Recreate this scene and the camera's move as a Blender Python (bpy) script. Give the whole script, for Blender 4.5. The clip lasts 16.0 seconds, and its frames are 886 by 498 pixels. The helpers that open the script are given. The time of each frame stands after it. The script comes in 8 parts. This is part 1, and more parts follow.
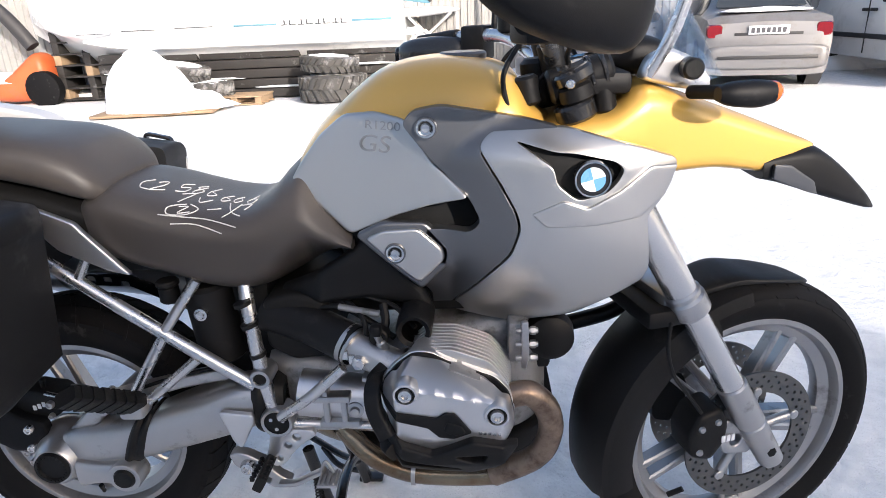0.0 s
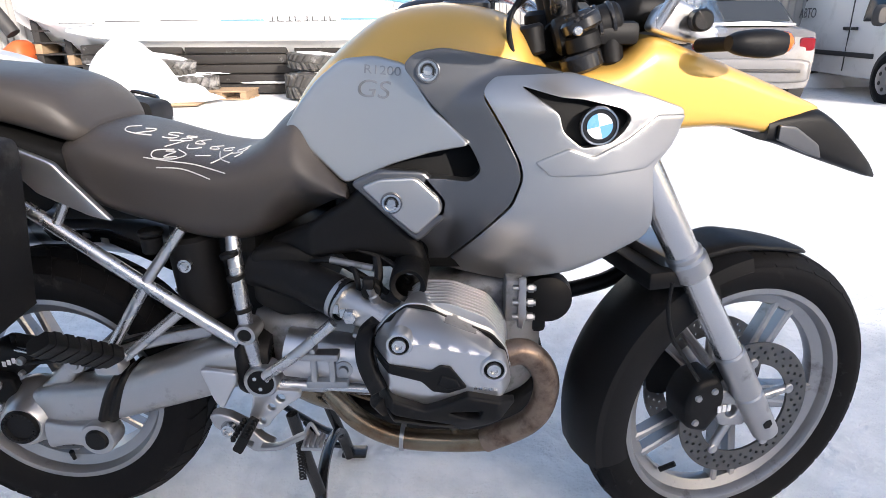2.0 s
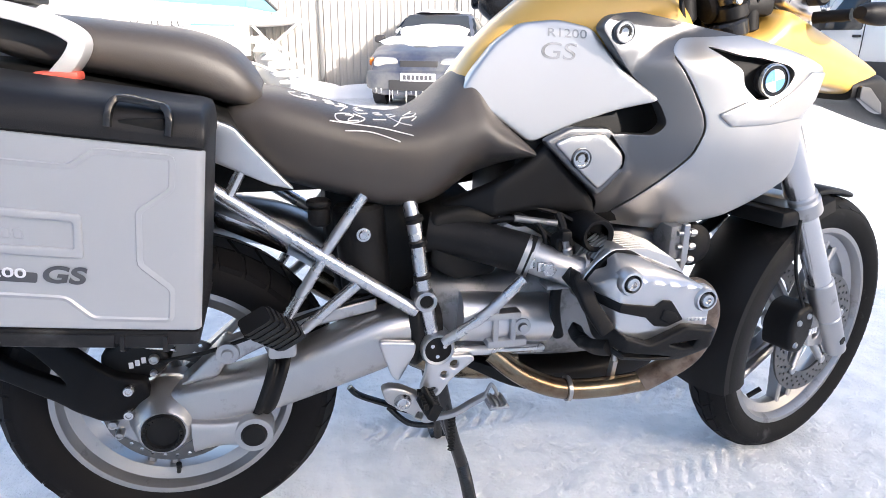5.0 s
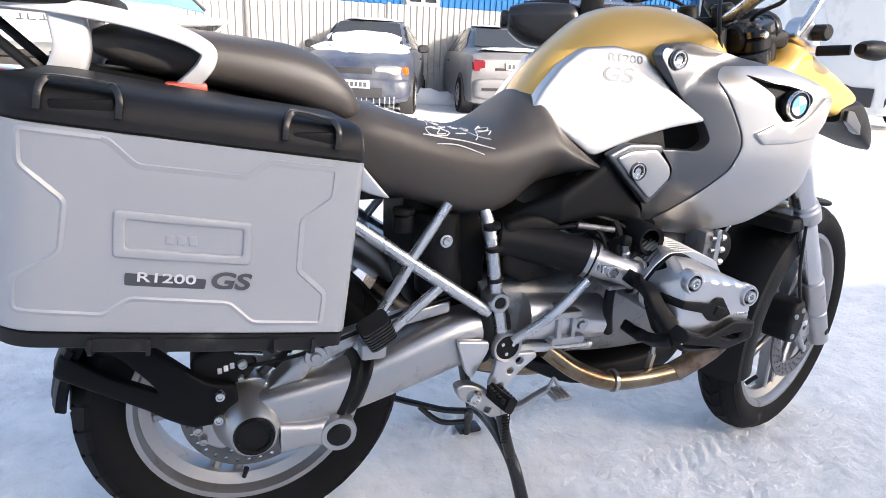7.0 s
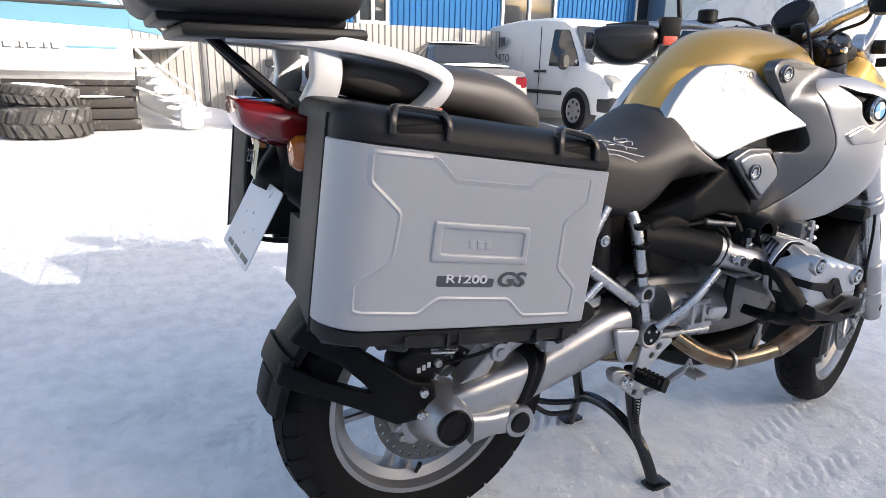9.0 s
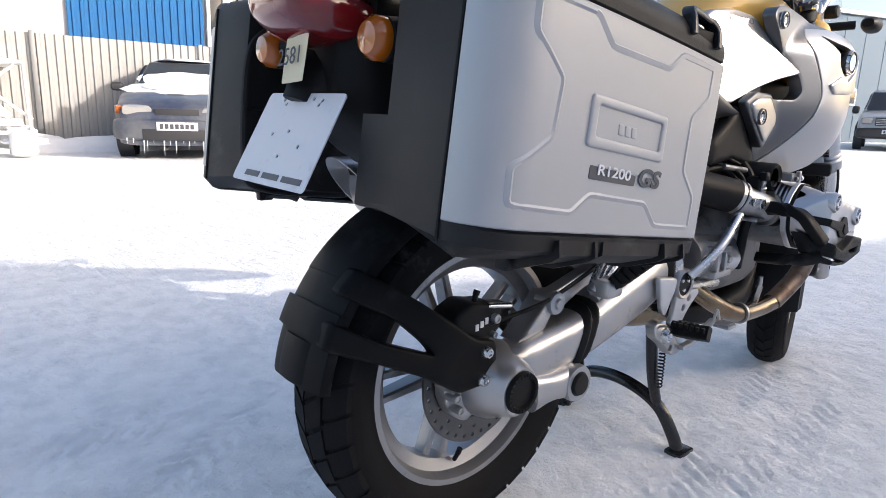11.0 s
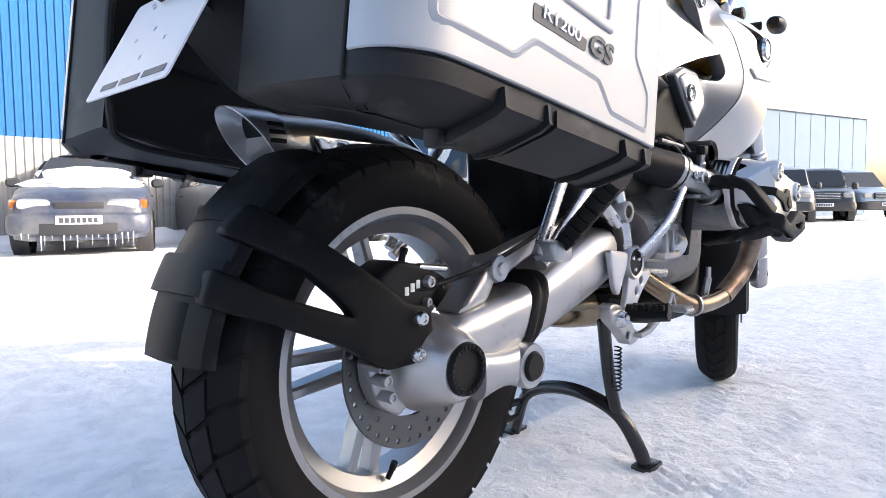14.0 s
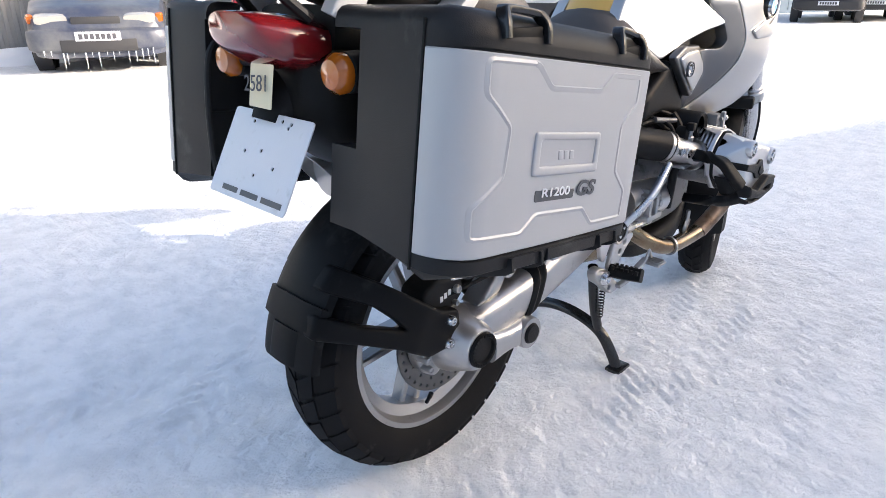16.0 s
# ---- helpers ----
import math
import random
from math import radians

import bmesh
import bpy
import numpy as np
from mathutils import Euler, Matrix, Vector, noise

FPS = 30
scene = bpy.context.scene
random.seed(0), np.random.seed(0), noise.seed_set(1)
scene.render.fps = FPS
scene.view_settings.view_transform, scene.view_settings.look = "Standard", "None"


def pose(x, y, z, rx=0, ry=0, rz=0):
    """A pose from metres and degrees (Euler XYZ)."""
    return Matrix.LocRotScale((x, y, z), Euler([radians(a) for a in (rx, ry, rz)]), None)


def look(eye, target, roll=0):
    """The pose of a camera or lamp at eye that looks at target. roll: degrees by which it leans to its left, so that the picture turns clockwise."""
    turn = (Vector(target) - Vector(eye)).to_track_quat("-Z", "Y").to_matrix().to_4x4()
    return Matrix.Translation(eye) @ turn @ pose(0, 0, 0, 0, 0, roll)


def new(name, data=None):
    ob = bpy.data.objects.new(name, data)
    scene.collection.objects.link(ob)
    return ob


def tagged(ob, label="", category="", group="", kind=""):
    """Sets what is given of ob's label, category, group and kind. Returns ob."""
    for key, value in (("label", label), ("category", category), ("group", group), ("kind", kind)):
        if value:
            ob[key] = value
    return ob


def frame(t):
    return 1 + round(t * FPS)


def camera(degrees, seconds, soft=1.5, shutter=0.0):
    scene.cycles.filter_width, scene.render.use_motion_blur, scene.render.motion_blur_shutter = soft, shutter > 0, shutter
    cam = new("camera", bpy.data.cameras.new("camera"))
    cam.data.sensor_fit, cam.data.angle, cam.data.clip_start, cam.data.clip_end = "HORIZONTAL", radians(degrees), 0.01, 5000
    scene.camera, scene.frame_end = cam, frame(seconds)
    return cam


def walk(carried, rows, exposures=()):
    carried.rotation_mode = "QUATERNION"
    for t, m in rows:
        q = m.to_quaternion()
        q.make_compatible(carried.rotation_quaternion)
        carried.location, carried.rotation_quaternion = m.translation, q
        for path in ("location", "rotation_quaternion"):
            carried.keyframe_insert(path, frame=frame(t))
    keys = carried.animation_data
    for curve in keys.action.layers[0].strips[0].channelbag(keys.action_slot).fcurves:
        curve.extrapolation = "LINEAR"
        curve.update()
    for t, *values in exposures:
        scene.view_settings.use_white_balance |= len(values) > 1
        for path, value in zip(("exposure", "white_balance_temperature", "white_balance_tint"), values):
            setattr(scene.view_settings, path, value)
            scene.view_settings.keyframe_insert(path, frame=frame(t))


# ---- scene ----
cam = camera(69.9, 16.0, soft=0.85)
PATH = [
    (0, (0.924, -1.247, 1.207), (0.807, 0.623, 0.506), -2.7),
    (0.5, (0.941, -1.258, 1.183), (0.802, 0.608, 0.476), -1.7),
    (1, (0.944, -1.251, 1.154), (0.789, 0.608, 0.432), -1.3),
    (1.5, (0.932, -1.236, 1.127), (0.773, 0.629, 0.423), -0.8),
    (2, (0.892, -1.248, 1.101), (0.836, 0.634, 0.425), -0.4),
    (2.5, (0.789, -1.281, 1.072), (0.859, 0.616, 0.443), -1.3),
    (3, (0.684, -1.286, 1.05), (0.837, 0.608, 0.426), 1.3),
    (3.5, (0.585, -1.228, 1.017), (0.825, 0.654, 0.385), -0.0),
    (4, (0.494, -1.199, 0.997), (0.834, 0.656, 0.332), 0.3),
    (4.5, (0.388, -1.213, 1.005), (0.762, 0.636, 0.34), 0.6),
    (5, (0.246, -1.25, 1.012), (0.712, 0.59, 0.38), 0.8),
    (5.2, (0.2, -1.257, 1.012), (0.692, 0.577, 0.384), 1.1),
    (7.3, (-0.147, -1.23, 1.033), (0.623, 0.515, 0.431), 1.7),
    (7.5, (-0.205, -1.262, 1.036), (0.584, 0.478, 0.445), 0.8),
    (8, (-0.317, -1.262, 1.033), (0.47, 0.488, 0.469), 2.1),
    (8.5, (-0.43, -1.199, 1.031), (0.425, 0.523, 0.48), 1.7),
    (9, (-0.542, -1.157, 1.027), (0.35, 0.544, 0.47), 1.4),
    (9.5, (-0.683, -1.103, 1.034), (0.337, 0.531, 0.497), 1.2),
    (10, (-0.786, -1.045, 1.021), (0.362, 0.496, 0.467), 0.3),
    (10.2, (-0.802, -1.007, 0.997), (0.365, 0.515, 0.429), 0.9),
    (12.3, (-0.668, -0.716, 0.54), (0.769, 0.663, 0.361), 0.1),
    (12.5, (-0.667, -0.718, 0.544), (0.77, 0.66, 0.359), -0.2),
    (13, (-0.668, -0.737, 0.539), (0.777, 0.634, 0.366), -0.4),
    (13.5, (-0.663, -0.746, 0.555), (0.798, 0.612, 0.407), -0.9),
    (14, (-0.654, -0.744, 0.555), (0.822, 0.6, 0.428), -0.6),
    (14.5, (-0.658, -0.744, 0.554), (0.813, 0.606, 0.436), -0.5),
    (15, (-0.67, -0.76, 0.601), (0.777, 0.589, 0.305), -1.5),
    (15.5, (-0.702, -0.803, 0.79), (0.678, 0.511, 0.185), -1.4),
    (16, (-0.828, -0.886, 0.995), (0.499, 0.402, 0.235), -0.3),
]
walk(cam, [(t, look(eye, target, roll)) for t, eye, target, roll in PATH],
     exposures=((0, 1.16, 6520, 14), (2, 1.30, 6520, 14), (3.5, 1.58, 6520, 14), (5, 1.82, 6560, 14), (7.5, 1.5, 6620, 14), (9, 1.16, 6680, 14), (10.2, 1.05, 6680, 14), (12.3, 1.60, 6640, 15), (14.5, 1.75, 6640, 15), (15.2, 1.70, 6720, 14), (16, 1.56, 6780, 14)))

# ---- light and sky ----
SUN_WAY = Vector((-0.60, 1.0, -0.43)).normalized()
world = bpy.data.worlds.new("sky")
scene.world = world
world.use_nodes = True
wn = world.node_tree
sky = wn.nodes.new("ShaderNodeTexSky")
sky.sky_type = "NISHITA"
sky.sun_disc = False
sky.sun_elevation = math.asin(-SUN_WAY.z)
sky.sun_rotation = math.atan2(-SUN_WAY.x, -SUN_WAY.y)
sky.dust_density = 3.5
sky.air_density = 1.0
wn.links.new(sky.outputs["Color"], wn.nodes["Background"].inputs["Color"])
wn.nodes["Background"].inputs["Strength"].default_value = 0.15
sun_data = bpy.data.lights.new("sun", "SUN")
sun_data.energy = 2.6
sun_data.angle = radians(0.6)
sun_data.color = (1.0, 0.95, 0.88)
sun = new("sun", sun_data)
sun.matrix_world = look((0, -30, 14), Vector((0, -30, 14)) + SUN_WAY)


# ---- materials ----
def material(name, colour, rough=0.5, metal=0.0, vary=0.12, scale=14.0, bump=0.1, grain=220.0, coat=0.0, rough_vary=0.1, shine=0.5, stain=None, stain_amount=0.0, stain_scale=5.0):
    """A painted, cast or moulded surface: base colour with variation at two scales, uneven gloss and fine relief."""
    m = bpy.data.materials.new(name)
    m.use_nodes = True
    t = m.node_tree
    b = t.nodes["Principled BSDF"]
    co = t.nodes.new("ShaderNodeTexCoord")
    n1 = t.nodes.new("ShaderNodeTexNoise")
    n1.inputs["Scale"].default_value = scale
    n1.inputs["Detail"].default_value = 6
    n2 = t.nodes.new("ShaderNodeTexNoise")
    n2.inputs["Scale"].default_value = grain
    n2.inputs["Detail"].default_value = 3
    for n in (n1, n2):
        t.links.new(co.outputs["Object"], n.inputs["Vector"])
    mix = t.nodes.new("ShaderNodeMix")
    mix.data_type = "RGBA"
    lo = [max(0, c * (1 - vary)) for c in colour]
    hi = [min(1, c * (1 + vary)) for c in colour]
    mix.inputs["A"].default_value = (*lo, 1)
    mix.inputs["B"].default_value = (*hi, 1)
    blend = t.nodes.new("ShaderNodeMath")
    blend.operation = "MULTIPLY_ADD"
    blend.inputs[1].default_value = 0.35
    t.links.new(n2.outputs["Fac"], blend.inputs[0])
    soft = t.nodes.new("ShaderNodeMath")
    soft.operation = "MULTIPLY"
    soft.inputs[1].default_value = 0.65
    t.links.new(n1.outputs["Fac"], soft.inputs[0])
    t.links.new(soft.outputs[0], blend.inputs[2])
    t.links.new(blend.outputs[0], mix.inputs["Factor"])
    out = mix.outputs["Result"]
    if stain is not None:
        n3 = t.nodes.new("ShaderNodeTexNoise")
        n3.inputs["Scale"].default_value = stain_scale
        n3.inputs["Detail"].default_value = 8
        n3.inputs["Roughness"].default_value = 0.65
        t.links.new(co.outputs["Object"], n3.inputs["Vector"])
        ramp = t.nodes.new("ShaderNodeMapRange")
        ramp.inputs["From Min"].default_value = 0.62 - stain_amount * 0.3
        ramp.inputs["From Max"].default_value = 0.78 - stain_amount * 0.2
        t.links.new(n3.outputs["Fac"], ramp.inputs["Value"])
        mix2 = t.nodes.new("ShaderNodeMix")
        mix2.data_type = "RGBA"
        mix2.inputs["B"].default_value = (*stain, 1)
        t.links.new(out, mix2.inputs["A"])
        t.links.new(ramp.outputs["Result"], mix2.inputs["Factor"])
        out = mix2.outputs["Result"]
    t.links.new(out, b.inputs["Base Color"])
    rr = t.nodes.new("ShaderNodeMapRange")
    rr.inputs["To Min"].default_value = max(0.02, rough - rough_vary)
    rr.inputs["To Max"].default_value = min(1, rough + rough_vary)
    t.links.new(n1.outputs["Fac"], rr.inputs["Value"])
    t.links.new(rr.outputs["Result"], b.inputs["Roughness"])
    b.inputs["Metallic"].default_value = metal
    b.inputs["Specular IOR Level"].default_value = shine
    b.inputs["Coat Weight"].default_value = coat
    b.inputs["Coat Roughness"].default_value = 0.05
    if bump:
        bp = t.nodes.new("ShaderNodeBump")
        bp.inputs["Strength"].default_value = bump
        bp.inputs["Distance"].default_value = 0.001
        t.links.new(n2.outputs["Fac"], bp.inputs["Height"])
        t.links.new(bp.outputs["Normal"], b.inputs["Normal"])
    return m


def glass(name, colour=(1, 1, 1), rough=0.0, alpha=0.25):
    """Thin sheet of clear plastic or glass."""
    m = bpy.data.materials.new(name)
    m.use_nodes = True
    b = m.node_tree.nodes["Principled BSDF"]
    b.inputs["Base Color"].default_value = (*colour, 1)
    b.inputs["Roughness"].default_value = rough
    b.inputs["Transmission Weight"].default_value = 1.0
    b.inputs["IOR"].default_value = 1.45
    b.inputs["Alpha"].default_value = alpha
    return m


YELLOW = material("yellow_paint", (0.67, 0.395, 0.085), 0.34, 0.2, 0.06, 6, 0.05, 900, coat=0.6, rough_vary=0.05)
SILVER = material("satin_silver_paint", (0.50, 0.49, 0.475), 0.31, 0.92, 0.05, 5, 0.06, 1200, coat=0.15, rough_vary=0.04)
SHROUD_SILVER = material("shroud_silver_paint", (0.50, 0.49, 0.475), 0.31, 0.92, 0.05, 5, 0.06, 1200, coat=0.12, rough_vary=0.04)
GRAPHITE = material("graphite_paint", (0.14, 0.142, 0.148), 0.33, 0.85, 0.06, 5, 0.06, 1200, coat=0.15, rough_vary=0.05)
WHEEL_SILVER = material("wheel_silver_paint", (0.36, 0.36, 0.365), 0.34, 0.9, 0.08, 20, 0.15, 600, rough_vary=0.08, stain=(0.12, 0.115, 0.11), stain_amount=0.15, stain_scale=14)
CAST = material("cast_aluminium", (0.43, 0.43, 0.435), 0.33, 0.9, 0.1, 25, 0.25, 500, rough_vary=0.1, stain=(0.2, 0.19, 0.18), stain_amount=0.1, stain_scale=18)
CAST_DULL = material("dull_cast_aluminium", (0.27, 0.27, 0.275), 0.5, 0.7, 0.15, 30, 0.3, 400, stain=(0.08, 0.075, 0.07), stain_amount=0.35, stain_scale=22)
COVER_SILVER = material("painted_cover_silver", (0.60, 0.60, 0.61), 0.32, 0.9, 0.06, 12, 0.08, 700, rough_vary=0.05)
TUBE_SILVER = material("silver_tube_paint", (0.58, 0.58, 0.59), 0.27, 0.9, 0.07, 16, 0.1, 600, stain=(0.25, 0.24, 0.22), stain_amount=0.08, stain_scale=25)
RAIL_SILVER = material("rail_silver_paint", (0.55, 0.55, 0.55), 0.4, 0.3, 0.05, 12, 0.1, 700, rough_vary=0.05)
FORK_SILVER = material("anodised_fork_silver", (0.60, 0.60, 0.61), 0.24, 0.92, 0.03, 8, 0.04, 700, rough_vary=0.04)
CHROME = material("polished_steel", (0.62, 0.62, 0.62), 0.14, 1.0, 0.05, 20, 0.03, 500, rough_vary=0.05)
STEEL = material("brushed_steel", (0.45, 0.44, 0.43), 0.32, 1.0, 0.12, 30, 0.15, 800)
HEADER = material("heat_stained_steel", (0.25, 0.20, 0.14), 0.24, 1.0, 0.2, 9, 0.15, 300, stain=(0.16, 0.1, 0.06), stain_amount=0.55, stain_scale=13)
RUSTY = material("rusted_header", (0.24, 0.18, 0.14), 0.42, 0.85, 0.3, 14, 0.3, 200, stain=(0.08, 0.05, 0.035), stain_amount=0.5, stain_scale=20)
BLACK = material("black_plastic", (0.006, 0.006, 0.0065), 0.5, 0, 0.2, 12, 0.25, 900, shine=0.2, stain=(0.035, 0.034, 0.033), stain_amount=0.08, stain_scale=9)
BLACK_GLOSS = material("black_gloss", (0.012, 0.012, 0.013), 0.22, 0, 0.15, 12, 0.05, 600)
GUARD_BLACK = material("mudguard_black_plastic", (0.004, 0.0042, 0.005), 0.5, 0, 0.15, 9, 0.15, 700, shine=0.13, stain=(0.03, 0.03, 0.03), stain_amount=0.06, stain_scale=7)
CASE_BLACK = material("pannier_black_plastic", (0.0105, 0.0105, 0.0115), 0.52, 0, 0.1, 8, 0.35, 700, shine=0.28, stain=(0.08, 0.078, 0.075), stain_amount=0.05, stain_scale=6)
CASE_SILVER = material("pannier_silver_sheet", (0.40, 0.41, 0.425), 0.42, 0.35, 0.04, 7, 0.05, 1200, rough_vary=0.04, stain=(0.42, 0.42, 0.43), stain_amount=0.03, stain_scale=40)
RUBBER = material("tyre_rubber", (0.006, 0.006, 0.0068), 0.7, 0, 0.25, 10, 0.3, 300, shine=0.13, stain=(0.06, 0.06, 0.06), stain_amount=0.06, stain_scale=12)
SEAT = material("seat_vinyl", (0.044, 0.038, 0.034), 0.42, 0, 0.1, 6, 0.45, 1100, rough_vary=0.06)
CHALK = material("chalk_marker", (0.5, 0.5, 0.49), 0.8, 0, 0.15, 60, 0.2, 800)
# near-black plastic; its tone also stands for shade under the seat and in recesses
DARK = material("dark_plastic_and_shade", (0.006, 0.006, 0.006), 0.6, 0, 0.2, 20, 0.2, 300, shine=0.2)
RED = material("red_lens", (0.17, 0.008, 0.011), 0.12, 0, 0.15, 60, 0.1, 300, coat=0.7)
ORANGE_LENS = material("amber_lens", (0.42, 0.105, 0.008), 0.12, 0, 0.2, 60, 0.15, 300, coat=0.6)
PLATE_WHITE = material("plate_white", (0.66, 0.67, 0.7), 0.42, 0, 0.05, 14, 0.08, 300, stain=(0.5, 0.5, 0.5), stain_amount=0.1, stain_scale=20)
PAPER = material("yellowed_paper", (0.74, 0.66, 0.46), 0.8, 0, 0.08, 20, 0.2, 300)
INK = material("dark_ink", (0.06, 0.06, 0.07), 0.6, 0, 0.1, 30, 0.05, 300)
GREY_INK = material("grey_ink", (0.06, 0.064, 0.072), 0.5, 0, 0.1, 30, 0.05, 300)
EMBLEM_BLUE = material("emblem_blue", (0.12, 0.30, 0.55), 0.25, 0, 0.05, 30, 0.02, 300, coat=0.6)
EMBLEM_WHITE = material("emblem_white", (0.75, 0.76, 0.78), 0.25, 0, 0.04, 30, 0.02, 300, coat=0.6)
SCREEN = glass("clear_screen", (0.97, 0.97, 0.97), 0.02, 0.16)
CHROME_CAP = material("bright_bolt", (0.6, 0.6, 0.6), 0.25, 1.0, 0.1, 40, 0.05, 300)
DISC = material("brake_disc_steel", (0.14, 0.138, 0.135), 0.4, 1.0, 0.15, 40, 0.2, 600)
RED_PAINT = material("red_latch_plastic", (0.55, 0.09, 0.06), 0.4, 0, 0.08, 20, 0.1, 300)


# ---- mesh helpers ----
def part(name, bm, mat, parent=None, label="", sharp=38):
    """Links a bmesh as one mesh object under a thing or a part."""
    bmesh.ops.recalc_face_normals(bm, faces=bm.faces[:])
    me = bpy.data.meshes.new(name)
    bm.to_mesh(me)
    bm.free()
    me.polygons.foreach_set("use_smooth", [True] * len(me.polygons))
    me.set_sharp_from_angle(angle=radians(sharp))
    me.materials.append(mat)
    ob = new(name, me)
    if parent is not None:
        ob.parent = parent
    if label:
        tagged(ob, label)
    return ob


def thing(name, label, category, group="", kind="", at=None):
    ob = new(name)
    ob.empty_display_size = 0.2
    if at is not None:
        ob.matrix_world = at
    return tagged(ob, label, category, group, kind)


def curve2(points, n=6, closed=False):
    """Catmull-Rom through points of any dimension."""
    p = [Vector(q) for q in points]
    m = len(p)
    out = []
    for i in range(m if closed else m - 1):
        if closed:
            a, b, c, d = p[i - 1], p[i], p[(i + 1) % m], p[(i + 2) % m]
        else:
            a, b, c, d = p[max(i - 1, 0)], p[i], p[i + 1], p[min(i + 2, m - 1)]
        for k in range(n):
            u = k / n
            out.append(0.5 * ((2 * b) + (c - a) * u + (2 * a - 5 * b + 4 * c - d) * u * u + (3 * b - a - 3 * c + d) * u ** 3))
    if not closed:
        out.append(p[-1])
    return out


def rounded(points, r, n=4):
    """A closed outline with its corners rounded by up to r."""
    p = [Vector(q) for q in points]
    out = []
    for i in range(len(p)):
        a, b, c = p[i - 1], p[i], p[(i + 1) % len(p)]
        da, dc = a - b, c - b
        k = min(r, da.length * 0.45, dc.length * 0.45)
        s, e = b + da.normalized() * k, b + dc.normalized() * k
        for j in range(n + 1):
            u = j / n
            out.append((1 - u) ** 2 * s + 2 * u * (1 - u) * b + u * u * e)
    return out


def add_box(bm, x0, x1, y0, y1, z0, z1, bevel=0.004, seg=2, m=None):
    made = bmesh.ops.create_cube(bm, size=1)["verts"]
    bmesh.ops.transform(bm, matrix=Matrix.Translation(((x0 + x1) / 2, (y0 + y1) / 2, (z0 + z1) / 2)) @ Matrix.Diagonal((abs(x1 - x0), abs(y1 - y0), abs(z1 - z0), 1)), verts=made)
    if m is not None:
        bmesh.ops.transform(bm, matrix=m, verts=made)
    if bevel:
        edges = list({e for v in made for e in v.link_edges})
        bmesh.ops.bevel(bm, geom=edges, offset=bevel, segments=seg, profile=0.5, affect="EDGES")
    return bm


def box(x0, x1, y0, y1, z0, z1, bevel=0.004, seg=2):
    return add_box(bmesh.new(), x0, x1, y0, y1, z0, z1, bevel, seg)


def add_rings(bm, rings, closed=True, cap=True, loop=False):
    """Skins a row of rings of points."""
    vs = [[bm.verts.new(p) for p in r] for r in rings]
    n = len(vs[0])
    for i in range(len(vs) if loop else len(vs) - 1):
        a, b = vs[i], vs[(i + 1) % len(vs)]
        for j in range(n if closed else n - 1):
            k = (j + 1) % n
            try:
                bm.faces.new((a[j], a[k], b[k], b[j]))
            except ValueError:
                pass
    if cap and closed and not loop:
        for r in (vs[0], vs[-1]):
            try:
                bm.faces.new(r)
            except ValueError:
                pass
    return bm


def add_tube(bm, points, r, n=10, res=6, smooth=True, flat=1.0, r1=None):
    """A round bar or hose along a path; r1: its radius at the end."""
    pts = [Vector(q) for q in (curve2(points, res) if smooth and len(points) > 2 else points)]
    rings = []
    up = None
    for i, p in enumerate(pts):
        d = (pts[min(i + 1, len(pts) - 1)] - pts[max(i - 1, 0)]).normalized()
        if up is None:
            up = d.orthogonal().normalized()
        up = (up - d * up.dot(d)).normalized()
        side = d.cross(up)
        rad = r if r1 is None else r + (r1 - r) * i / max(1, len(pts) - 1)
        rings.append([p + (up * math.cos(a) + side * flat * math.sin(a)) * rad for a in (2 * math.pi * k / n for k in range(n))])
    return add_rings(bm, rings)


def tube(points, r, **k):
    return add_tube(bmesh.new(), points, r, **k)


def add_lathe(bm, profile, centre=(0, 0, 0), axis=(0, 1, 0), n=48, arc=None, closed_profile=False):
    """Turns a profile of (radius, distance along the axis) round the axis; arc: from and to degrees."""
    ax = Vector(axis).normalized()
    u = Vector((1, 0, 0)) if abs(ax.x) < 0.9 else Vector((0, 1, 0))
    u = (u - ax * u.dot(ax)).normalized()
    v = ax.cross(u)
    if v.z < 0:
        v = -v
    c = Vector(centre)
    a0, a1 = (0, 360) if arc is None else arc
    steps = n if arc is None else n + 1
    rings = []
    for i in range(steps):
        a = radians(a0 + (a1 - a0) * i / n)
        d = u * math.cos(a) + v * math.sin(a)
        rings.append([c + d * r + ax * h for r, h in profile])
    return add_rings(bm, rings, closed=closed_profile, cap=arc is not None and closed_profile, loop=arc is None)


def add_bar(bm, points, w, h, res=6, round_=0.35):
    """A flat cast bar along a path: w across (y), h thick."""
    pts = [Vector(q) for q in (curve2(points, res) if len(points) > 2 else points)]
    rings = []
    for i, p in enumerate(pts):
        d = (pts[min(i + 1, len(pts) - 1)] - pts[max(i - 1, 0)]).normalized()
        across = Vector((0, 1, 0))
        across = (across - d * across.dot(d)).normalized()
        up = d.cross(across)
        ring = []
        for k in range(16):
            a = 2 * math.pi * (k + 0.5) / 16
            ca, sa = math.cos(a), math.sin(a)
            ring.append(p + across * (w / 2 * math.copysign(abs(ca) ** round_, ca)) + up * (h / 2 * math.copysign(abs(sa) ** round_, sa)))
        rings.append(ring)
    return add_rings(bm, rings)


def lathe(profile, **k):
    return add_lathe(bmesh.new(), profile, **k)


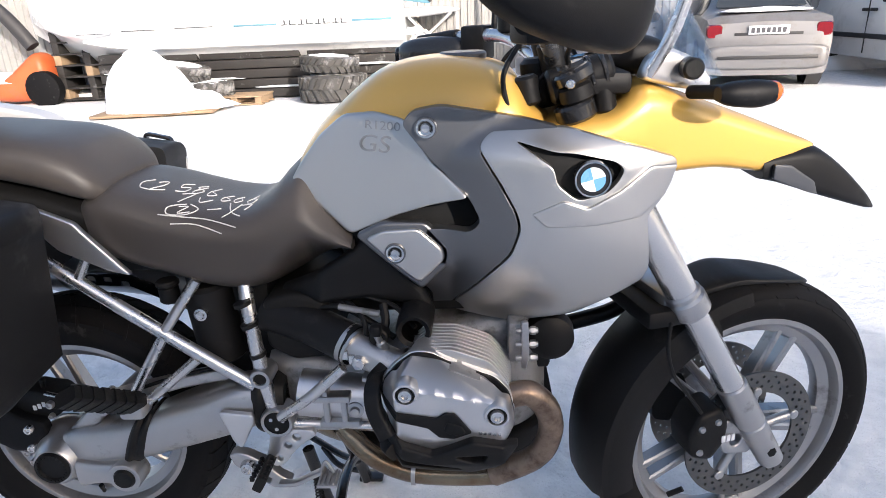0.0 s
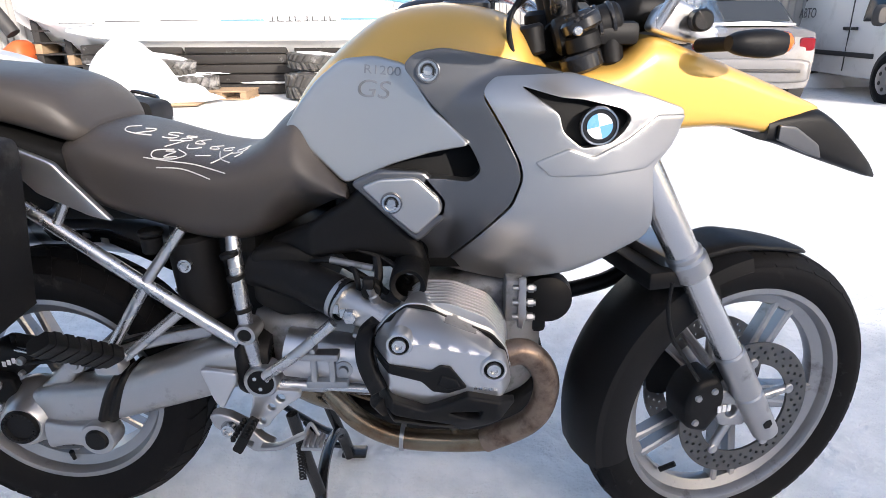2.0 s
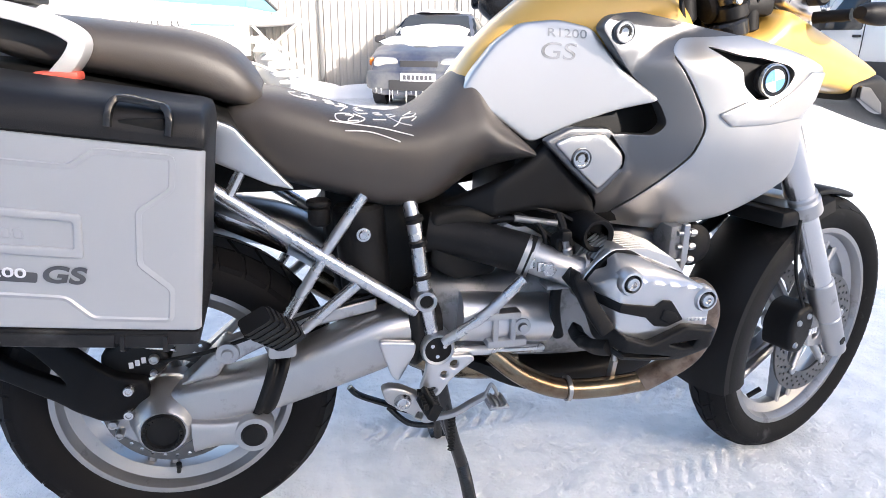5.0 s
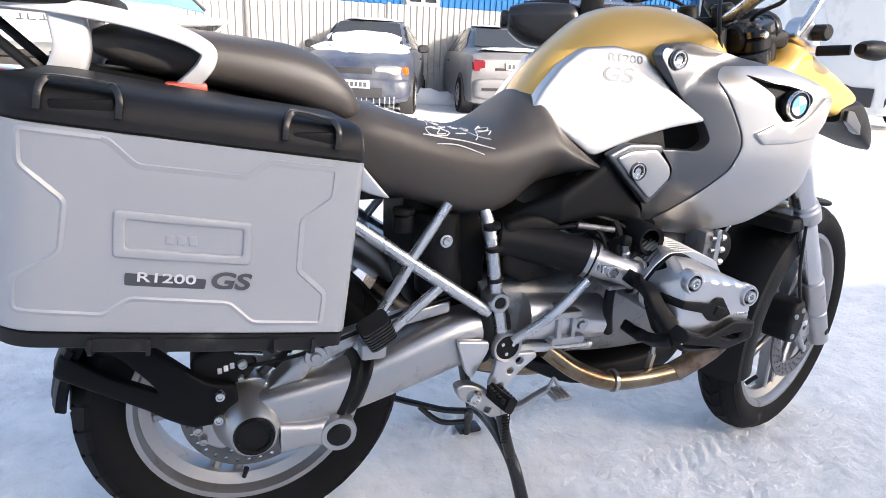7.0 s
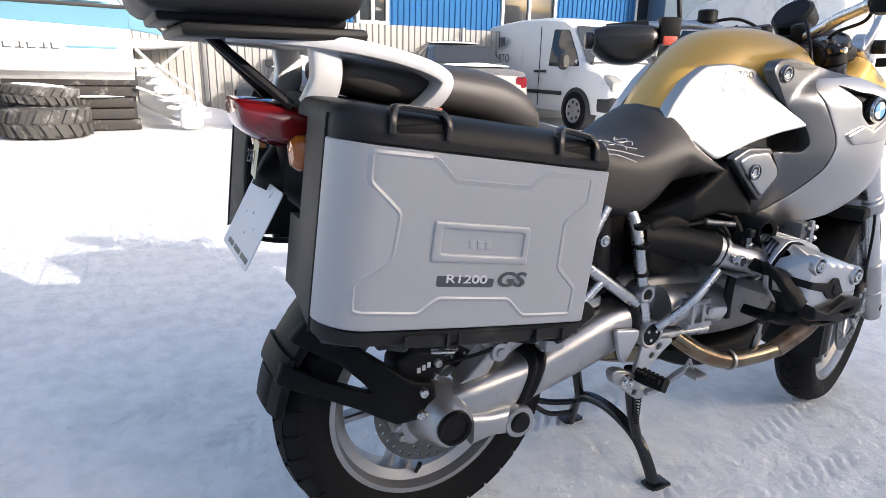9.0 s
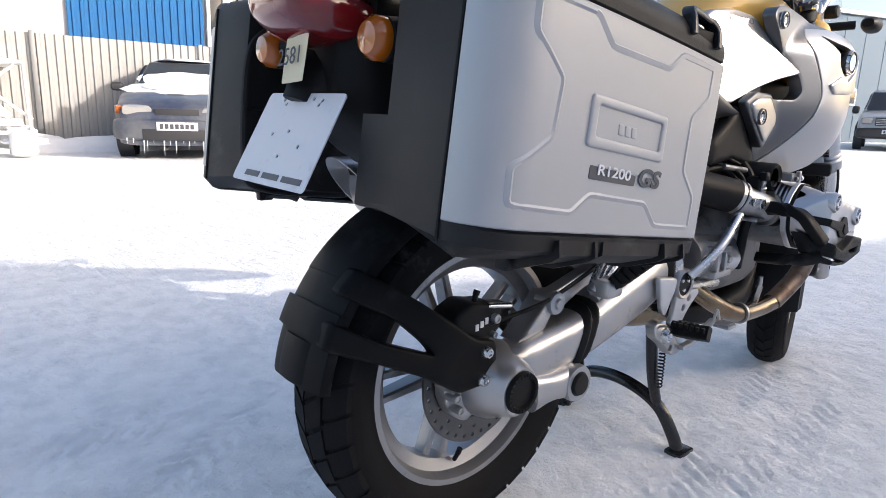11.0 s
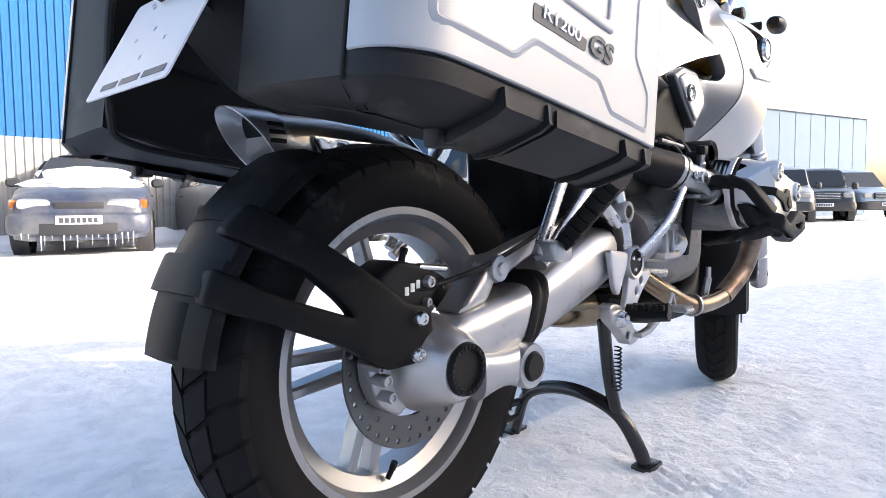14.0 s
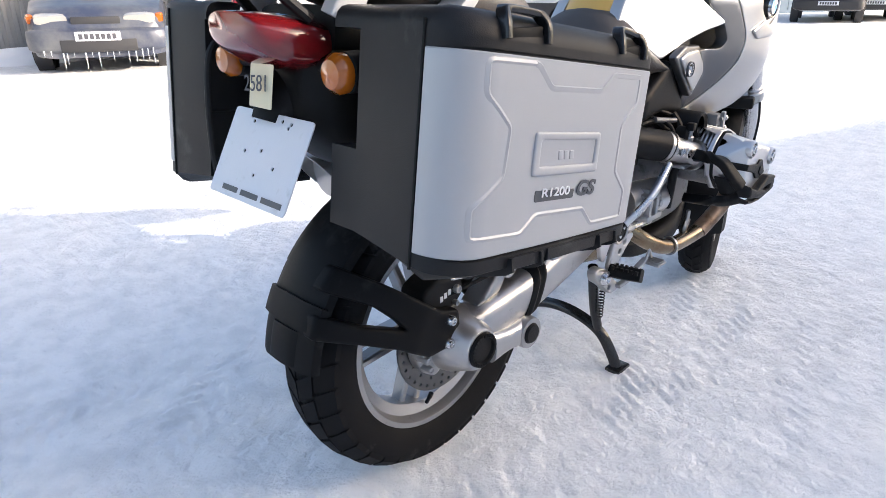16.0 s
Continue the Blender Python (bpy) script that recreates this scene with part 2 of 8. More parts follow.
def add_rod(bm, p0, p1, r, n=16, r1=None, bevel=0.0):
    """A cylinder or cone between two points with softened rims."""
    p0, p1 = Vector(p0), Vector(p1)
    r1 = r if r1 is None else r1
    length = (p1 - p0).length
    prof = [(0.0, 0.0), (max(r - bevel, 0), 0.0), (r, bevel), (r1, length - bevel), (max(r1 - bevel, 0), length), (0.0, length)]
    return add_lathe(bm, prof, centre=p0, axis=p1 - p0, n=n)


def rod(p0, p1, r, **k):
    return add_rod(bmesh.new(), p0, p1, r, **k)


def inside(px, pz, poly):
    hit = False
    j = len(poly) - 1
    for i in range(len(poly)):
        xi, zi = poly[i]
        xj, zj = poly[j]
        if (zi > pz) != (zj > pz) and px < (xj - xi) * (pz - zi) / (zj - zi) + xi:
            hit = not hit
        j = i
    return hit


def far(px, pz, poly):
    a = np.array(poly)
    b = np.roll(a, -1, axis=0)
    ab = b - a
    p = np.array((px, pz))
    t = np.clip(((p - a) * ab).sum(1) / np.maximum((ab * ab).sum(1), 1e-12), 0, 1)
    d = a + ab * t[:, None] - p
    return float(np.sqrt((d * d).sum(1).min()))


from mathutils.geometry import delaunay_2d_cdt


def add_panel(bm, outline, face, thick=0.01, edge=0.006, holes=(), step=0.015, side=-1, place=None, back=True):
    """A moulded panel over a plane outline (u, v). face: how far out it lies, a number or a function of (u, v);
    its rim falls away over the width edge. place turns (u, v, out) into the world; by default u is x, v is z and out is -y."""
    polys = [[tuple(q) for q in outline]] + [[tuple(q) for q in h] for h in holes]
    f = face if callable(face) else (lambda u, v: face)
    pts, segs, loops = [], [], []
    for pl in polys:
        base = len(pts)
        dense = []
        for i, a in enumerate(pl):
            b = pl[(i + 1) % len(pl)]
            k = max(1, int(math.dist(a, b) / (step * 0.8)))
            dense += [(a[0] + (b[0] - a[0]) * j / k, a[1] + (b[1] - a[1]) * j / k) for j in range(k)]
        pts += dense
        loops.append((base, len(dense)))
        segs += [(base + i, base + (i + 1) % len(dense)) for i in range(len(dense))]
    us = [p[0] for p in polys[0]]
    vs = [p[1] for p in polys[0]]
    rim = len(pts)
    nu = int((max(us) - min(us)) / step)
    nv = int((max(vs) - min(vs)) / step)
    for i in range(nu + 1):
        for j in range(nv + 1):
            u = min(us) + (i + 0.5 + 0.5 * (j % 2)) * step
            v = min(vs) + (j + 0.5) * step
            if inside(u, v, polys[0]) and not any(inside(u, v, h) for h in polys[1:]):
                if min(far(u, v, pl) for pl in polys) > max(step * 0.45, edge * 1.25):
                    pts.append((u, v))
    if edge > 0:
        for first, count_ in loops:
            ring = pts[first:first + count_]
            for dd in (edge * 0.12, edge * 0.45, edge * 1.02):
                last, start, prev_ok = None, None, False
                for i in range(count_):
                    a, b, c = ring[i - 1], ring[i], ring[(i + 1) % count_]
                    tx, tz = c[0] - a[0], c[1] - a[1]
                    ln = math.hypot(tx, tz) or 1.0
                    good = None
                    for sg in (-1, 1):
                        q = (b[0] - tz / ln * dd * sg, b[1] + tx / ln * dd * sg)
                        if inside(q[0], q[1], polys[0]) and not any(inside(q[0], q[1], h) for h in polys[1:]) and min(far(q[0], q[1], p2) for p2 in polys) > dd * 0.9:
                            good = q
                    if good is None:
                        last = None
                        continue
                    pts.append(good)
                    k = len(pts) - 1
                    if last is not None:
                        segs.append((last, k))
                    if i == 0:
                        start = k
                    last = k
                if last is not None and start is not None and last != start:
                    segs.append((last, start))
    vo, eo, fo, ov, oe, of = delaunay_2d_cdt([Vector(p) for p in pts], segs, [], 0, 1e-6)
    put = place or (lambda u, v, o: (u, side * o, v))
    top, low, isrim = [], [], []
    for q in vo:
        d = min(far(q.x, q.y, pl) for pl in polys)
        drop = 0.0
        if edge > 0 and d < edge:
            drop = edge * (1 - math.sqrt(max(0, 1 - (1 - d / edge) ** 2)))
        o = f(q.x, q.y)
        top.append(bm.verts.new(put(q.x, q.y, o - drop)))
        low.append(bm.verts.new(put(q.x, q.y, o - max(thick, edge * 1.01))) if back or d < 1e-5 else None)
    count = {}
    for t in fo:
        c = [sum(vo[i][k] for i in t) / 3 for k in (0, 1)]
        if not inside(c[0], c[1], polys[0]) or any(inside(c[0], c[1], h) for h in polys[1:]):
            continue
        bm.faces.new([top[i] for i in t])
        if back:
            bm.faces.new([low[i] for i in reversed(t)])
        for a, b in ((t[0], t[1]), (t[1], t[2]), (t[2], t[0])):
            if (b, a) in count:
                del count[(b, a)]
            else:
                count[(a, b)] = 1
    for a, b in count:
        if low[a] is not None and low[b] is not None:
            bm.faces.new((top[b], top[a], low[a], low[b]))
    loose = [v for v in bm.verts if not v.link_faces]
    for v in loose:
        bm.verts.remove(v)
    return bm


def panel(outline, face, **k):
    return add_panel(bmesh.new(), outline, face, **k)


def add_loft(bm, stations, n=24, res=5, power=2.6, y=0.0):
    """A body along x from rows (x, low z, high z, half width[, power]), rounded across."""
    rows = []
    arr = [tuple(s) + ((power,) if len(s) == 4 else ()) for s in stations]
    for i in range(len(arr) - 1):
        a, b, c, d = (np.array(arr[max(i - 1, 0)]), np.array(arr[i]), np.array(arr[i + 1]), np.array(arr[min(i + 2, len(arr) - 1)]))
        for k in range(res):
            u = k / res
            rows.append(0.5 * (2 * b + (c - a) * u + (2 * a - 5 * b + 4 * c - d) * u * u + (3 * b - a - 3 * c + d) * u ** 3))
    rows.append(np.array(arr[-1]))
    rings = []
    for x, lo, hi, hw, pw in rows:
        hw, half, mid = max(hw, 0.002), max((hi - lo) / 2, 0.002), (lo + hi) / 2
        ring = []
        for k in range(n):
            a = 2 * math.pi * k / n
            ca, sa = math.cos(a), math.sin(a)
            ring.append((x, y + hw * math.copysign(abs(ca) ** (2 / pw), ca), mid + half * math.copysign(abs(sa) ** (2 / pw), sa)))
        rings.append(ring)
    return add_rings(bm, rings)


def loft(stations, **k):
    return add_loft(bmesh.new(), stations, **k)


def circle2(cx, cz, r, n=12):
    return [(cx + r * math.cos(2 * math.pi * i / n), cz + r * math.sin(2 * math.pi * i / n)) for i in range(n)]


def text_mesh(words, size, depth=0.001, bold=0.0):
    c = bpy.data.curves.new("words", "FONT")
    c.body = words
    c.size = size
    c.extrude = depth
    c.offset = size * bold
    c.align_x = "LEFT"
    ob = bpy.data.objects.new("words", c)
    me = bpy.data.meshes.new_from_object(ob)
    bpy.data.objects.remove(ob)
    bm = bmesh.new()
    bm.from_mesh(me)
    bpy.data.meshes.remove(me)
    return bm


def moved(bm, m):
    bmesh.ops.transform(bm, matrix=m, verts=bm.verts[:])
    return bm


def mirror_y(bm):
    bmesh.ops.transform(bm, matrix=Matrix.Diagonal((1, -1, 1, 1)), verts=bm.verts[:])
    bmesh.ops.reverse_faces(bm, faces=bm.faces[:])
    return bm


# ---- ground, walls and buildings ----
def snow_material():
    m = bpy.data.materials.new("packed_snow")
    m.use_nodes = True
    t = m.node_tree
    b = t.nodes["Principled BSDF"]
    co = t.nodes.new("ShaderNodeTexCoord")
    big = t.nodes.new("ShaderNodeTexNoise")
    big.inputs["Scale"].default_value = 11.0
    big.inputs["Detail"].default_value = 8
    fine = t.nodes.new("ShaderNodeTexNoise")
    fine.inputs["Scale"].default_value = 95
    fine.inputs["Detail"].default_value = 11
    fine.inputs["Roughness"].default_value = 0.65
    speck = t.nodes.new("ShaderNodeTexNoise")
    speck.inputs["Scale"].default_value = 9
    speck.inputs["Detail"].default_value = 10
    speck.inputs["Roughness"].default_value = 0.7
    for n in (big, fine, speck):
        t.links.new(co.outputs["Object"], n.inputs["Vector"])
    ramp = t.nodes.new("ShaderNodeMapRange")
    ramp.inputs["From Min"].default_value = 0.64
    ramp.inputs["From Max"].default_value = 0.74
    t.links.new(speck.outputs["Fac"], ramp.inputs["Value"])
    # tone patches: light and shade contrast of the trodden relief put into the colour
    white = t.nodes.new("ShaderNodeMix")
    white.data_type = "RGBA"
    white.inputs["A"].default_value = (0.74, 0.76, 0.775, 1)
    white.inputs["B"].default_value = (0.85, 0.86, 0.87, 1)
    spread = t.nodes.new("ShaderNodeMapRange")
    spread.inputs["From Min"].default_value = 0.36
    spread.inputs["From Max"].default_value = 0.58
    t.links.new(big.outputs["Fac"], spread.inputs["Value"])
    t.links.new(spread.outputs["Result"], white.inputs["Factor"])
    dirt = t.nodes.new("ShaderNodeMix")
    dirt.data_type = "RGBA"
    dirt.inputs["B"].default_value = (0.42, 0.42, 0.42, 1)
    t.links.new(white.outputs["Result"], dirt.inputs["A"])
    half = t.nodes.new("ShaderNodeMath")
    half.operation = "MULTIPLY"
    half.inputs[1].default_value = 0.6
    t.links.new(ramp.outputs["Result"], half.inputs[0])
    t.links.new(half.outputs[0], dirt.inputs["Factor"])
    t.links.new(dirt.outputs["Result"], b.inputs["Base Color"])
    b.inputs["Roughness"].default_value = 0.75
    bump = t.nodes.new("ShaderNodeBump")
    bump.inputs["Strength"].default_value = 0.5
    bump.inputs["Distance"].default_value = 0.022
    t.links.new(fine.outputs["Fac"], bump.inputs["Height"])
    crumb = t.nodes.new("ShaderNodeTexNoise")
    crumb.inputs["Scale"].default_value = 26
    crumb.inputs["Detail"].default_value = 6
    t.links.new(co.outputs["Object"], crumb.inputs["Vector"])
    clump = t.nodes.new("ShaderNodeMapRange")
    clump.inputs["From Min"].default_value = 0.45
    clump.inputs["From Max"].default_value = 0.62
    t.links.new(crumb.outputs["Fac"], clump.inputs["Value"])
    bump2 = t.nodes.new("ShaderNodeBump")
    bump2.inputs["Strength"].default_value = 0.35
    bump2.inputs["Distance"].default_value = 0.012
    t.links.new(clump.outputs["Result"], bump2.inputs["Height"])
    t.links.new(bump.outputs["Normal"], bump2.inputs["Normal"])
    t.links.new(bump2.outputs["Normal"], b.inputs["Normal"])
    return m


SNOW = snow_material()
SNOW_SOFT = material("fresh_snow", (0.86, 0.87, 0.89), 0.8, 0, 0.04, 5, 0.4, 60)
# start, end, half width, tread pitch, depth
TRACKS = [((0.0, -0.37), (1.35, -0.06), 0.075, 0.034, 0.012), ((0.55, -0.31), (1.5, -0.32), 0.07, 0.036, 0.010), ((0.6, -0.62), (1.4, -0.46), 0.06, 0.036, 0.007), ((0.40, 0.22), (1.9, 0.21), 0.065, 0.034, 0.026), ((-1.6, 0.76), (0.6, 0.72), 0.08, 0.045, 0.010),
          ((-1.2, 0.34), (0.9, 1.55), 0.09, 0.045, 0.010), ((1.6, -1.2), (4.5, 0.1), 0.10, 0.05, 0.006), ((-3.5, 2.7), (6.0, 1.9), 0.12, 0.07, 0.010), ((-3.6, 0.1), (2.0, 4.2), 0.12, 0.07, 0.010), ((-2.6, -0.2), (0.2, -0.7), 0.08, 0.045, 0.009), ((1.2, 0.9), (5.0, 0.4), 0.09, 0.05, 0.010), ((-0.9, 0.1), (-0.1, 0.62), 0.08, 0.042, 0.010)]


def snow_height(x, y):
    """Trodden, driven-over snow: low swells, lumps and the ribbed prints of tyres."""
    ridged = abs(noise.noise((x * 7.0, y * 7.0, 5.0)))
    h = 0.010 * noise.noise((x * 1.1, y * 1.1, 3.0)) + 0.006 * noise.noise((x * 5, y * 5, 7.0)) + 0.004 * noise.noise((x * 14, y * 14, 1.0)) + 0.003 * noise.noise((x * 31, y * 31, 2.0)) - 0.004 * max(0.0, 0.10 - ridged) / 0.10
    for (ax, ay), (bx, by), w, pitch, deep in TRACKS:
        dx, dy = bx - ax, by - ay
        ln = math.hypot(dx, dy)
        s = ((x - ax) * dx + (y - ay) * dy) / ln
        q = ((x - ax) * dy - (y - ay) * dx) / ln + 0.03 * math.sin(s * 2.1)
        if 0 < s < ln and abs(q) < w:
            fade = min(1, (w - abs(q)) / 0.015) * max(0.12, min(1.0, 0.55 + 1.3 * noise.noise((x * 2.6, y * 2.6, 9.0 + ax))))
            lug = math.sin((s + abs(q) * 0.9) * 2 * math.pi / (pitch * 1.35))
            h += 0.5 * fade * deep * (-1.0 + 1.2 * max(0.0, min(1.0, 0.5 + 2.2 * lug)))
    return h


def build_ground():
    def axis(lo, hi, step, reach):
        a = list(np.arange(lo, hi + 1e-6, step))
        g = step
        up = [a[-1]]
        while up[-1] < reach:
            g *= 1.09
            up.append(up[-1] + g)
        g = step
        down = [a[0]]
        while down[-1] > -reach:
            g *= 1.09
            down.append(down[-1] - g)
        return list(reversed(down[1:])) + a + up[1:]
    xs, ys = axis(-0.9, 2.0, 0.009, 600), axis(-0.9, 1.3, 0.009, 600)
    verts = []
    for y in ys:
        for x in xs:
            near = max(abs(x - 0.5) - 8, abs(y - 3) - 8, 0)
            h = snow_height(x, y) if near < 6 else 0.0
            verts.append((x, y, h * max(0, 1 - near / 6)))
    w = len(xs)
    faces = [(j * w + i, j * w + i + 1, (j + 1) * w + i + 1, (j + 1) * w + i) for j in range(len(ys) - 1) for i in range(w - 1)]
    me = bpy.data.meshes.new("ground")
    me.from_pydata(verts, [], faces)
    me.polygons.foreach_set("use_smooth", [True] * len(me.polygons))
    me.materials.append(SNOW)
    return tagged(new("ground", me), "trodden white snow ground with ribbed tyre prints", "snow", kind="structure")


build_ground()

FENCE_GREY = material("galvanised_sheet", (0.33, 0.328, 0.32), 0.8, 0.0, 0.08, 3, 0.1, 80, shine=0.15, stain=(0.2, 0.19, 0.175), stain_amount=0.15, stain_scale=2)
POST_GREY = material("fence_post_steel", (0.13, 0.135, 0.14), 0.5, 0.4, 0.15, 10, 0.15, 150)
CLAD_BLUE = material("blue_cladding", (0.024, 0.11, 0.27), 0.85, 0.0, 0.06, 2, 0.05, 60, shine=0.1)
CLAD_PALE = material("pale_blue_cladding", (0.13, 0.175, 0.225), 0.85, 0.0, 0.05, 1, 0.05, 60, shine=0.1, stain=(0.10, 0.14, 0.18), stain_amount=0.15, stain_scale=1)
FRAME_WHITE = material("white_frame", (0.76, 0.76, 0.75), 0.4, 0, 0.05, 10, 0.05, 100)
PANE = material("dark_window_glass", (0.03, 0.035, 0.04), 0.08, 0, 0.2, 2, 0.0, 60, rough_vary=0.03)
# finish of the unseen south wall, made white to bounce light onto the motorcycle
WALL_PALE = material("white_bounce_wall", (0.80, 0.79, 0.77), 0.8, 0, 0.06, 2, 0.4, 60)
WALL_GREY = material("rendered_wall", (0.62, 0.61, 0.60), 0.8, 0, 0.1, 2, 0.4, 60)


def add_ribs(bm, x0, x1, y, z0, z1, pitch, depth, out=-1):
    """Trapezoid-ribbed sheet standing along x."""
    n = int((x1 - x0) / pitch)
    line = []
    for i in range(n):
        x = x0 + i * pitch
        line += [(x, 0), (x + pitch * 0.42, 0), (x + pitch * 0.52, depth), (x + pitch * 0.9, depth)]
    line.append((x0 + n * pitch, 0))
    a = [bm.verts.new((x, y + out * d, z0)) for x, d in line]
    b = [bm.verts.new((x, y + out * d, z1)) for x, d in line]
    c = [bm.verts.new((x, y + out * d - out * 0.03, z0)) for x, d in line]
    e = [bm.verts.new((x, y + out * d - out * 0.03, z1)) for x, d in line]
    for i in range(len(line) - 1):
        bm.faces.new((a[i], a[i + 1], b[i + 1], b[i]))
        bm.faces.new((c[i + 1], c[i], e[i], e[i + 1]))
        bm.faces.new((b[i], b[i + 1], e[i + 1], e[i]))
    return bm


FENCE_Y = 10.7
fence = thing("fence", "galvanised ribbed sheet fence with dark steel posts", "fence", kind="structure")
x = -14.0
rng = random.Random(5)
while x < 16:
    part("sheet", add_ribs(bmesh.new(), x, x + 2.5, FENCE_Y + rng.uniform(0, 0.01), 0.0, 1.74 + rng.uniform(-0.02, 0.02), 0.125, 0.028), FENCE_GREY, fence, sharp=20)
    part("post", box(x - 0.035, x + 0.035, FENCE_Y - 0.06, FENCE_Y - 0.03, 0, 1.76), POST_GREY, fence)
    x += 2.5
part("rail", box(-14, 16, FENCE_Y + 0.06, FENCE_Y + 0.10, 1.45, 1.5), POST_GREY, fence)

# blue works hall behind the fence
hall = thing("works_hall", "tall works hall in bright blue ribbed cladding with white-framed windows", "building")
HALL_Y, HALL_X0, HALL_X1 = 14.2, -3.0, 24.0
part("wall", box(HALL_X0, HALL_X1, HALL_Y + 0.1, HALL_Y + 8, 0, 8, 0.01), WALL_GREY, hall)
part("upper_cladding", add_ribs(bmesh.new(), 2.2, HALL_X1, HALL_Y, 3.35, 8.0, 0.16, 0.03), CLAD_BLUE, hall, sharp=20)
part("lower_cladding", add_ribs(bmesh.new(), HALL_X0, HALL_X1, HALL_Y, 0.0, 1.95, 0.16, 0.03), CLAD_BLUE, hall, sharp=20)
spans = [(2.2, 5.0), (5.85, 9.1), (10.9, 13.8), (15.5, 18.5), (20.0, 24.0)]
for a, b in spans:
    part("cladding_bay", add_ribs(bmesh.new(), a, b, HALL_Y, 1.95, 3.35, 0.16, 0.03), CLAD_BLUE, hall, sharp=20)
for i in range(len(spans) - 1):
    a, b = spans[i][1], spans[i + 1][0]
    w = bmesh.new()
    for fx in (a + 0.04, (a + b) / 2, b - 0.04):
        add_box(w, fx - 0.04, fx + 0.04, HALL_Y - 0.03, HALL_Y + 0.05, 1.95, 3.35, 0.006)
    for fz in (1.99, 3.31):
        add_box(w, a + 0.08, b - 0.08, HALL_Y - 0.028, HALL_Y + 0.05, fz - 0.04, fz + 0.04, 0.006)
    win = part("window", w, FRAME_WHITE, hall, "white-framed window")
    part("pane", box(a + 0.05, b - 0.05, HALL_Y + 0.03, HALL_Y + 0.045, 2.0, 3.3, 0.001), PANE, win)

# long pale hall far off
PALE_AT = Matrix.Translation((38, 5.2, 0)) @ Matrix.Rotation(math.atan2(8.0, -24.0), 4, "Z")
pale = thing("storage_hall", "long low storage hall in pale blue sheet cladding", "building", at=PALE_AT)
L = 25.3
part("wall", box(0, L, -9, 0, 0, 4.85, 0.02), CLAD_PALE, pale)
part("roof_edge", box(-0.1, L, -9.1, 0.12, 4.85, 5.0, 0.01), material("grey_flashing", (0.3, 0.32, 0.34), 0.4, 0.3), pale)
for k in range(int(L / 1.2)):
    part("seam", box(k * 1.2, k * 1.2 + 0.03, 0, 0.015, 0.1, 4.8, 0.003), CLAD_PALE, pale)
for k in range(7):
    wx = 1.9 + k * 2.6
    w = part("window", box(wx, wx + 0.95, 0.0, 0.06, 1.45, 2.1, 0.01), FRAME_WHITE, pale, "small white-framed window")
    part("pane", box(wx + 0.07, wx + 0.88, 0.05, 0.07, 1.52, 2.03, 0.004), PANE, w)

# the building behind the walker, whose roof line shades the yard in front of the motorcycle
shade_hall = thing("wall_south", "plain rendered building that shades the yard", "building", kind="structure",
                   at=Matrix.Translation((0.6, -7.56, 0)) @ Matrix.Rotation(math.atan2(-0.28, 1.0), 4, "Z"))
part("wall", box(-16, 24, -8, 0, 0, 4.48, 0.02), WALL_PALE, shade_hall)
part("roof_cap", box(-16.2, 24.2, -8.2, 0.15, 4.48, 4.6, 0.01), POST_GREY, shade_hall)


# ---- the motorcycle ----
bike = thing("motorcycle", "yellow and silver touring motorcycle with panniers on its centre stand", "motorcycle")


def both(name, make, mat, parent=bike, label=""):
    """One part on each side of the machine."""
    a = part(name, make(), mat, parent, label)
    b = part(name, mirror_y(make()), mat, parent, label)
    return a, b


# wheels
def tyre_profile(R, rim_r, w):
    h = w / 2
    return [(rim_r - 0.006, -h * 0.62), (rim_r + 0.008, -h * 0.8), (rim_r + (R - rim_r) * 0.45, -h), (R - 0.028, -h * 0.93), (R - 0.012, -h * 0.72), (R - 0.003, -h * 0.38), (R, 0),
            (R - 0.003, h * 0.38), (R - 0.012, h * 0.72), (R - 0.028, h * 0.93), (rim_r + (R - rim_r) * 0.45, h), (rim_r + 0.008, h * 0.8), (rim_r - 0.006, h * 0.62)]


def rim_profile(r, w):
    h = w / 2
    return [(r + 0.002, -h), (r + 0.006, -h + 0.004), (r - 0.004, -h + 0.008), (r - 0.012, -h + 0.018), (r - 0.03, -h + 0.03), (r - 0.034, 0), (r - 0.03, h - 0.03), (r - 0.012, h - 0.018),
            (r - 0.004, h - 0.008), (r + 0.006, h - 0.004), (r + 0.002, h), (r - 0.009, h), (r - 0.012, h - 0.005), (r - 0.017, h - 0.02), (r - 0.038, h - 0.03), (r - 0.042, 0), (r - 0.038, -h + 0.03), (r - 0.017, -h + 0.02), (r - 0.012, -h + 0.005), (r - 0.009, -h)]


def add_spoke(bm, r0, r1, ang, off0, off1, w, d0, d1):
    """One leg of a double spoke, flat outside and tapered towards the rim."""
    rings = []
    for k in range(7):
        u = k / 6
        r = r0 + (r1 - r0) * u
        off = off0 + (off1 - off0) * u
        d = d0 + (d1 - d0) * u
        ww = w * (1.25 - 0.35 * u + 0.3 * max(0, u - 0.85) / 0.15)
        ca, sa = math.cos(ang), math.sin(ang)
        ring = []
        for px, py in ((-ww, -d), (-ww * 0.55, -d - 0.004), (ww * 0.55, -d - 0.004), (ww, -d), (ww, d), (ww * 0.55, d + 0.004), (-ww * 0.55, d + 0.004), (-ww, d)):
            t = off + px
            ring.append((r * ca - t * sa, py, r * sa + t * ca))
        rings.append(ring)
    add_rings(bm, rings)


def holes_ring(r, n, hr, a0=0.0, sides=6):
    return [circle2(r * math.cos(a0 + 2 * math.pi * i / n), r * math.sin(a0 + 2 * math.pi * i / n), hr, sides) for i in range(n)]


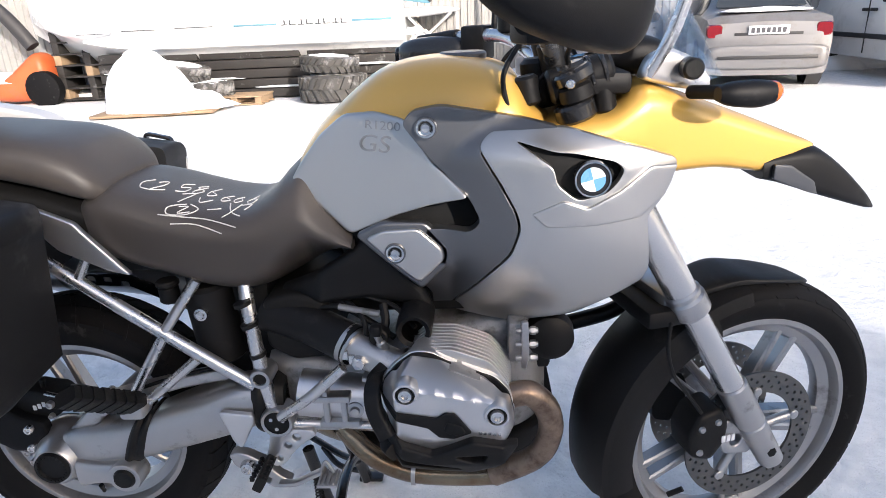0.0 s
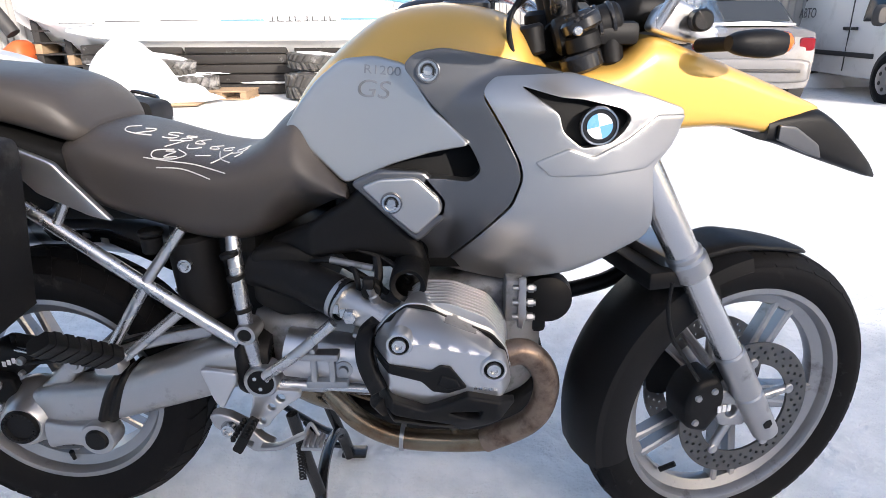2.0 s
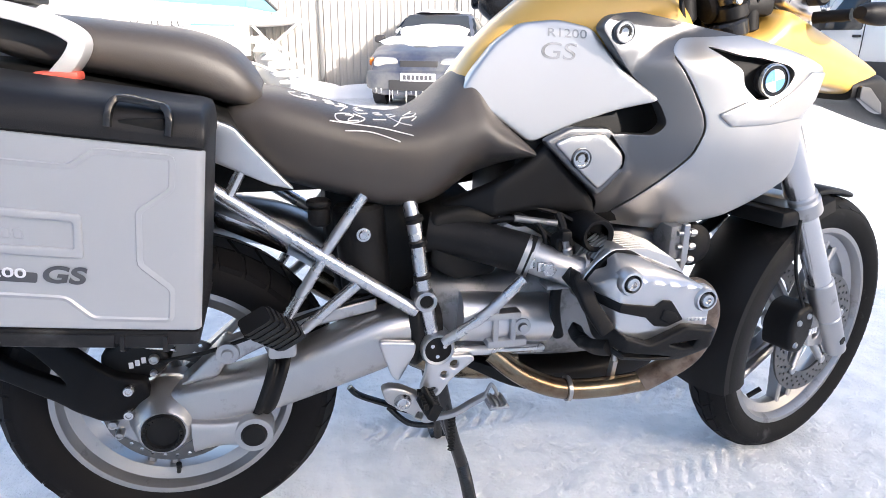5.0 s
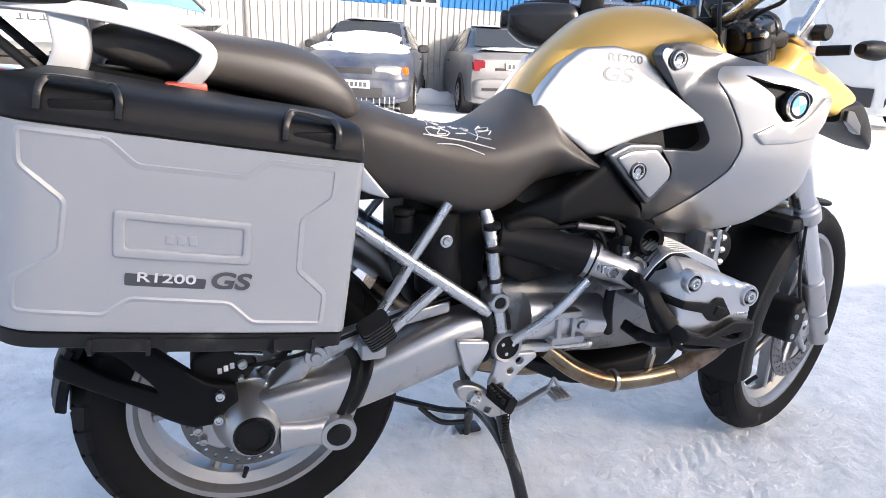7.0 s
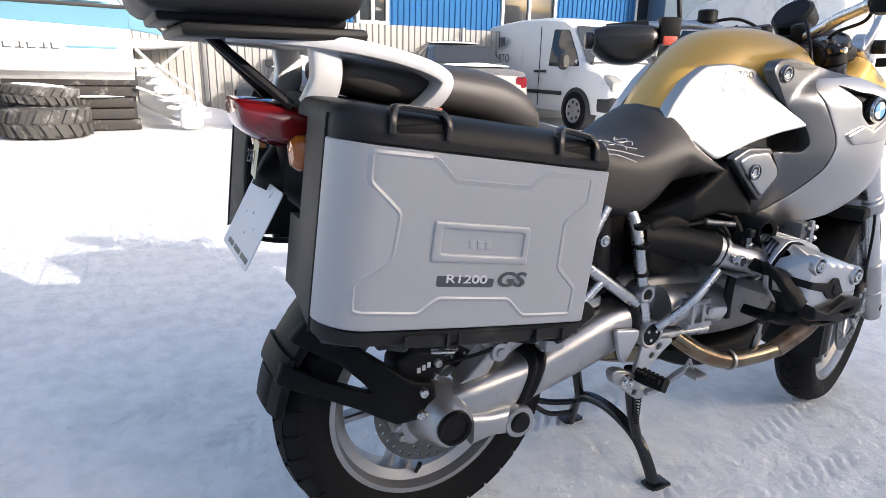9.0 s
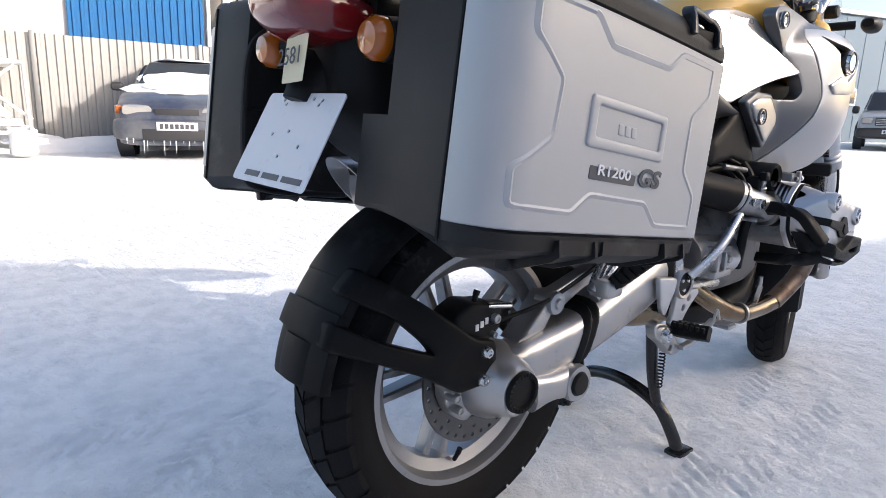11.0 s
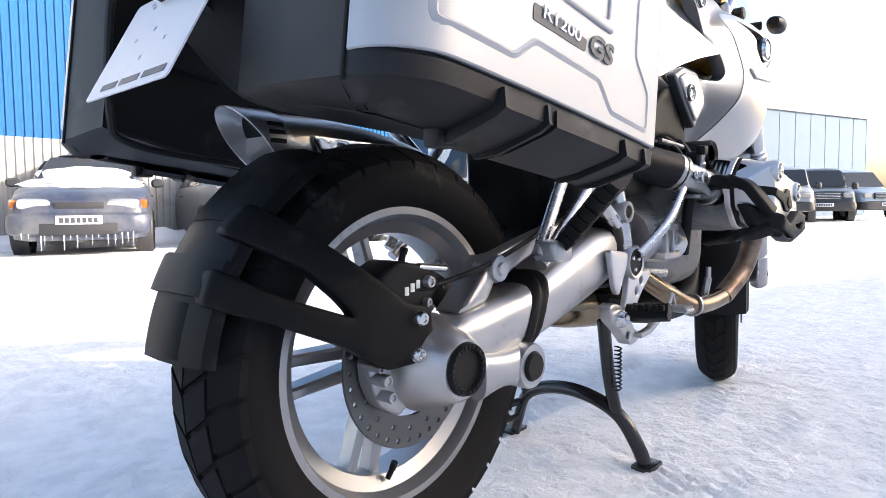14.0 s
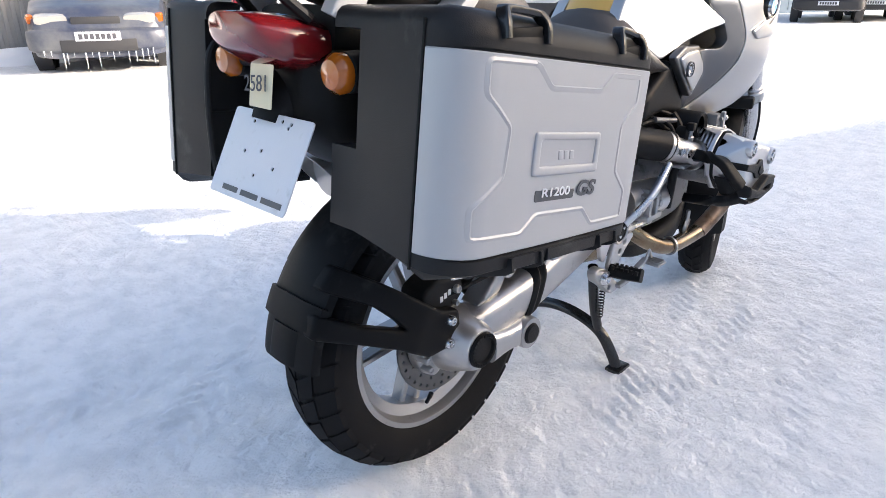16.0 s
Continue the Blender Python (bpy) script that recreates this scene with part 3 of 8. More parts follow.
def disc_bm(r_in, r_out, y, thick, holes):
    ring = circle2(0, 0, r_out, 64)
    return panel(ring, thick / 2, thick=thick, edge=0, holes=[circle2(0, 0, r_in, 40)] + holes, step=0.02,
                 place=lambda u, v, o: (u, y - o, v))


def wheel(name, at, R, rim_r, tyre_w, rim_w, label, twist=0.0):
    hub = lathe([(0.0, -0.05), (0.034, -0.05), (0.038, -0.045), (0.046, -0.02), (0.046, 0.02), (0.038, 0.045), (0.034, 0.05), (0.0, 0.05)], n=32)
    spokes = []
    for i in range(5):
        a = twist + i * 2 * math.pi / 5
        for s in (-1, 1):
            spokes.append((a, s))
    w = part(name, hub, WHEEL_SILVER, bike, label)
    w.matrix_world = at
    part("rim", lathe(rim_profile(rim_r, rim_w), n=96, closed_profile=True), WHEEL_SILVER, w, "silver cast rim")
    for a, s in spokes:
        sp_ = bmesh.new()
        add_spoke(sp_, 0.036, rim_r - 0.03, a, s * 0.014, s * 0.024, 0.0085, 0.016, 0.011)
        part("spoke", sp_, WHEEL_SILVER, w)
    ty = lathe(tyre_profile(R, rim_r, tyre_w), n=120)
    part("tyre", ty, RUBBER, w, "black rubber tyre with blocky tread")
    return w


STEER = 16.8
FRONT = Matrix.Translation((1.467, -0.028, 0.333)) @ Matrix.Rotation(radians(STEER), 4, "Z")
REAR = Matrix.Translation((0.008, -0.004, 0.333)) @ Matrix.Rotation(radians(1.5), 4, "Z")
front_wheel = wheel("front_wheel", FRONT, 0.336, 0.258, 0.114, 0.084, "silver cast wheel with five double spokes", 1.06)
rear_wheel = wheel("rear_wheel", REAR, 0.317, 0.224, 0.155, 0.112, "silver cast wheel with five double spokes", 0.66)


def add_tread(bm, R, w, rows, count, depth):
    """Raised blocks across the crown of a tyre."""
    for row, (y0, y1, skew, frac) in enumerate(rows):
        for i in range(count):
            a0 = 2 * math.pi * (i + 0.5 * (row % 2)) / count
            span = 2 * math.pi / count * frac

            def rad(y):
                q = abs(y) / (w / 2)
                return R - 0.003 * min(1, q / 0.38) if q < 0.38 else (R - 0.003 - 0.009 * (q - 0.38) / 0.34 if q < 0.72 else R - 0.012 - 0.016 * (q - 0.72) / 0.21)
            vs = []
            for dr in (-0.004, depth):
                for a, y in ((a0, y0), (a0 + span, y0), (a0 + span + skew, y1), (a0 + skew, y1)):
                    r = rad(y) + dr
                    vs.append(bm.verts.new((r * math.cos(a), y, r * math.sin(a))))
            for f in ((4, 5, 6, 7), (0, 1, 5, 4), (1, 2, 6, 5), (2, 3, 7, 6), (3, 0, 4, 7)):
                bm.faces.new([vs[k] for k in f])
    return bm


part("tread", add_tread(bmesh.new(), 0.317, 0.155, [(-0.0745, -0.043, 0.05, 0.86), (-0.039, -0.002, 0.075, 0.84), (0.002, 0.039, -0.075, 0.84), (0.043, 0.0745, -0.05, 0.86)], 36, 0.0065), RUBBER, rear_wheel)
part("tread", add_tread(bmesh.new(), 0.336, 0.114, [(-0.052, -0.027, 0.05, 0.84), (-0.023, -0.002, 0.05, 0.8), (0.002, 0.023, -0.05, 0.8), (0.027, 0.052, -0.05, 0.84)], 38, 0.003), RUBBER, front_wheel)
for s in (-1, 1):
    hs = holes_ring(0.142, 30, 0.0038) + holes_ring(0.131, 30, 0.0038, 0.1) + holes_ring(0.119, 30, 0.0038, 0.0)
    part("brake_disc", disc_bm(0.105, 0.153, s * 0.066, 0.005, hs), DISC, front_wheel, "perforated steel brake disc")
    c = bmesh.new()
    for i in range(5):
        a = 0.3 + i * 2 * math.pi / 5
        add_rod(c, (0.04 * math.cos(a), s * 0.055, 0.04 * math.sin(a)), (0.112 * math.cos(a), s * 0.066, 0.112 * math.sin(a)), 0.011, n=10, r1=0.009)
        add_rod(c, (0.108 * math.cos(a), s * 0.06, 0.108 * math.sin(a)), (0.108 * math.cos(a), s * 0.074, 0.108 * math.sin(a)), 0.011, n=14, bevel=0.002)
    part("disc_carrier", c, CAST, front_wheel)
hs = holes_ring(0.124, 34, 0.0042, 0, 8) + holes_ring(0.106, 18, 0.0042, 0.1, 8)
part("brake_disc", disc_bm(0.088, 0.135, -0.070, 0.005, hs), DISC, rear_wheel, "perforated steel brake disc")
part("valve", add_rod(rod((-0.02, -0.035, -0.19), (-0.017, -0.043, -0.172), 0.0045), (-0.0172, -0.042, -0.174), (-0.016, -0.046, -0.163), 0.0055), BLACK, rear_wheel)
part("valve", rod((-0.15, -0.02, -0.16), (-0.125, -0.035, -0.138), 0.006), BLACK, front_wheel)

# swing arm and final drive
arm = loft([(-0.005, 0.29, 0.385, 0.03), (0.05, 0.30, 0.405, 0.042), (0.13, 0.318, 0.42, 0.046), (0.20, 0.335, 0.435, 0.05), (0.30, 0.365, 0.475, 0.056), (0.40, 0.395, 0.51, 0.056), (0.47, 0.42, 0.515, 0.05), (0.52, 0.43, 0.5, 0.04)], power=3.0, y=-0.128)
swing = part("swing_arm", arm, CAST, bike, "silver cast shaft-drive swing arm")
drive = lathe([(0.0, -0.185), (0.041, -0.185), (0.047, -0.178), (0.056, -0.155), (0.068, -0.13), (0.072, -0.11), (0.070, -0.092), (0.05, -0.07), (0.0, -0.07)], centre=(0.003, 0, 0.333), n=40)
part("final_drive", drive, CAST, bike, "silver cast final drive housing")
cap = lathe([(0.0, -0.187), (0.027, -0.187), (0.029, -0.192), (0.036, -0.193), (0.038, -0.184)], centre=(0.003, 0, 0.334), n=32)
part("hub_cap", cap, BLACK, bike, "black plastic hub cap")
t = bmesh.new()
for i in range(24):
    a = 2 * math.pi * i / 24
    add_box(t, 0.029, 0.0355, -0.1938, -0.19, -0.0022, 0.0022, 0, m=Matrix.Translation((0.003, 0, 0.334)) @ Matrix.Rotation(a, 4, "Y"))
part("hub_cap_rib", t, DARK, bike)
lug = loft([(0.05, 0.275, 0.345, 0.02), (0.1, 0.285, 0.34, 0.024), (0.16, 0.278, 0.342, 0.026), (0.185, 0.295, 0.325, 0.015)], y=-0.165)
part("pivot_lug", lug, CAST, bike)
part("pivot_ring", lathe([(0.02, -0.192), (0.034, -0.192), (0.036, -0.186), (0.036, -0.15), (0.02, -0.15)], centre=(0.158, 0, 0.309), n=28), CAST, bike)
part("pivot_cap", lathe([(0.0, -0.198), (0.02, -0.198), (0.024, -0.192), (0.024, -0.186)], centre=(0.158, 0, 0.309), n=28), BLACK, bike, "black plastic cap")
rib = panel(rounded([(0.03, 0.40), (0.06, 0.425), (0.12, 0.485), (0.135, 0.47), (0.12, 0.44), (0.10, 0.41)], 0.012), 0.15, thick=0.05, edge=0.01)
part("torque_lug", rib, CAST, bike)
strut = panel(rounded([(0.100, 0.455), (0.108, 0.482), (0.135, 0.487), (0.20, 0.503), (0.30, 0.524), (0.40, 0.540), (0.40, 0.513), (0.30, 0.497), (0.21, 0.474), (0.155, 0.452), (0.128, 0.438), (0.108, 0.440)], 0.008, 3), lambda u, v: 0.152 - 0.05 * (u - 0.1), thick=0.028, edge=0.005, step=0.012)
part("torque_strut", strut, CAST, bike, "cast strut above the swing arm")
part("strut_bolt", lathe([(0.0, -0.163), (0.009, -0.163), (0.011, -0.158), (0.02, -0.157), (0.022, -0.15), (0.022, -0.118), (0, -0.118)], centre=(0.122, 0, 0.462), n=20), CAST, bike)
boot = loft([(0.172, 0.318, 0.432, 0.050), (0.182, 0.314, 0.448, 0.056), (0.192, 0.325, 0.440, 0.052), (0.203, 0.326, 0.452, 0.056), (0.213, 0.335, 0.446, 0.050)], power=3, y=-0.128)
shear = Matrix(((1, 0, 0.38, -0.145), (0, 1, 0, 0), (0, 0, 1, 0), (0, 0, 0, 1)))
part("rubber_boot", moved(boot, shear), BLACK, bike, "black rubber bellows on the swing arm")
boot = loft([(0.455, 0.40, 0.53, 0.058), (0.47, 0.395, 0.54, 0.066), (0.485, 0.40, 0.53, 0.06), (0.5, 0.40, 0.53, 0.066), (0.52, 0.41, 0.52, 0.058)], power=3, y=-0.12)
part("rubber_boot", boot, BLACK, bike)
cable = tube([(-0.03, -0.12, 0.44), (0.03, -0.13, 0.45), (0.10, -0.15, 0.47), (0.2, -0.15, 0.50), (0.3, -0.145, 0.53), (0.4, -0.14, 0.55)], 0.004)
part("brake_hose", cable, BLACK, bike)
cal = panel(rounded([(-0.10, 0.405), (-0.097, 0.468), (-0.058, 0.486), (-0.025, 0.478), (0.004, 0.476), (0.022, 0.445), (0.0, 0.42), (-0.02, 0.41)], 0.012, 3), 0.124, thick=0.06, edge=0.008, step=0.01)
caliper = part("brake_caliper", cal, BLACK, bike, "black rear brake caliper")
for bx, bz, br in ((-0.008, 0.452, 0.009), (-0.012, 0.424, 0.006), (-0.105, 0.345, 0.005), (-0.093, 0.327, 0.009), (-0.085, 0.303, 0.008)):
    part("caliper_bolt", lathe([(0, -0.131), (br * 0.5, -0.131), (br * 0.6, -0.134), (br * 0.85, -0.134), (br, -0.130), (br, -0.09)], centre=(bx, 0, bz), n=14), CAST, caliper)
for k in range(3):
    part("caliper_mark", box(-0.052 + k * 0.011, -0.044 + k * 0.011, -0.1252, -0.12, 0.436 + k * 0.004, 0.448 + k * 0.004, 0.001), PLATE_WHITE, caliper)
part("bleed_nipple", add_rod(rod((-0.035, -0.10, 0.48), (-0.033, -0.102, 0.494), 0.005, n=8), (-0.033, -0.102, 0.492), (-0.030, -0.102, 0.500), 0.006), BLACK, caliper)
part("hose_end", rod((-0.02, -0.118, 0.474), (0.03, -0.125, 0.468), 0.0055, n=10), CHROME_CAP, caliper)
carrier = panel(rounded([(-0.105, 0.355), (-0.04, 0.36), (-0.03, 0.28), (-0.05, 0.262), (-0.085, 0.285), (-0.10, 0.315)], 0.012, 3), 0.112, thick=0.03, edge=0.008, step=0.012)
part("caliper_carrier", carrier, CAST, bike, "cast caliper carrier beside the disc")

# rear mudguard on its arms
mg = bmesh.new()
prof = [(0.316, -0.085), (0.331, -0.080), (0.340, -0.05), (0.343, 0.0), (0.340, 0.045), (0.331, 0.066), (0.318, 0.070), (0.315, 0.066), (0.329, 0.062), (0.338, 0.0), (0.328, -0.076), (0.313, -0.081)]
add_lathe(mg, prof, centre=(0.003, 0, 0.333), n=28, arc=(118, 172), closed_profile=True)
guard = part("rear_mudguard", mg, GUARD_BLACK, bike, "matt black plastic hugger mudguard")
prof2 = [(0.328, -0.089), (0.339, -0.085), (0.346, -0.068), (0.350, -0.040), (0.350, 0.036), (0.342, 0.064), (0.33, 0.072), (0.325, 0.066), (0.325, -0.085)]
part("mudguard_lip", add_lathe(bmesh.new(), prof2, centre=(0.003, 0, 0.333), n=8, arc=(150.6, 158.6), closed_profile=True), GUARD_BLACK, guard)
part("mudguard_crease", add_lathe(bmesh.new(), [(r_ + 0.0015, h_) for r_, h_ in prof], centre=(0.003, 0, 0.333), n=8, arc=(118, 142), closed_profile=True), GUARD_BLACK, guard)
part("mudguard_flap", add_lathe(bmesh.new(), [(r_ - 0.004, h_ * 0.6) for r_, h_ in prof2], centre=(0.003, 0, 0.333), n=10, arc=(160, 171), closed_profile=True), GUARD_BLACK, guard)


def arm_out(u, v):
    """The arms leave the guard flush with its rim and spread towards the hub."""
    return 0.078 + 0.070 * max(0.0, min(1.0, (0.352 - math.hypot(u - 0.003, v - 0.333)) / 0.20)) ** 0.75



bracket = [(-0.306, 0.493), (-0.236, 0.453), (-0.150, 0.420), (-0.166, 0.442), (-0.205, 0.481), (-0.292, 0.530), (-0.258, 0.566), (-0.168, 0.508), (-0.116, 0.469), (-0.069, 0.432), (-0.022, 0.420), (-0.014, 0.346), (-0.103, 0.345), (-0.171, 0.388), (-0.243, 0.420), (-0.322, 0.450)]
arm_part = part("mudguard_arm", panel(rounded(bracket, 0.010, 4), arm_out, thick=0.022, edge=0.006, step=0.010), GUARD_BLACK, bike, "black forked mudguard bracket")
for bx, bz in ((-0.051, 0.408), (-0.056, 0.360)):
    part("bolt", lathe([(0, -0.159), (0.004, -0.159), (0.005, -0.161), (0.008, -0.161), (0.011, -0.156), (0.011, -0.146)], centre=(bx, 0, bz), n=14), CHROME_CAP, bike)

# muffler on the far side of the wheel
part("muffler", add_tube(bmesh.new(), [(0.36, 0.12, 0.53), (0.23, 0.135, 0.615), (0.06, 0.14, 0.652), (-0.10, 0.14, 0.657)], 0.052, n=28), STEEL, bike, "oval brushed steel muffler")

def mouth_ring(r_, near, far_):
    """A ring round the muffler's axis, cut on the slant."""
    mid_, half_ = (near + far_) / 2, (far_ - near) / 2
    return [(mid_ - half_ * math.sin(a), 0.14 + r_ * math.cos(a), 0.657 + r_ * math.sin(a)) for a in (2 * math.pi * k / 36 for k in range(36))]


mend = part("muffler_end", add_rings(bmesh.new(), [mouth_ring(0.0545, -0.10, -0.05), mouth_ring(0.055, -0.168, -0.078), mouth_ring(0.0545, -0.172, -0.082), mouth_ring(0.0525, -0.172, -0.082), mouth_ring(0.0515, -0.168, -0.078), mouth_ring(0.0515, -0.10, -0.05)], cap=False), COVER_SILVER, bike, "bright slanted muffler mouth")
part("muffler_plate", add_rings(bmesh.new(), [mouth_ring(0.0512, -0.125, -0.055), mouth_ring(0.001, -0.09, -0.089)]), DARK, mend)
for k in range(3):
    part("muffler_slot", add_box(bmesh.new(), -0.014, 0.014, -0.0035, 0.0035, 0.0535, 0.0556, 0, m=Matrix.Translation((-0.108, 0.14, 0.657)) @ Matrix.Rotation(math.pi / 2 - 0.05 - 0.25 * k, 4, "X")), DARK, mend)
shield = panel(rounded([(-0.05, 0.672), (0.10, 0.668), (0.24, 0.60), (0.24, 0.565), (0.10, 0.635), (-0.03, 0.640)], 0.01), lambda u, v: -0.082, thick=0.004, edge=0.001, holes=[rounded([(0.0 + 0.04 * k, 0.664 - 0.004 * k * k), (0.018 + 0.04 * k, 0.662 - 0.004 * k * k), (0.02 + 0.04 * k, 0.65 - 0.004 * k * k), (0.002 + 0.04 * k, 0.652 - 0.004 * k * k)], 0.003, 2) for k in range(3)], step=0.02)
part("heat_shield", shield, CHROME, bike, "bright slotted exhaust heat shield")
part("exhaust_pipe", tube([(0.30, 0.12, 0.50), (0.42, 0.10, 0.42), (0.5, 0.03, 0.345), (0.6, -0.03, 0.33), (0.72, -0.06, 0.335)], 0.042, n=16), HEADER, bike, "heat-stained collector pipe")

# tubular rear frame
def frame_tube(pts, r=0.0125):
    both("frame_tube", lambda: tube(pts, r, n=12), TUBE_SILVER, label="silver painted frame tube")


frame_tube([(0.09, -0.155, 0.792), (0.302, -0.166, 0.638), (0.468, -0.172, 0.522)], 0.0132)
frame_tube([(0.300, -0.168, 0.636), (0.196, -0.175, 0.478)], 0.0108)
frame_tube([(0.360, -0.170, 0.585), (0.205, -0.175, 0.462)], 0.0108)
frame_tube([(0.302, -0.166, 0.645), (0.378, -0.150, 0.745)], 0.0105)
frame_tube([(0.15, -0.158, 0.755), (0.175, -0.155, 0.80)], 0.0095)
frame_tube([(0.462, -0.125, 0.735), (0.470, -0.150, 0.68), (0.486, -0.172, 0.545), (0.503, -0.176, 0.45)], 0.0142)
frame_tube([(0.518, -0.195, 0.462), (0.59, -0.222, 0.525), (0.662, -0.222, 0.590)], 0.0105)
frame_tube([(0.53, -0.17, 0.43), (0.62, -0.16, 0.418), (0.74, -0.15, 0.405)], 0.0112)
for z, x in ((0.70, 0.466), (0.655, 0.473), (0.59, 0.481), (0.50, 0.495)):
    part("cable_tie", tube([(x - 0.001, -0.166, z + 0.004), (x + 0.001, -0.166, z - 0.004)], 0.0172, n=12, smooth=False), BLACK, bike)
part("knot_hole", lathe([(0, -0.187), (0.0125, -0.187)], centre=(0.485, 0, 0.545), n=18), DARK, bike)
part("frame_knot", lathe([(0, -0.180), (0.0125, -0.180), (0.0135, -0.19), (0.02, -0.19), (0.022, -0.184), (0.022, -0.14), (0, -0.14)], centre=(0.485, 0, 0.545), n=20), CAST, bike)
pv = part("pivot_cover", lathe([(0.026, -0.195), (0.031, -0.197), (0.034, -0.192), (0.034, -0.15), (0.0, -0.15)], centre=(0.507, 0, 0.447), n=32), CAST, bike)
part("pivot_disc", lathe([(0, -0.193), (0.027, -0.193), (0.027, -0.188)], centre=(0.507, 0, 0.447), n=28), BLACK, pv)
for k in range(3):
    a = 0.4 + k * 2.1
    part("pivot_screw", lathe([(0, -0.196), (0.004, -0.196), (0.005, -0.192)], centre=(0.507 + 0.014 * math.cos(a), 0, 0.447 + 0.014 * math.sin(a)), n=10), CHROME_CAP, pv)

# foot controls
heel = panel(rounded([(0.392, 0.478), (0.463, 0.469), (0.462, 0.448), (0.440, 0.41), (0.428, 0.388), (0.414, 0.405)], 0.01), 0.20, thick=0.012, edge=0.004)
part("heel_plate", heel, COVER_SILVER, bike, "bare alloy heel plate")
hanger = panel(rounded([(0.488, 0.425), (0.510, 0.430), (0.578, 0.425), (0.583, 0.414), (0.548, 0.388), (0.528, 0.368), (0.512, 0.345), (0.488, 0.335), (0.472, 0.36), (0.482, 0.39)], 0.008), 0.19, thick=0.012, edge=0.003,
               holes=[circle2(0.541, 0.409, 0.009), circle2(0.521, 0.389, 0.008), circle2(0.500, 0.357, 0.007)], step=0.01)
part("footpeg_hanger", hanger, COVER_SILVER, bike, "pierced alloy footpeg hanger")
pedal_mount = panel(rounded([(0.396, 0.372), (0.412, 0.378), (0.436, 0.372), (0.470, 0.352), (0.498, 0.318), (0.522, 0.305), (0.508, 0.290), (0.480, 0.288), (0.440, 0.322), (0.405, 0.345)], 0.008), 0.198, thick=0.024, edge=0.004, holes=[rounded([(0.466, 0.318), (0.480, 0.312), (0.474, 0.300), (0.461, 0.306)], 0.002, 2)], step=0.009)
part("pedal_mount", pedal_mount, CAST, bike, "cast pedal pivot bracket")
part("mount_bolt", lathe([(0, -0.206), (0.006, -0.206), (0.009, -0.212), (0.013, -0.211), (0.017, -0.202), (0.017, -0.18)], centre=(0.436, 0, 0.346), n=20), CHROME_CAP, bike)
peg = bmesh.new()
add_bar(peg, [(0.478, -0.19, 0.352), (0.480, -0.23, 0.355), (0.483, -0.272, 0.360)], 0.032, 0.020)
fp_ = part("footpeg", peg, BLACK, bike, "black serrated footpeg")
for k in range(6):
    for dx in (-0.012, 0.010):
        part("footpeg_tooth", add_box(bmesh.new(), -0.004, 0.004, -0.0035, 0.0035, 0.0, 0.010, 0.001, m=Matrix.Translation((0.480 + dx, -0.202 - 0.0125 * k, 0.360 + 0.0008 * k))), BLACK, fp_)
pedal = bmesh.new()
add_bar(pedal, [(0.498, -0.204, 0.306), (0.535, -0.208, 0.312), (0.572, -0.214, 0.335), (0.600, -0.222, 0.354)], 0.016, 0.010)
add_tube(pedal, [(0.592, -0.224, 0.348), (0.602, -0.226, 0.374), (0.608, -0.226, 0.376), (0.620, -0.226, 0.352)], 0.0035, n=8)
add_box(pedal, 0.592, 0.632, -0.262, -0.216, 0.342, 0.349, 0.002)
bp_ = part("brake_pedal", pedal, CAST, bike, "serrated alloy brake pedal")
for k in range(4):
    part("pedal_tooth", box(0.595 + k * 0.0095, 0.599 + k * 0.0095, -0.260, -0.218, 0.347, 0.354, 0.001), CAST, bp_)
ppeg = bmesh.new()
PEG_TOP, PEG_END = Vector((0.184, -0.322, 0.598)), Vector((0.236, -0.205, 0.505))
add_bar(ppeg, [PEG_TOP, PEG_END], 0.028, 0.050)
pf = part("passenger_footpeg", ppeg, BLACK, bike, "folded black rubber passenger footpeg")
for k in range(6):
    part("footpeg_rib", add_bar(bmesh.new(), [PEG_TOP.lerp(PEG_END, 0.08 + k * 0.15), PEG_TOP.lerp(PEG_END, 0.16 + k * 0.15)], 0.032, 0.056), BLACK, pf)
part("passenger_peg_bracket", add_box(bmesh.new(), 0.195, 0.245, -0.212, -0.165, 0.468, 0.503, 0.008), CAST, bike)

# centre stand
stand = bmesh.new()
add_tube(stand, [(0.597, -0.175, 0.012), (0.592, -0.160, 0.05), (0.585, -0.125, 0.105), (0.58, -0.07, 0.135), (0.578, 0.0, 0.146), (0.58, 0.07, 0.135), (0.585, 0.12, 0.105), (0.592, 0.145, 0.05), (0.597, 0.16, 0.006)], 0.0125, flat=1.25)
for s in (-1, 1):
    add_tube(stand, [(0.584, s * 0.115, 0.115), (0.56, s * 0.11, 0.2), (0.535, s * 0.11, 0.32)], 0.0135, n=10)
    add_box(stand, 0.575, 0.64, s * 0.175 - 0.022, s * 0.175 + 0.022, 0.0, 0.012, 0.004)
add_tube(stand, [(0.588, 0.13, 0.09), (0.53, 0.17, 0.08), (0.47, 0.21, 0.085), (0.40, 0.255, 0.095), (0.375, 0.26, 0.12)], 0.009)
add_tube(stand, [(0.59, 0.14, 0.05), (0.52, 0.17, 0.045), (0.47, 0.205, 0.08)], 0.008)
part("centre_stand", stand, BLACK_GLOSS, bike, "black tubular centre stand with curved legs")
spring = [(0.553 + 0.007 * math.cos(k * 1.05), -0.135 + 0.007 * math.sin(k * 1.05), 0.17 + k * 0.0014) for k in range(90)]
part("stand_spring", tube(spring[:70], 0.0018, n=6, res=1), BLACK, bike)

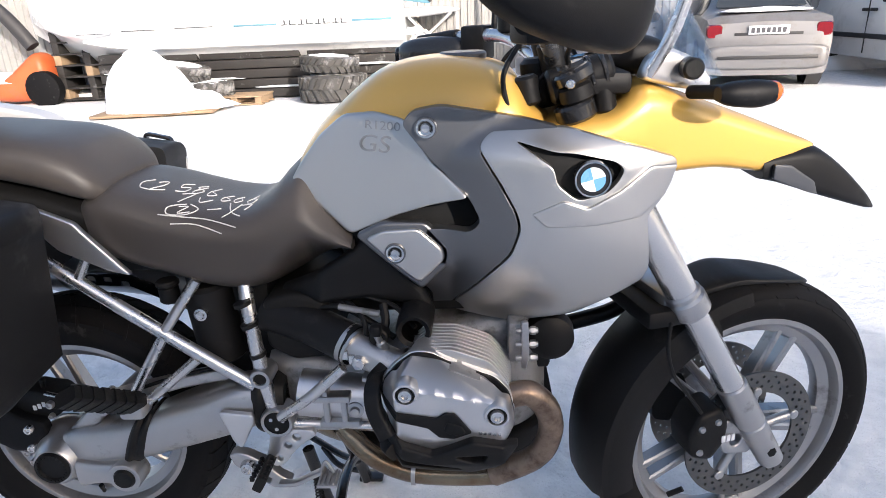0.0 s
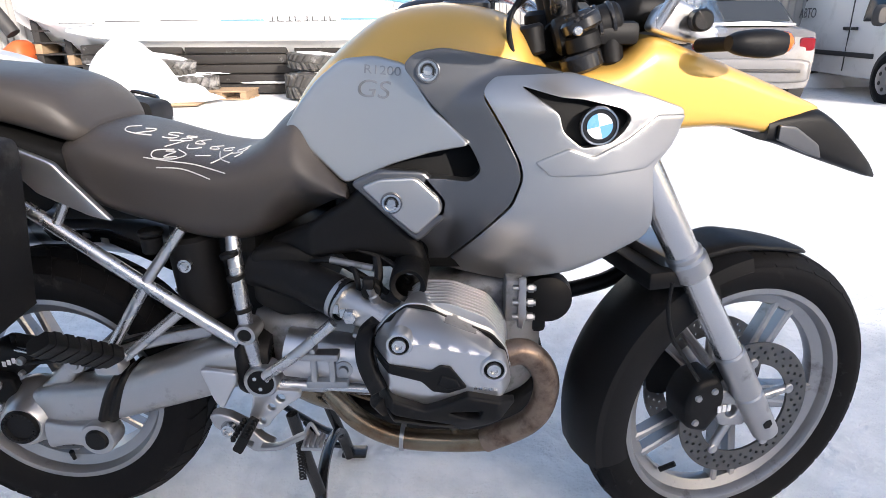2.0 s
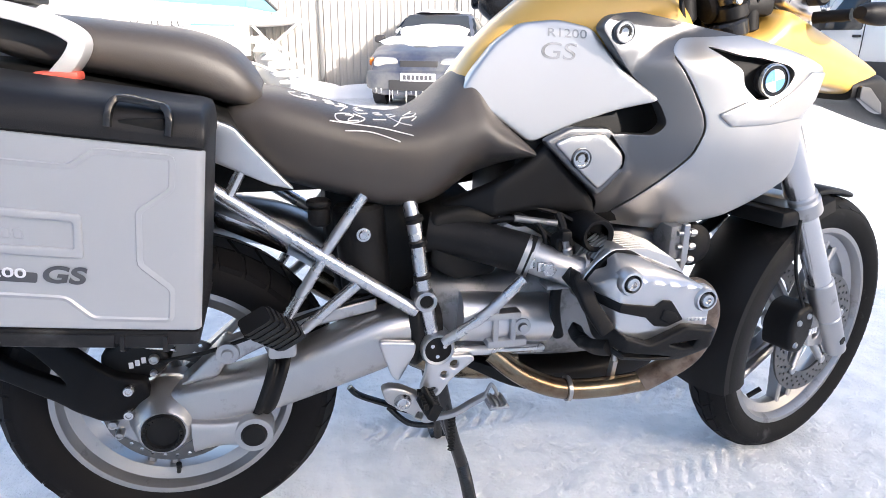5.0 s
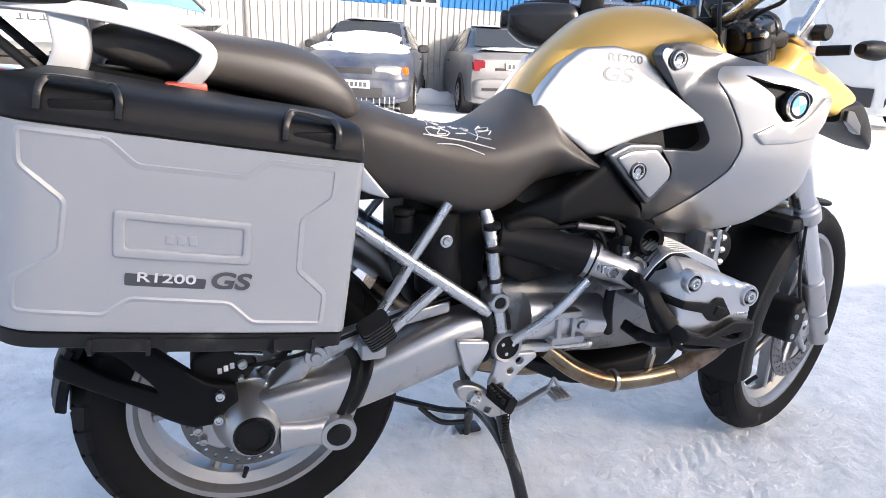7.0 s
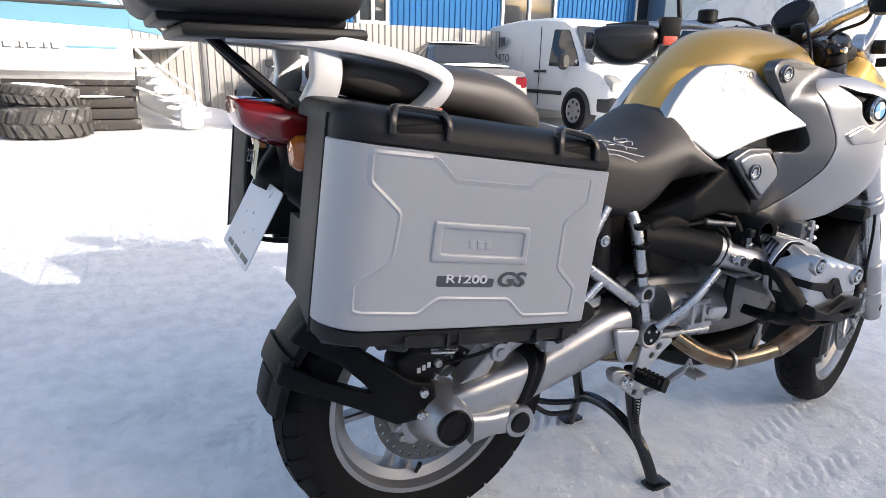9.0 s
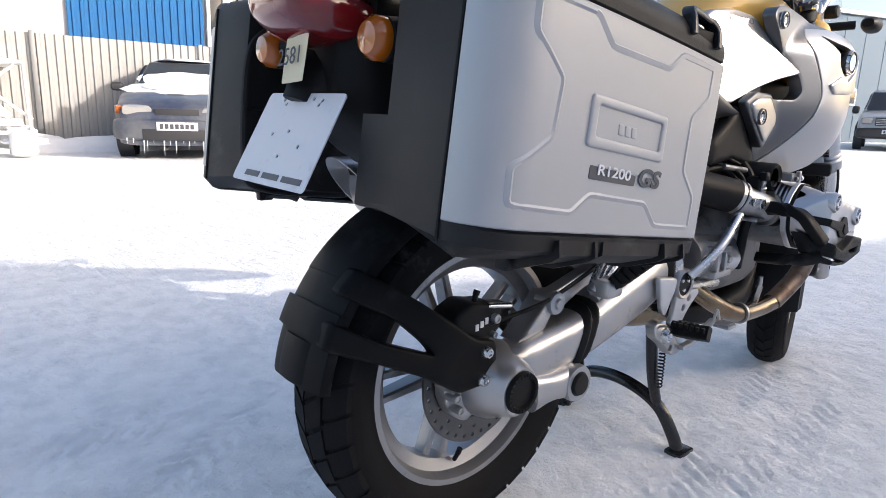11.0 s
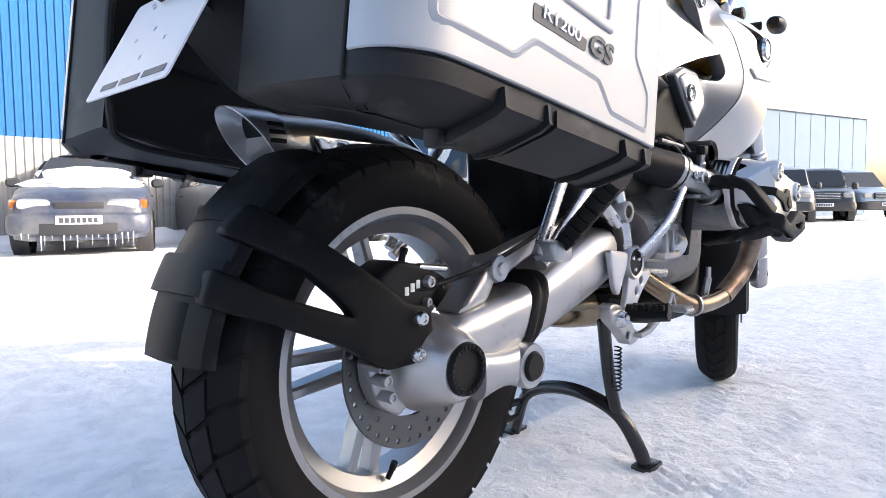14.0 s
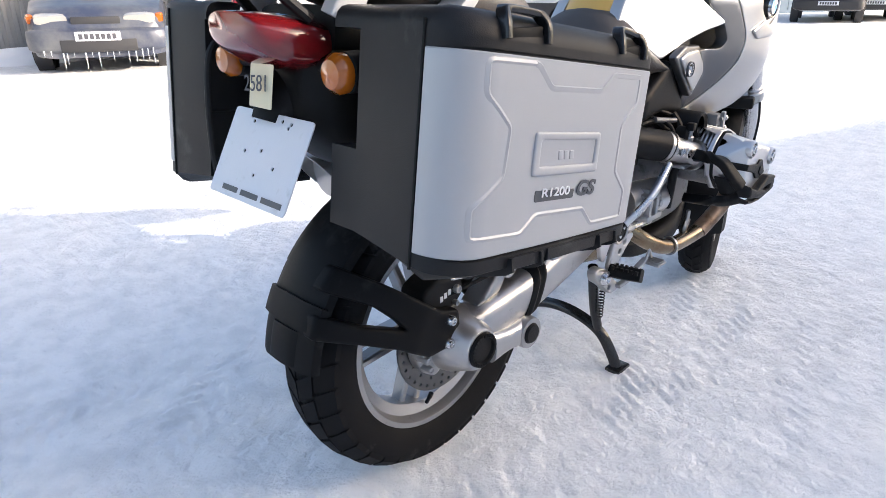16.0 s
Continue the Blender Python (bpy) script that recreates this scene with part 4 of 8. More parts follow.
# engine
crank = loft([(0.48, 0.40, 0.56, 0.12), (0.56, 0.39, 0.575, 0.145), (0.66, 0.375, 0.57, 0.15), (0.80, 0.36, 0.62, 0.155), (0.95, 0.36, 0.66, 0.15), (1.02, 0.38, 0.66, 0.13), (1.05, 0.41, 0.63, 0.10)], power=5)
part("crankcase", crank, CAST_DULL, bike, "dull grey cast engine block")
st = add_tube(bmesh.new(), [(0.556, -0.15, 0.494), (0.60, -0.152, 0.49), (0.74, -0.155, 0.478)], 0.05, n=20, smooth=False)
part("starter_cover", st, COVER_SILVER, bike, "silver cast starter motor cover")
for k, (bx, bz) in enumerate(((0.61, 0.53), (0.645, 0.52))):
    part("housing_rib", add_box(bmesh.new(), bx, bx + 0.012, -0.212, -0.16, 0.45, bz, 0.003), CAST, bike)
part("housing_block", add_box(bmesh.new(), 0.59, 0.665, -0.215, -0.16, 0.505, 0.52, 0.004), CAST, bike)
part("housing_block", add_box(bmesh.new(), 0.60, 0.68, -0.213, -0.16, 0.446, 0.462, 0.004), CAST, bike)
part("housing_bolt", lathe([(0, -0.212), (0.008, -0.212), (0.01, -0.206), (0.017, -0.205), (0.018, -0.18)], centre=(0.672, 0, 0.483), n=18), CAST, bike)
# airbox kept near black to hold the shade of the space around it
airbox = panel(rounded([(0.50, 0.60), (0.50, 0.70), (0.56, 0.715), (0.63, 0.70), (0.63, 0.58), (0.55, 0.57)], 0.015), 0.16, thick=0.3, edge=0.012)
part("airbox", airbox, DARK, bike, "black plastic airbox")
sleeve = tube([(0.50, -0.125, 0.662), (0.58, -0.15, 0.650), (0.685, -0.203, 0.626)], 0.039, n=24)
part("intake_hose", sleeve, BLACK, bike, "black rubber intake hose")
tb = tube([(0.672, -0.197, 0.629), (0.705, -0.213, 0.618), (0.735, -0.224, 0.608), (0.778, -0.238, 0.593)], 0.031, n=24)
throttle = part("throttle_body", tb, CAST, bike, "cast throttle body with clamps")
for p, q in (((0.668, -0.195, 0.630), (0.676, -0.199, 0.627)), ((0.682, -0.202, 0.625), (0.687, -0.205, 0.623)), ((0.765, -0.234, 0.597), (0.772, -0.236, 0.595))):
    part("hose_clamp", tube([p, q], 0.0395, n=28, smooth=False), STEEL, throttle)
    part("clamp_screw", add_box(bmesh.new(), -0.006, 0.006, -0.004, 0.004, -0.009, 0.009, 0.002, m=Matrix.Translation((p[0] + 0.003, p[1] - 0.039, p[2] - 0.006))), CHROME_CAP, throttle)
part("throttle_plug", add_rod(bmesh.new(), (0.700, -0.235, 0.616), (0.698, -0.256, 0.615), 0.0135, n=6, bevel=0.002), CHROME_CAP, throttle)
part("throttle_flange", add_box(bmesh.new(), 0.700, 0.745, -0.245, -0.20, 0.572, 0.580, 0.002), CAST, throttle)
part("throttle_pulley", rod((0.735, -0.2, 0.655), (0.735, -0.232, 0.655), 0.018, n=20, bevel=0.003), DARK, throttle)
part("injector", add_rod(rod((0.748, -0.225, 0.622), (0.738, -0.232, 0.650), 0.0095, n=14, bevel=0.002), (0.739, -0.231, 0.646), (0.732, -0.236, 0.668), 0.0065, n=12), CAST, throttle)
part("injector_plug", add_box(bmesh.new(), 0.722, 0.742, -0.245, -0.225, 0.664, 0.684, 0.004), BLACK, throttle)
part("intake_stub", tube([(0.772, -0.236, 0.595), (0.80, -0.243, 0.588)], 0.035, n=20, smooth=False), BLACK, bike)
part("intake_snorkel", lathe([(0.022, -0.23), (0.03, -0.235), (0.033, -0.23), (0.034, -0.12), (0.026, -0.12), (0.024, -0.2)], centre=(0.80, 0, 0.668), n=24), BLACK, bike, "round black intake opening")
for pts, r in ((((0.60, -0.15, 0.68), (0.66, -0.17, 0.69), (0.72, -0.18, 0.66), (0.76, -0.2, 0.64)), 0.006), (((0.66, -0.15, 0.70), (0.70, -0.19, 0.68), (0.71, -0.21, 0.64)), 0.005), (((0.74, -0.18, 0.70), (0.745, -0.2, 0.67), (0.73, -0.21, 0.63)), 0.008), (((0.70, -0.16, 0.71), (0.76, -0.17, 0.69), (0.80, -0.2, 0.66)), 0.005)):
    part("hose", tube(pts, r, n=8), BLACK, bike)
part("injector_rail", rod((0.655, -0.175, 0.694), (0.735, -0.19, 0.684), 0.0065, n=12), CAST_DULL, bike)


def cylinder_side():
    """The barrel of one horizontal cylinder."""
    made = []
    core = panel(rounded([(0.79, 0.52), (0.80, 0.60), (0.82, 0.63), (0.88, 0.63), (0.945, 0.58), (0.96, 0.51)], 0.03), 0.28, thick=0.2, edge=0.004, step=0.04)
    made.append(("cylinder", core, CAST_DULL, "dull cast cylinder barrel"))
    return made


for nm, bm_, mt, lb in cylinder_side():
    part(nm, bm_, mt, bike, lb)
for nm, bm_, mt, lb in cylinder_side():
    part(nm, mirror_y(bm_), mt, bike, lb)

COVER = rounded([(0.748, 0.606), (0.773, 0.636), (0.803, 0.658), (0.834, 0.657), (0.864, 0.640), (0.945, 0.606), (0.968, 0.578), (0.977, 0.540), (0.945, 0.512), (0.885, 0.497), (0.80, 0.512), (0.757, 0.555)], 0.010)


def cover_out(u, v):
    """The cover's outer face: flat across the screws, rolling in towards the fins, the rear edge and the front corner."""
    s = max(0.0, v - (0.640 - 0.20 * (u - 0.76)))
    return 0.367 - 1.2 * s - 60 * s * s - 1.7 * max(0, 0.778 - u) - 1.6 * max(0, u - 0.955) - 0.35 * max(0, 0.53 - v)


def cover_bm():
    return panel(COVER, cover_out, thick=0.05, edge=0.006, step=0.0065)


both("valve_cover", cover_bm, COVER_SILVER, label="silver valve cover of the boxer cylinder")
both("cover_seam", lambda: panel([(0.87 + (p.x - 0.87) * 1.01, 0.58 + (p.y - 0.58) * 1.01) for p in COVER], 0.296, thick=0.008, edge=0.001, step=0.03), BLACK)
both("cover_rim", lambda: panel([(0.87 + (p.x - 0.87) * 1.03, 0.58 + (p.y - 0.58) * 1.03) for p in COVER], 0.288, thick=0.012, edge=0.003, step=0.03), COVER_SILVER)
both("cover_stripe", lambda: panel(rounded([(0.745, 0.600), (0.790, 0.589), (0.845, 0.580), (0.860, 0.590), (0.876, 0.588), (0.903, 0.551), (0.873, 0.540), (0.848, 0.543), (0.830, 0.561), (0.755, 0.581)], 0.003), lambda u, v: cover_out(u, v) + 0.0045, thick=0.02, edge=0.0015, step=0.008), BLACK, label="black plastic insert stripe")
both("stripe_ridge", lambda: panel(rounded([(0.862, 0.574), (0.886, 0.566), (0.893, 0.553), (0.872, 0.547), (0.856, 0.557)], 0.003), lambda u, v: cover_out(u, v) + 0.007, thick=0.006, edge=0.002, step=0.01), BLACK)
FIN = [(0.772, 0.604), (0.797, 0.640), (0.818, 0.656), (0.872, 0.655), (0.936, 0.630), (0.968, 0.588), (0.975, 0.550), (0.95, 0.520), (0.80, 0.525)]
for k in range(9):
    both("cover_fin", lambda: panel(rounded([(x_ + 0.0006 * k, z_ + (0.0005 * k if z_ > 0.58 else 0)) for x_, z_ in FIN], 0.012, 3), 0.276 - 0.0112 * k, thick=0.0046, edge=0.0012, step=0.05), COVER_SILVER)
for k in range(5):
    both("cover_letter", lambda: panel([(0.914 + 0.008 * k, 0.546 - 0.0006 * k), (0.919 + 0.008 * k, 0.546 - 0.0006 * k), (0.919 + 0.008 * k, 0.551 - 0.0006 * k), (0.914 + 0.008 * k, 0.551 - 0.0006 * k)], lambda u, v: cover_out(u, v) + 0.001, thick=0.003, edge=0, step=0.02), CHROME_CAP)
for bx, bz in ((0.796, 0.626), (0.945, 0.584)):
    both("cover_boss", lambda: lathe([(0.0, -0.001), (0.0165, -0.001), (0.0165, -0.006), (0.020, -0.006), (0.023, 0.001), (0.023, 0.02)], centre=(bx, -cover_out(bx, bz), bz), n=24), COVER_SILVER)
    # flat dark disc painted in for the shade inside the screw boss
    both("boss_shadow", lambda: lathe([(0.0, -0.002), (0.0163, -0.002), (0.0163, 0.004)], centre=(bx, -cover_out(bx, bz), bz), n=24), DARK)
    both("cover_screw", lambda: lathe([(0.0, -0.004), (0.005, -0.004), (0.006, -0.009), (0.011, -0.009), (0.013, -0.002)], centre=(bx, -cover_out(bx, bz), bz), n=18), CHROME_CAP)
GUARD = rounded([(0.745, 0.560), (0.768, 0.547), (0.790, 0.533), (0.836, 0.516), (0.857, 0.523), (0.904, 0.543), (0.958, 0.533), (0.982, 0.521), (0.942, 0.488), (0.904, 0.472), (0.84, 0.478), (0.782, 0.490), (0.757, 0.512)], 0.006)
GUARD_HOLES = [rounded([(0.772, 0.509), (0.80, 0.503), (0.85, 0.492), (0.884, 0.483), (0.84, 0.486), (0.790, 0.497)], 0.004), rounded([(0.874, 0.512), (0.928, 0.515), (0.922, 0.503), (0.902, 0.502)], 0.003)]


def guard_out(u, v):
    return 0.386 - 1.6 * max(0, 0.785 - u) - 0.9 * max(0, u - 0.955) - 0.5 * max(0, 0.50 - v)


both("cylinder_guard", lambda: panel(GUARD, guard_out, thick=0.020, edge=0.005, holes=GUARD_HOLES, step=0.008), BLACK, label="black plastic cylinder guard")
both("guard_arm", lambda: add_bar(bmesh.new(), [(0.748, -0.20, 0.595), (0.736, -0.27, 0.605), (0.733, -0.32, 0.600), (0.740, -0.345, 0.575), (0.762, -0.366, 0.540)], 0.022, 0.028), BLACK)
both("guard_arm", lambda: add_bar(bmesh.new(), [(0.768, -0.364, 0.508), (0.755, -0.335, 0.497), (0.752, -0.29, 0.49), (0.77, -0.23, 0.48)], 0.022, 0.024), BLACK)
both("guard_strut", lambda: tube([(0.742, -0.215, 0.60), (0.736, -0.205, 0.55), (0.74, -0.2, 0.50), (0.755, -0.19, 0.45)], 0.011, n=10), BLACK)
both("head_block", lambda: box(0.972, 1.006, -0.205, -0.14, 0.585, 0.668, 0.006), CAST_DULL)
for k in range(3):
    both("head_stud", lambda: add_rod(rod((0.985, -0.208, 0.598 + k * 0.028), (1.026, -0.208, 0.598 + k * 0.028), 0.0055, n=12), (1.012, -0.208, 0.598 + k * 0.028), (1.022, -0.208, 0.598 + k * 0.028), 0.008, n=6), CAST)
both("head_plate", lambda: panel(rounded([(0.995, 0.578), (0.995, 0.672), (1.008, 0.674), (1.010, 0.60), (1.004, 0.575)], 0.003), 0.214, thick=0.01, edge=0.002, step=0.02), CAST)
both("head_casting", lambda: panel(rounded([(0.785, 0.525), (0.790, 0.60), (0.815, 0.642), (0.87, 0.640), (0.93, 0.612), (0.956, 0.570), (0.962, 0.51), (0.88, 0.495)], 0.015, 3), 0.32, thick=0.16, edge=0.006, step=0.03), CAST_DULL, label="dull cast cylinder head")
both("header_pipe", lambda: tube([(0.955, -0.265, 0.548), (1.005, -0.262, 0.556), (1.040, -0.255, 0.515), (1.046, -0.245, 0.455), (1.020, -0.232, 0.392), (0.94, -0.213, 0.335)], 0.0235, n=16), RUSTY, label="rust-brown exhaust header")
both("lower_pipe", lambda: tube([(0.945, -0.213, 0.336), (0.87, -0.205, 0.327), (0.77, -0.20, 0.332), (0.69, -0.185, 0.362), (0.63, -0.15, 0.405)], 0.0215, n=16), HEADER, label="heat-stained exhaust pipe")
both("pipe_clamp", lambda: tube([(0.775, -0.2, 0.3316), (0.783, -0.2005, 0.3312)], 0.0265, n=16, smooth=False), STEEL)
part("skid_plate", loft([(0.60, 0.335, 0.365, 0.09), (0.72, 0.285, 0.345, 0.13), (0.9, 0.275, 0.35, 0.14), (1.0, 0.295, 0.38, 0.13), (1.07, 0.36, 0.43, 0.11)], power=5), BLACK, bike, "black engine skid plate")
part("oil_cooler", box(1.02, 1.06, -0.12, 0.12, 0.52, 0.74, 0.01), BLACK, bike, "black oil cooler behind the front wheel")
part("horn", lathe([(0, -0.17), (0.03, -0.17), (0.045, -0.16), (0.048, -0.13), (0.02, -0.11)], centre=(1.055, 0, 0.61), axis=(0, 1, 0), n=28), BLACK, bike)
part("oxygen_sensor", add_rod(rod((0.88, -0.19, 0.33), (0.88, -0.2, 0.385), 0.009, n=6), (0.88, -0.2, 0.38), (0.88, -0.2, 0.41), 0.006), STEEL, bike)

# shock absorber and hidden middle
part("shock_absorber", rod((0.385, -0.10, 0.55), (0.372, -0.10, 0.72), 0.048, n=24, bevel=0.008), BLACK, bike, "black shock absorber reservoir")
part("shock_bolt", lathe([(0, -0.162), (0.007, -0.162), (0.009, -0.158), (0.013, -0.157), (0.014, -0.13)], centre=(0.375, 0, 0.673), n=16), CHROME_CAP, bike)
sp = [(0.37 + 0.035 * math.cos(k * 0.5), 0.02 + 0.045 * math.sin(k * 0.5), 0.5 + k * 0.0024) for k in range(90)]
part("shock_spring", tube(sp, 0.006, n=8, res=2), BLACK, bike)
# near-black tone here includes the shade under the seat
part("inner_fender", loft([(0.315, 0.60, 0.79, 0.07), (0.345, 0.50, 0.79, 0.09), (0.40, 0.48, 0.78, 0.095), (0.49, 0.48, 0.76, 0.09)], power=4, y=0.0), DARK, bike, "black inner fender")
part("battery_box", box(0.12, 0.46, -0.10, 0.10, 0.745, 0.80, 0.01), DARK, bike, "dark box under the seat")
part("brake_reservoir", add_rod(rod((0.30, -0.115, 0.685), (0.30, -0.115, 0.72), 0.02, n=18, bevel=0.004), (0.30, -0.115, 0.72), (0.30, -0.115, 0.732), 0.023, n=18, bevel=0.003), BLACK, bike, "black fluid reservoir with a cap")

# seats
seat = loft([(0.135, 0.80, 0.86, 0.07), (0.16, 0.795, 0.905, 0.12), (0.21, 0.772, 0.924, 0.145), (0.27, 0.752, 0.914, 0.155), (0.33, 0.735, 0.896, 0.158), (0.40, 0.712, 0.878, 0.160), (0.47, 0.706, 0.872, 0.160), (0.52, 0.712, 0.898, 0.158, 2.8), (0.56, 0.726, 0.938, 0.160, 2.0), (0.595, 0.743, 0.955, 0.164, 1.7), (0.63, 0.762, 0.905, 0.170, 1.7), (0.69, 0.795, 0.83, 0.178, 2.0)], power=3.6, n=44)
part("rider_seat", seat, SEAT, bike, "black vinyl rider seat with white chalk writing")
pseat = loft([(-0.20, 0.99, 1.03, 0.08), (-0.16, 0.972, 1.042, 0.115), (-0.09, 0.955, 1.04, 0.135), (0.02, 0.935, 1.03, 0.145), (0.10, 0.915, 1.02, 0.148), (0.16, 0.895, 0.998, 0.145), (0.195, 0.888, 0.965, 0.135), (0.215, 0.90, 0.93, 0.11)], power=3.0, n=36)
part("passenger_seat", pseat, SEAT, bike, "black vinyl passenger seat")
both("tail_trim", lambda: panel(rounded([(0.10, 0.90), (0.17, 0.87), (0.185, 0.85), (0.26, 0.762), (0.22, 0.772), (0.13, 0.815), (0.10, 0.85)], 0.008), 0.165, thick=0.012, edge=0.004), COVER_SILVER, label="silver trim blade under the seat")
part("seat_base", loft([(-0.24, 0.905, 0.975, 0.10), (-0.1, 0.88, 0.96, 0.125), (0.08, 0.84, 0.92, 0.13), (0.2, 0.79, 0.88, 0.13), (0.45, 0.71, 0.78, 0.125)], power=4), DARK, bike, "black seat base")

# tank and shrouds
tank = loft([(0.535, 0.84, 0.885, 0.045), (0.56, 0.84, 0.925, 0.060), (0.61, 0.845, 1.0, 0.078), (0.68, 0.86, 1.066, 0.098), (0.76, 0.878, 1.118, 0.120), (0.86, 0.885, 1.134, 0.150), (0.94, 0.885, 1.124, 0.165), (0.99, 0.885, 1.103, 0.163), (1.02, 0.885, 1.055, 0.155), (1.06, 0.89, 1.02, 0.145)], power=2.5, n=48)
part("fuel_tank", tank, YELLOW, bike, "glossy yellow fuel tank")
part("tank_cap", add_rod(bmesh.new(), (0.90, 0, 1.118), (0.90, 0, 1.136), 0.045, n=28, bevel=0.004), GRAPHITE, bike)


def shroud_out(u, v):
    return 0.252 - (1.15 if u < 1.1 else 1.7) * (u - 1.1) ** 2 - 2.2 * max(0, v - 0.955) ** 2 * 4 - 2.1 * max(0, 0.845 - v) ** 2


def tank_side_out(u, v):
    return 0.176 + 0.36 * (u - 0.80) - 0.28 * (v - 0.90) + 0.25 * (u - 0.76) ** 2


TANK_SIDE = rounded([(0.567, 0.915), (0.592, 0.955), (0.633, 1.005), (0.679, 1.04), (0.742, 1.047), (0.799, 1.034), (0.845, 0.966), (0.909, 0.91), (0.84, 0.893), (0.774, 0.87), (0.686, 0.83), (0.629, 0.875)], 0.014)
both("tank_side_panel", lambda: panel(TANK_SIDE, tank_side_out, thick=0.03, edge=0.005, step=0.010), SILVER, label="satin silver tank side panel")
BAND = rounded([(0.796, 1.034), (0.815, 1.054), (0.862, 1.061), (0.96, 1.045), (1.06, 1.023), (1.04, 1.008), (0.95, 1.002), (0.925, 0.99), (0.958, 0.936), (0.985, 0.885), (0.99, 0.858), (0.974, 0.813), (0.902, 0.727), (0.846, 0.662), (0.832, 0.68), (0.832, 0.713), (0.80, 0.75), (0.86, 0.79), (0.857, 0.812), (0.82, 0.848), (0.908, 0.847), (0.927, 0.868), (0.910, 0.905), (0.845, 0.970)], 0.012)
both("shroud_band", lambda: panel(BAND, lambda u, v: max(0.187 - 0.12 * max(0, v - 1.0) - 0.5 * max(0, 0.78 - v), shroud_out(u, v) - 0.0005), thick=0.03, edge=0.001, step=0.010), GRAPHITE, label="dark graphite shroud band")
RECESS = rounded([(0.985, 1.005), (1.05, 0.988), (1.081, 0.986), (1.143, 0.972), (1.158, 0.958), (1.147, 0.938), (1.128, 0.920), (1.083, 0.911), (1.052, 0.936), (1.045, 0.965)], 0.01)
SHROUD = rounded([(0.945, 1.018), (1.067, 1.024), (1.185, 0.991), (1.25, 0.968), (1.241, 0.929), (1.223, 0.901), (1.201, 0.877), (1.213, 0.779), (1.204, 0.756), (1.084, 0.681), (0.972, 0.649), (0.850, 0.660), (0.905, 0.726), (0.978, 0.812), (0.994, 0.86), (0.988, 0.887), (0.961, 0.938), (0.925, 0.995)], 0.012)
both("side_shroud", lambda: panel(SHROUD, shroud_out, thick=0.02, edge=0.0015, holes=[RECESS], step=0.010), SHROUD_SILVER, label="satin silver radiator shroud")
both("shroud_duct", lambda: panel(rounded([(0.98, 1.01), (1.09, 0.995), (1.17, 0.97), (1.15, 0.91), (1.07, 0.90), (1.03, 0.93)], 0.01), lambda u, v: shroud_out(u, v) - 0.022, thick=0.01, edge=0.002, step=0.02), DARK, label="black air duct")
both("shroud_flap", lambda: panel(rounded([(1.010, 0.888), (1.062, 0.912), (1.10, 0.899), (1.15, 0.925), (1.20, 0.962), (1.249, 0.960), (1.228, 0.910), (1.187, 0.878), (1.113, 0.869), (1.035, 0.866)], 0.006), lambda u, v: shroud_out(u, v) + 0.0065, thick=0.02, edge=0.003, step=0.009), SHROUD_SILVER, label="raised silver flap")
both("side_cover", lambda: panel(rounded([(0.719, 0.834), (0.752, 0.848), (0.816, 0.851), (0.856, 0.812), (0.86, 0.79), (0.812, 0.745), (0.771, 0.782)], 0.01), 0.193, thick=0.03, edge=0.005, step=0.010), SHROUD_SILVER, label="triangular silver side cover")
both("cover_frame", lambda: panel(rounded([(0.70, 0.838), (0.752, 0.862), (0.83, 0.86), (0.872, 0.81), (0.868, 0.78), (0.815, 0.73), (0.765, 0.775)], 0.01), 0.187, thick=0.02, edge=0.006, step=0.02), GRAPHITE)
both("lower_trim", lambda: panel(rounded([(0.685, 0.80), (0.72, 0.832), (0.765, 0.78), (0.82, 0.72), (0.835, 0.665), (0.815, 0.66), (0.79, 0.69), (0.70, 0.703), (0.62, 0.692), (0.535, 0.70), (0.53, 0.712), (0.61, 0.752)], 0.01), lambda u, v: 0.168 - 0.5 * max(0, 0.62 - u), thick=0.03, edge=0.015, step=0.013), BLACK, label="black plastic lower trim")
part("tank_underside", box(0.66, 1.10, -0.14, 0.14, 0.66, 0.90, 0.02), DARK, bike, "dark airbox under the tank")
for bx, bz, out in ((0.838, 1.026, 0.188), (0.772, 0.806, 0.193)):
    both("quarter_turn_screw", lambda: lathe([(0.0, -0.002), (0.007, -0.003), (0.008, -0.001), (0.012, -0.001), (0.013, -0.004), (0.018, -0.004), (0.02, 0.002)], centre=(bx, -out, bz), n=24), CHROME_CAP, label="bright quarter-turn screw")
    both("screw_recess", lambda: lathe([(0.0085, -0.0022), (0.0115, -0.0022)], centre=(bx, -out, bz), n=24, arc=(-40, 200)), DARK)
    both("screw_seat", lambda: lathe([(0.0165, -0.0055), (0.0185, -0.0055), (0.0195, 0.0)], centre=(bx, -out, bz), n=28), GRAPHITE)
EMB = (1.106, 0.947)
eo = shroud_out(*EMB) + 0.004
emb = part("roundel", lathe([(0.0, 0.0), (0.0275, 0.0), (0.029, 0.003), (0.029, 0.02), (0.0, 0.02)], centre=(EMB[0], -eo, EMB[1]), n=36), BLACK_GLOSS, bike, "round black, blue and white badge")
part("roundel_ring", lathe([(0.0265, -0.002), (0.0290, -0.0025), (0.0305, 0.004), (0.0265, 0.004)], centre=(EMB[0], -eo, EMB[1]), n=36), CHROME, emb)
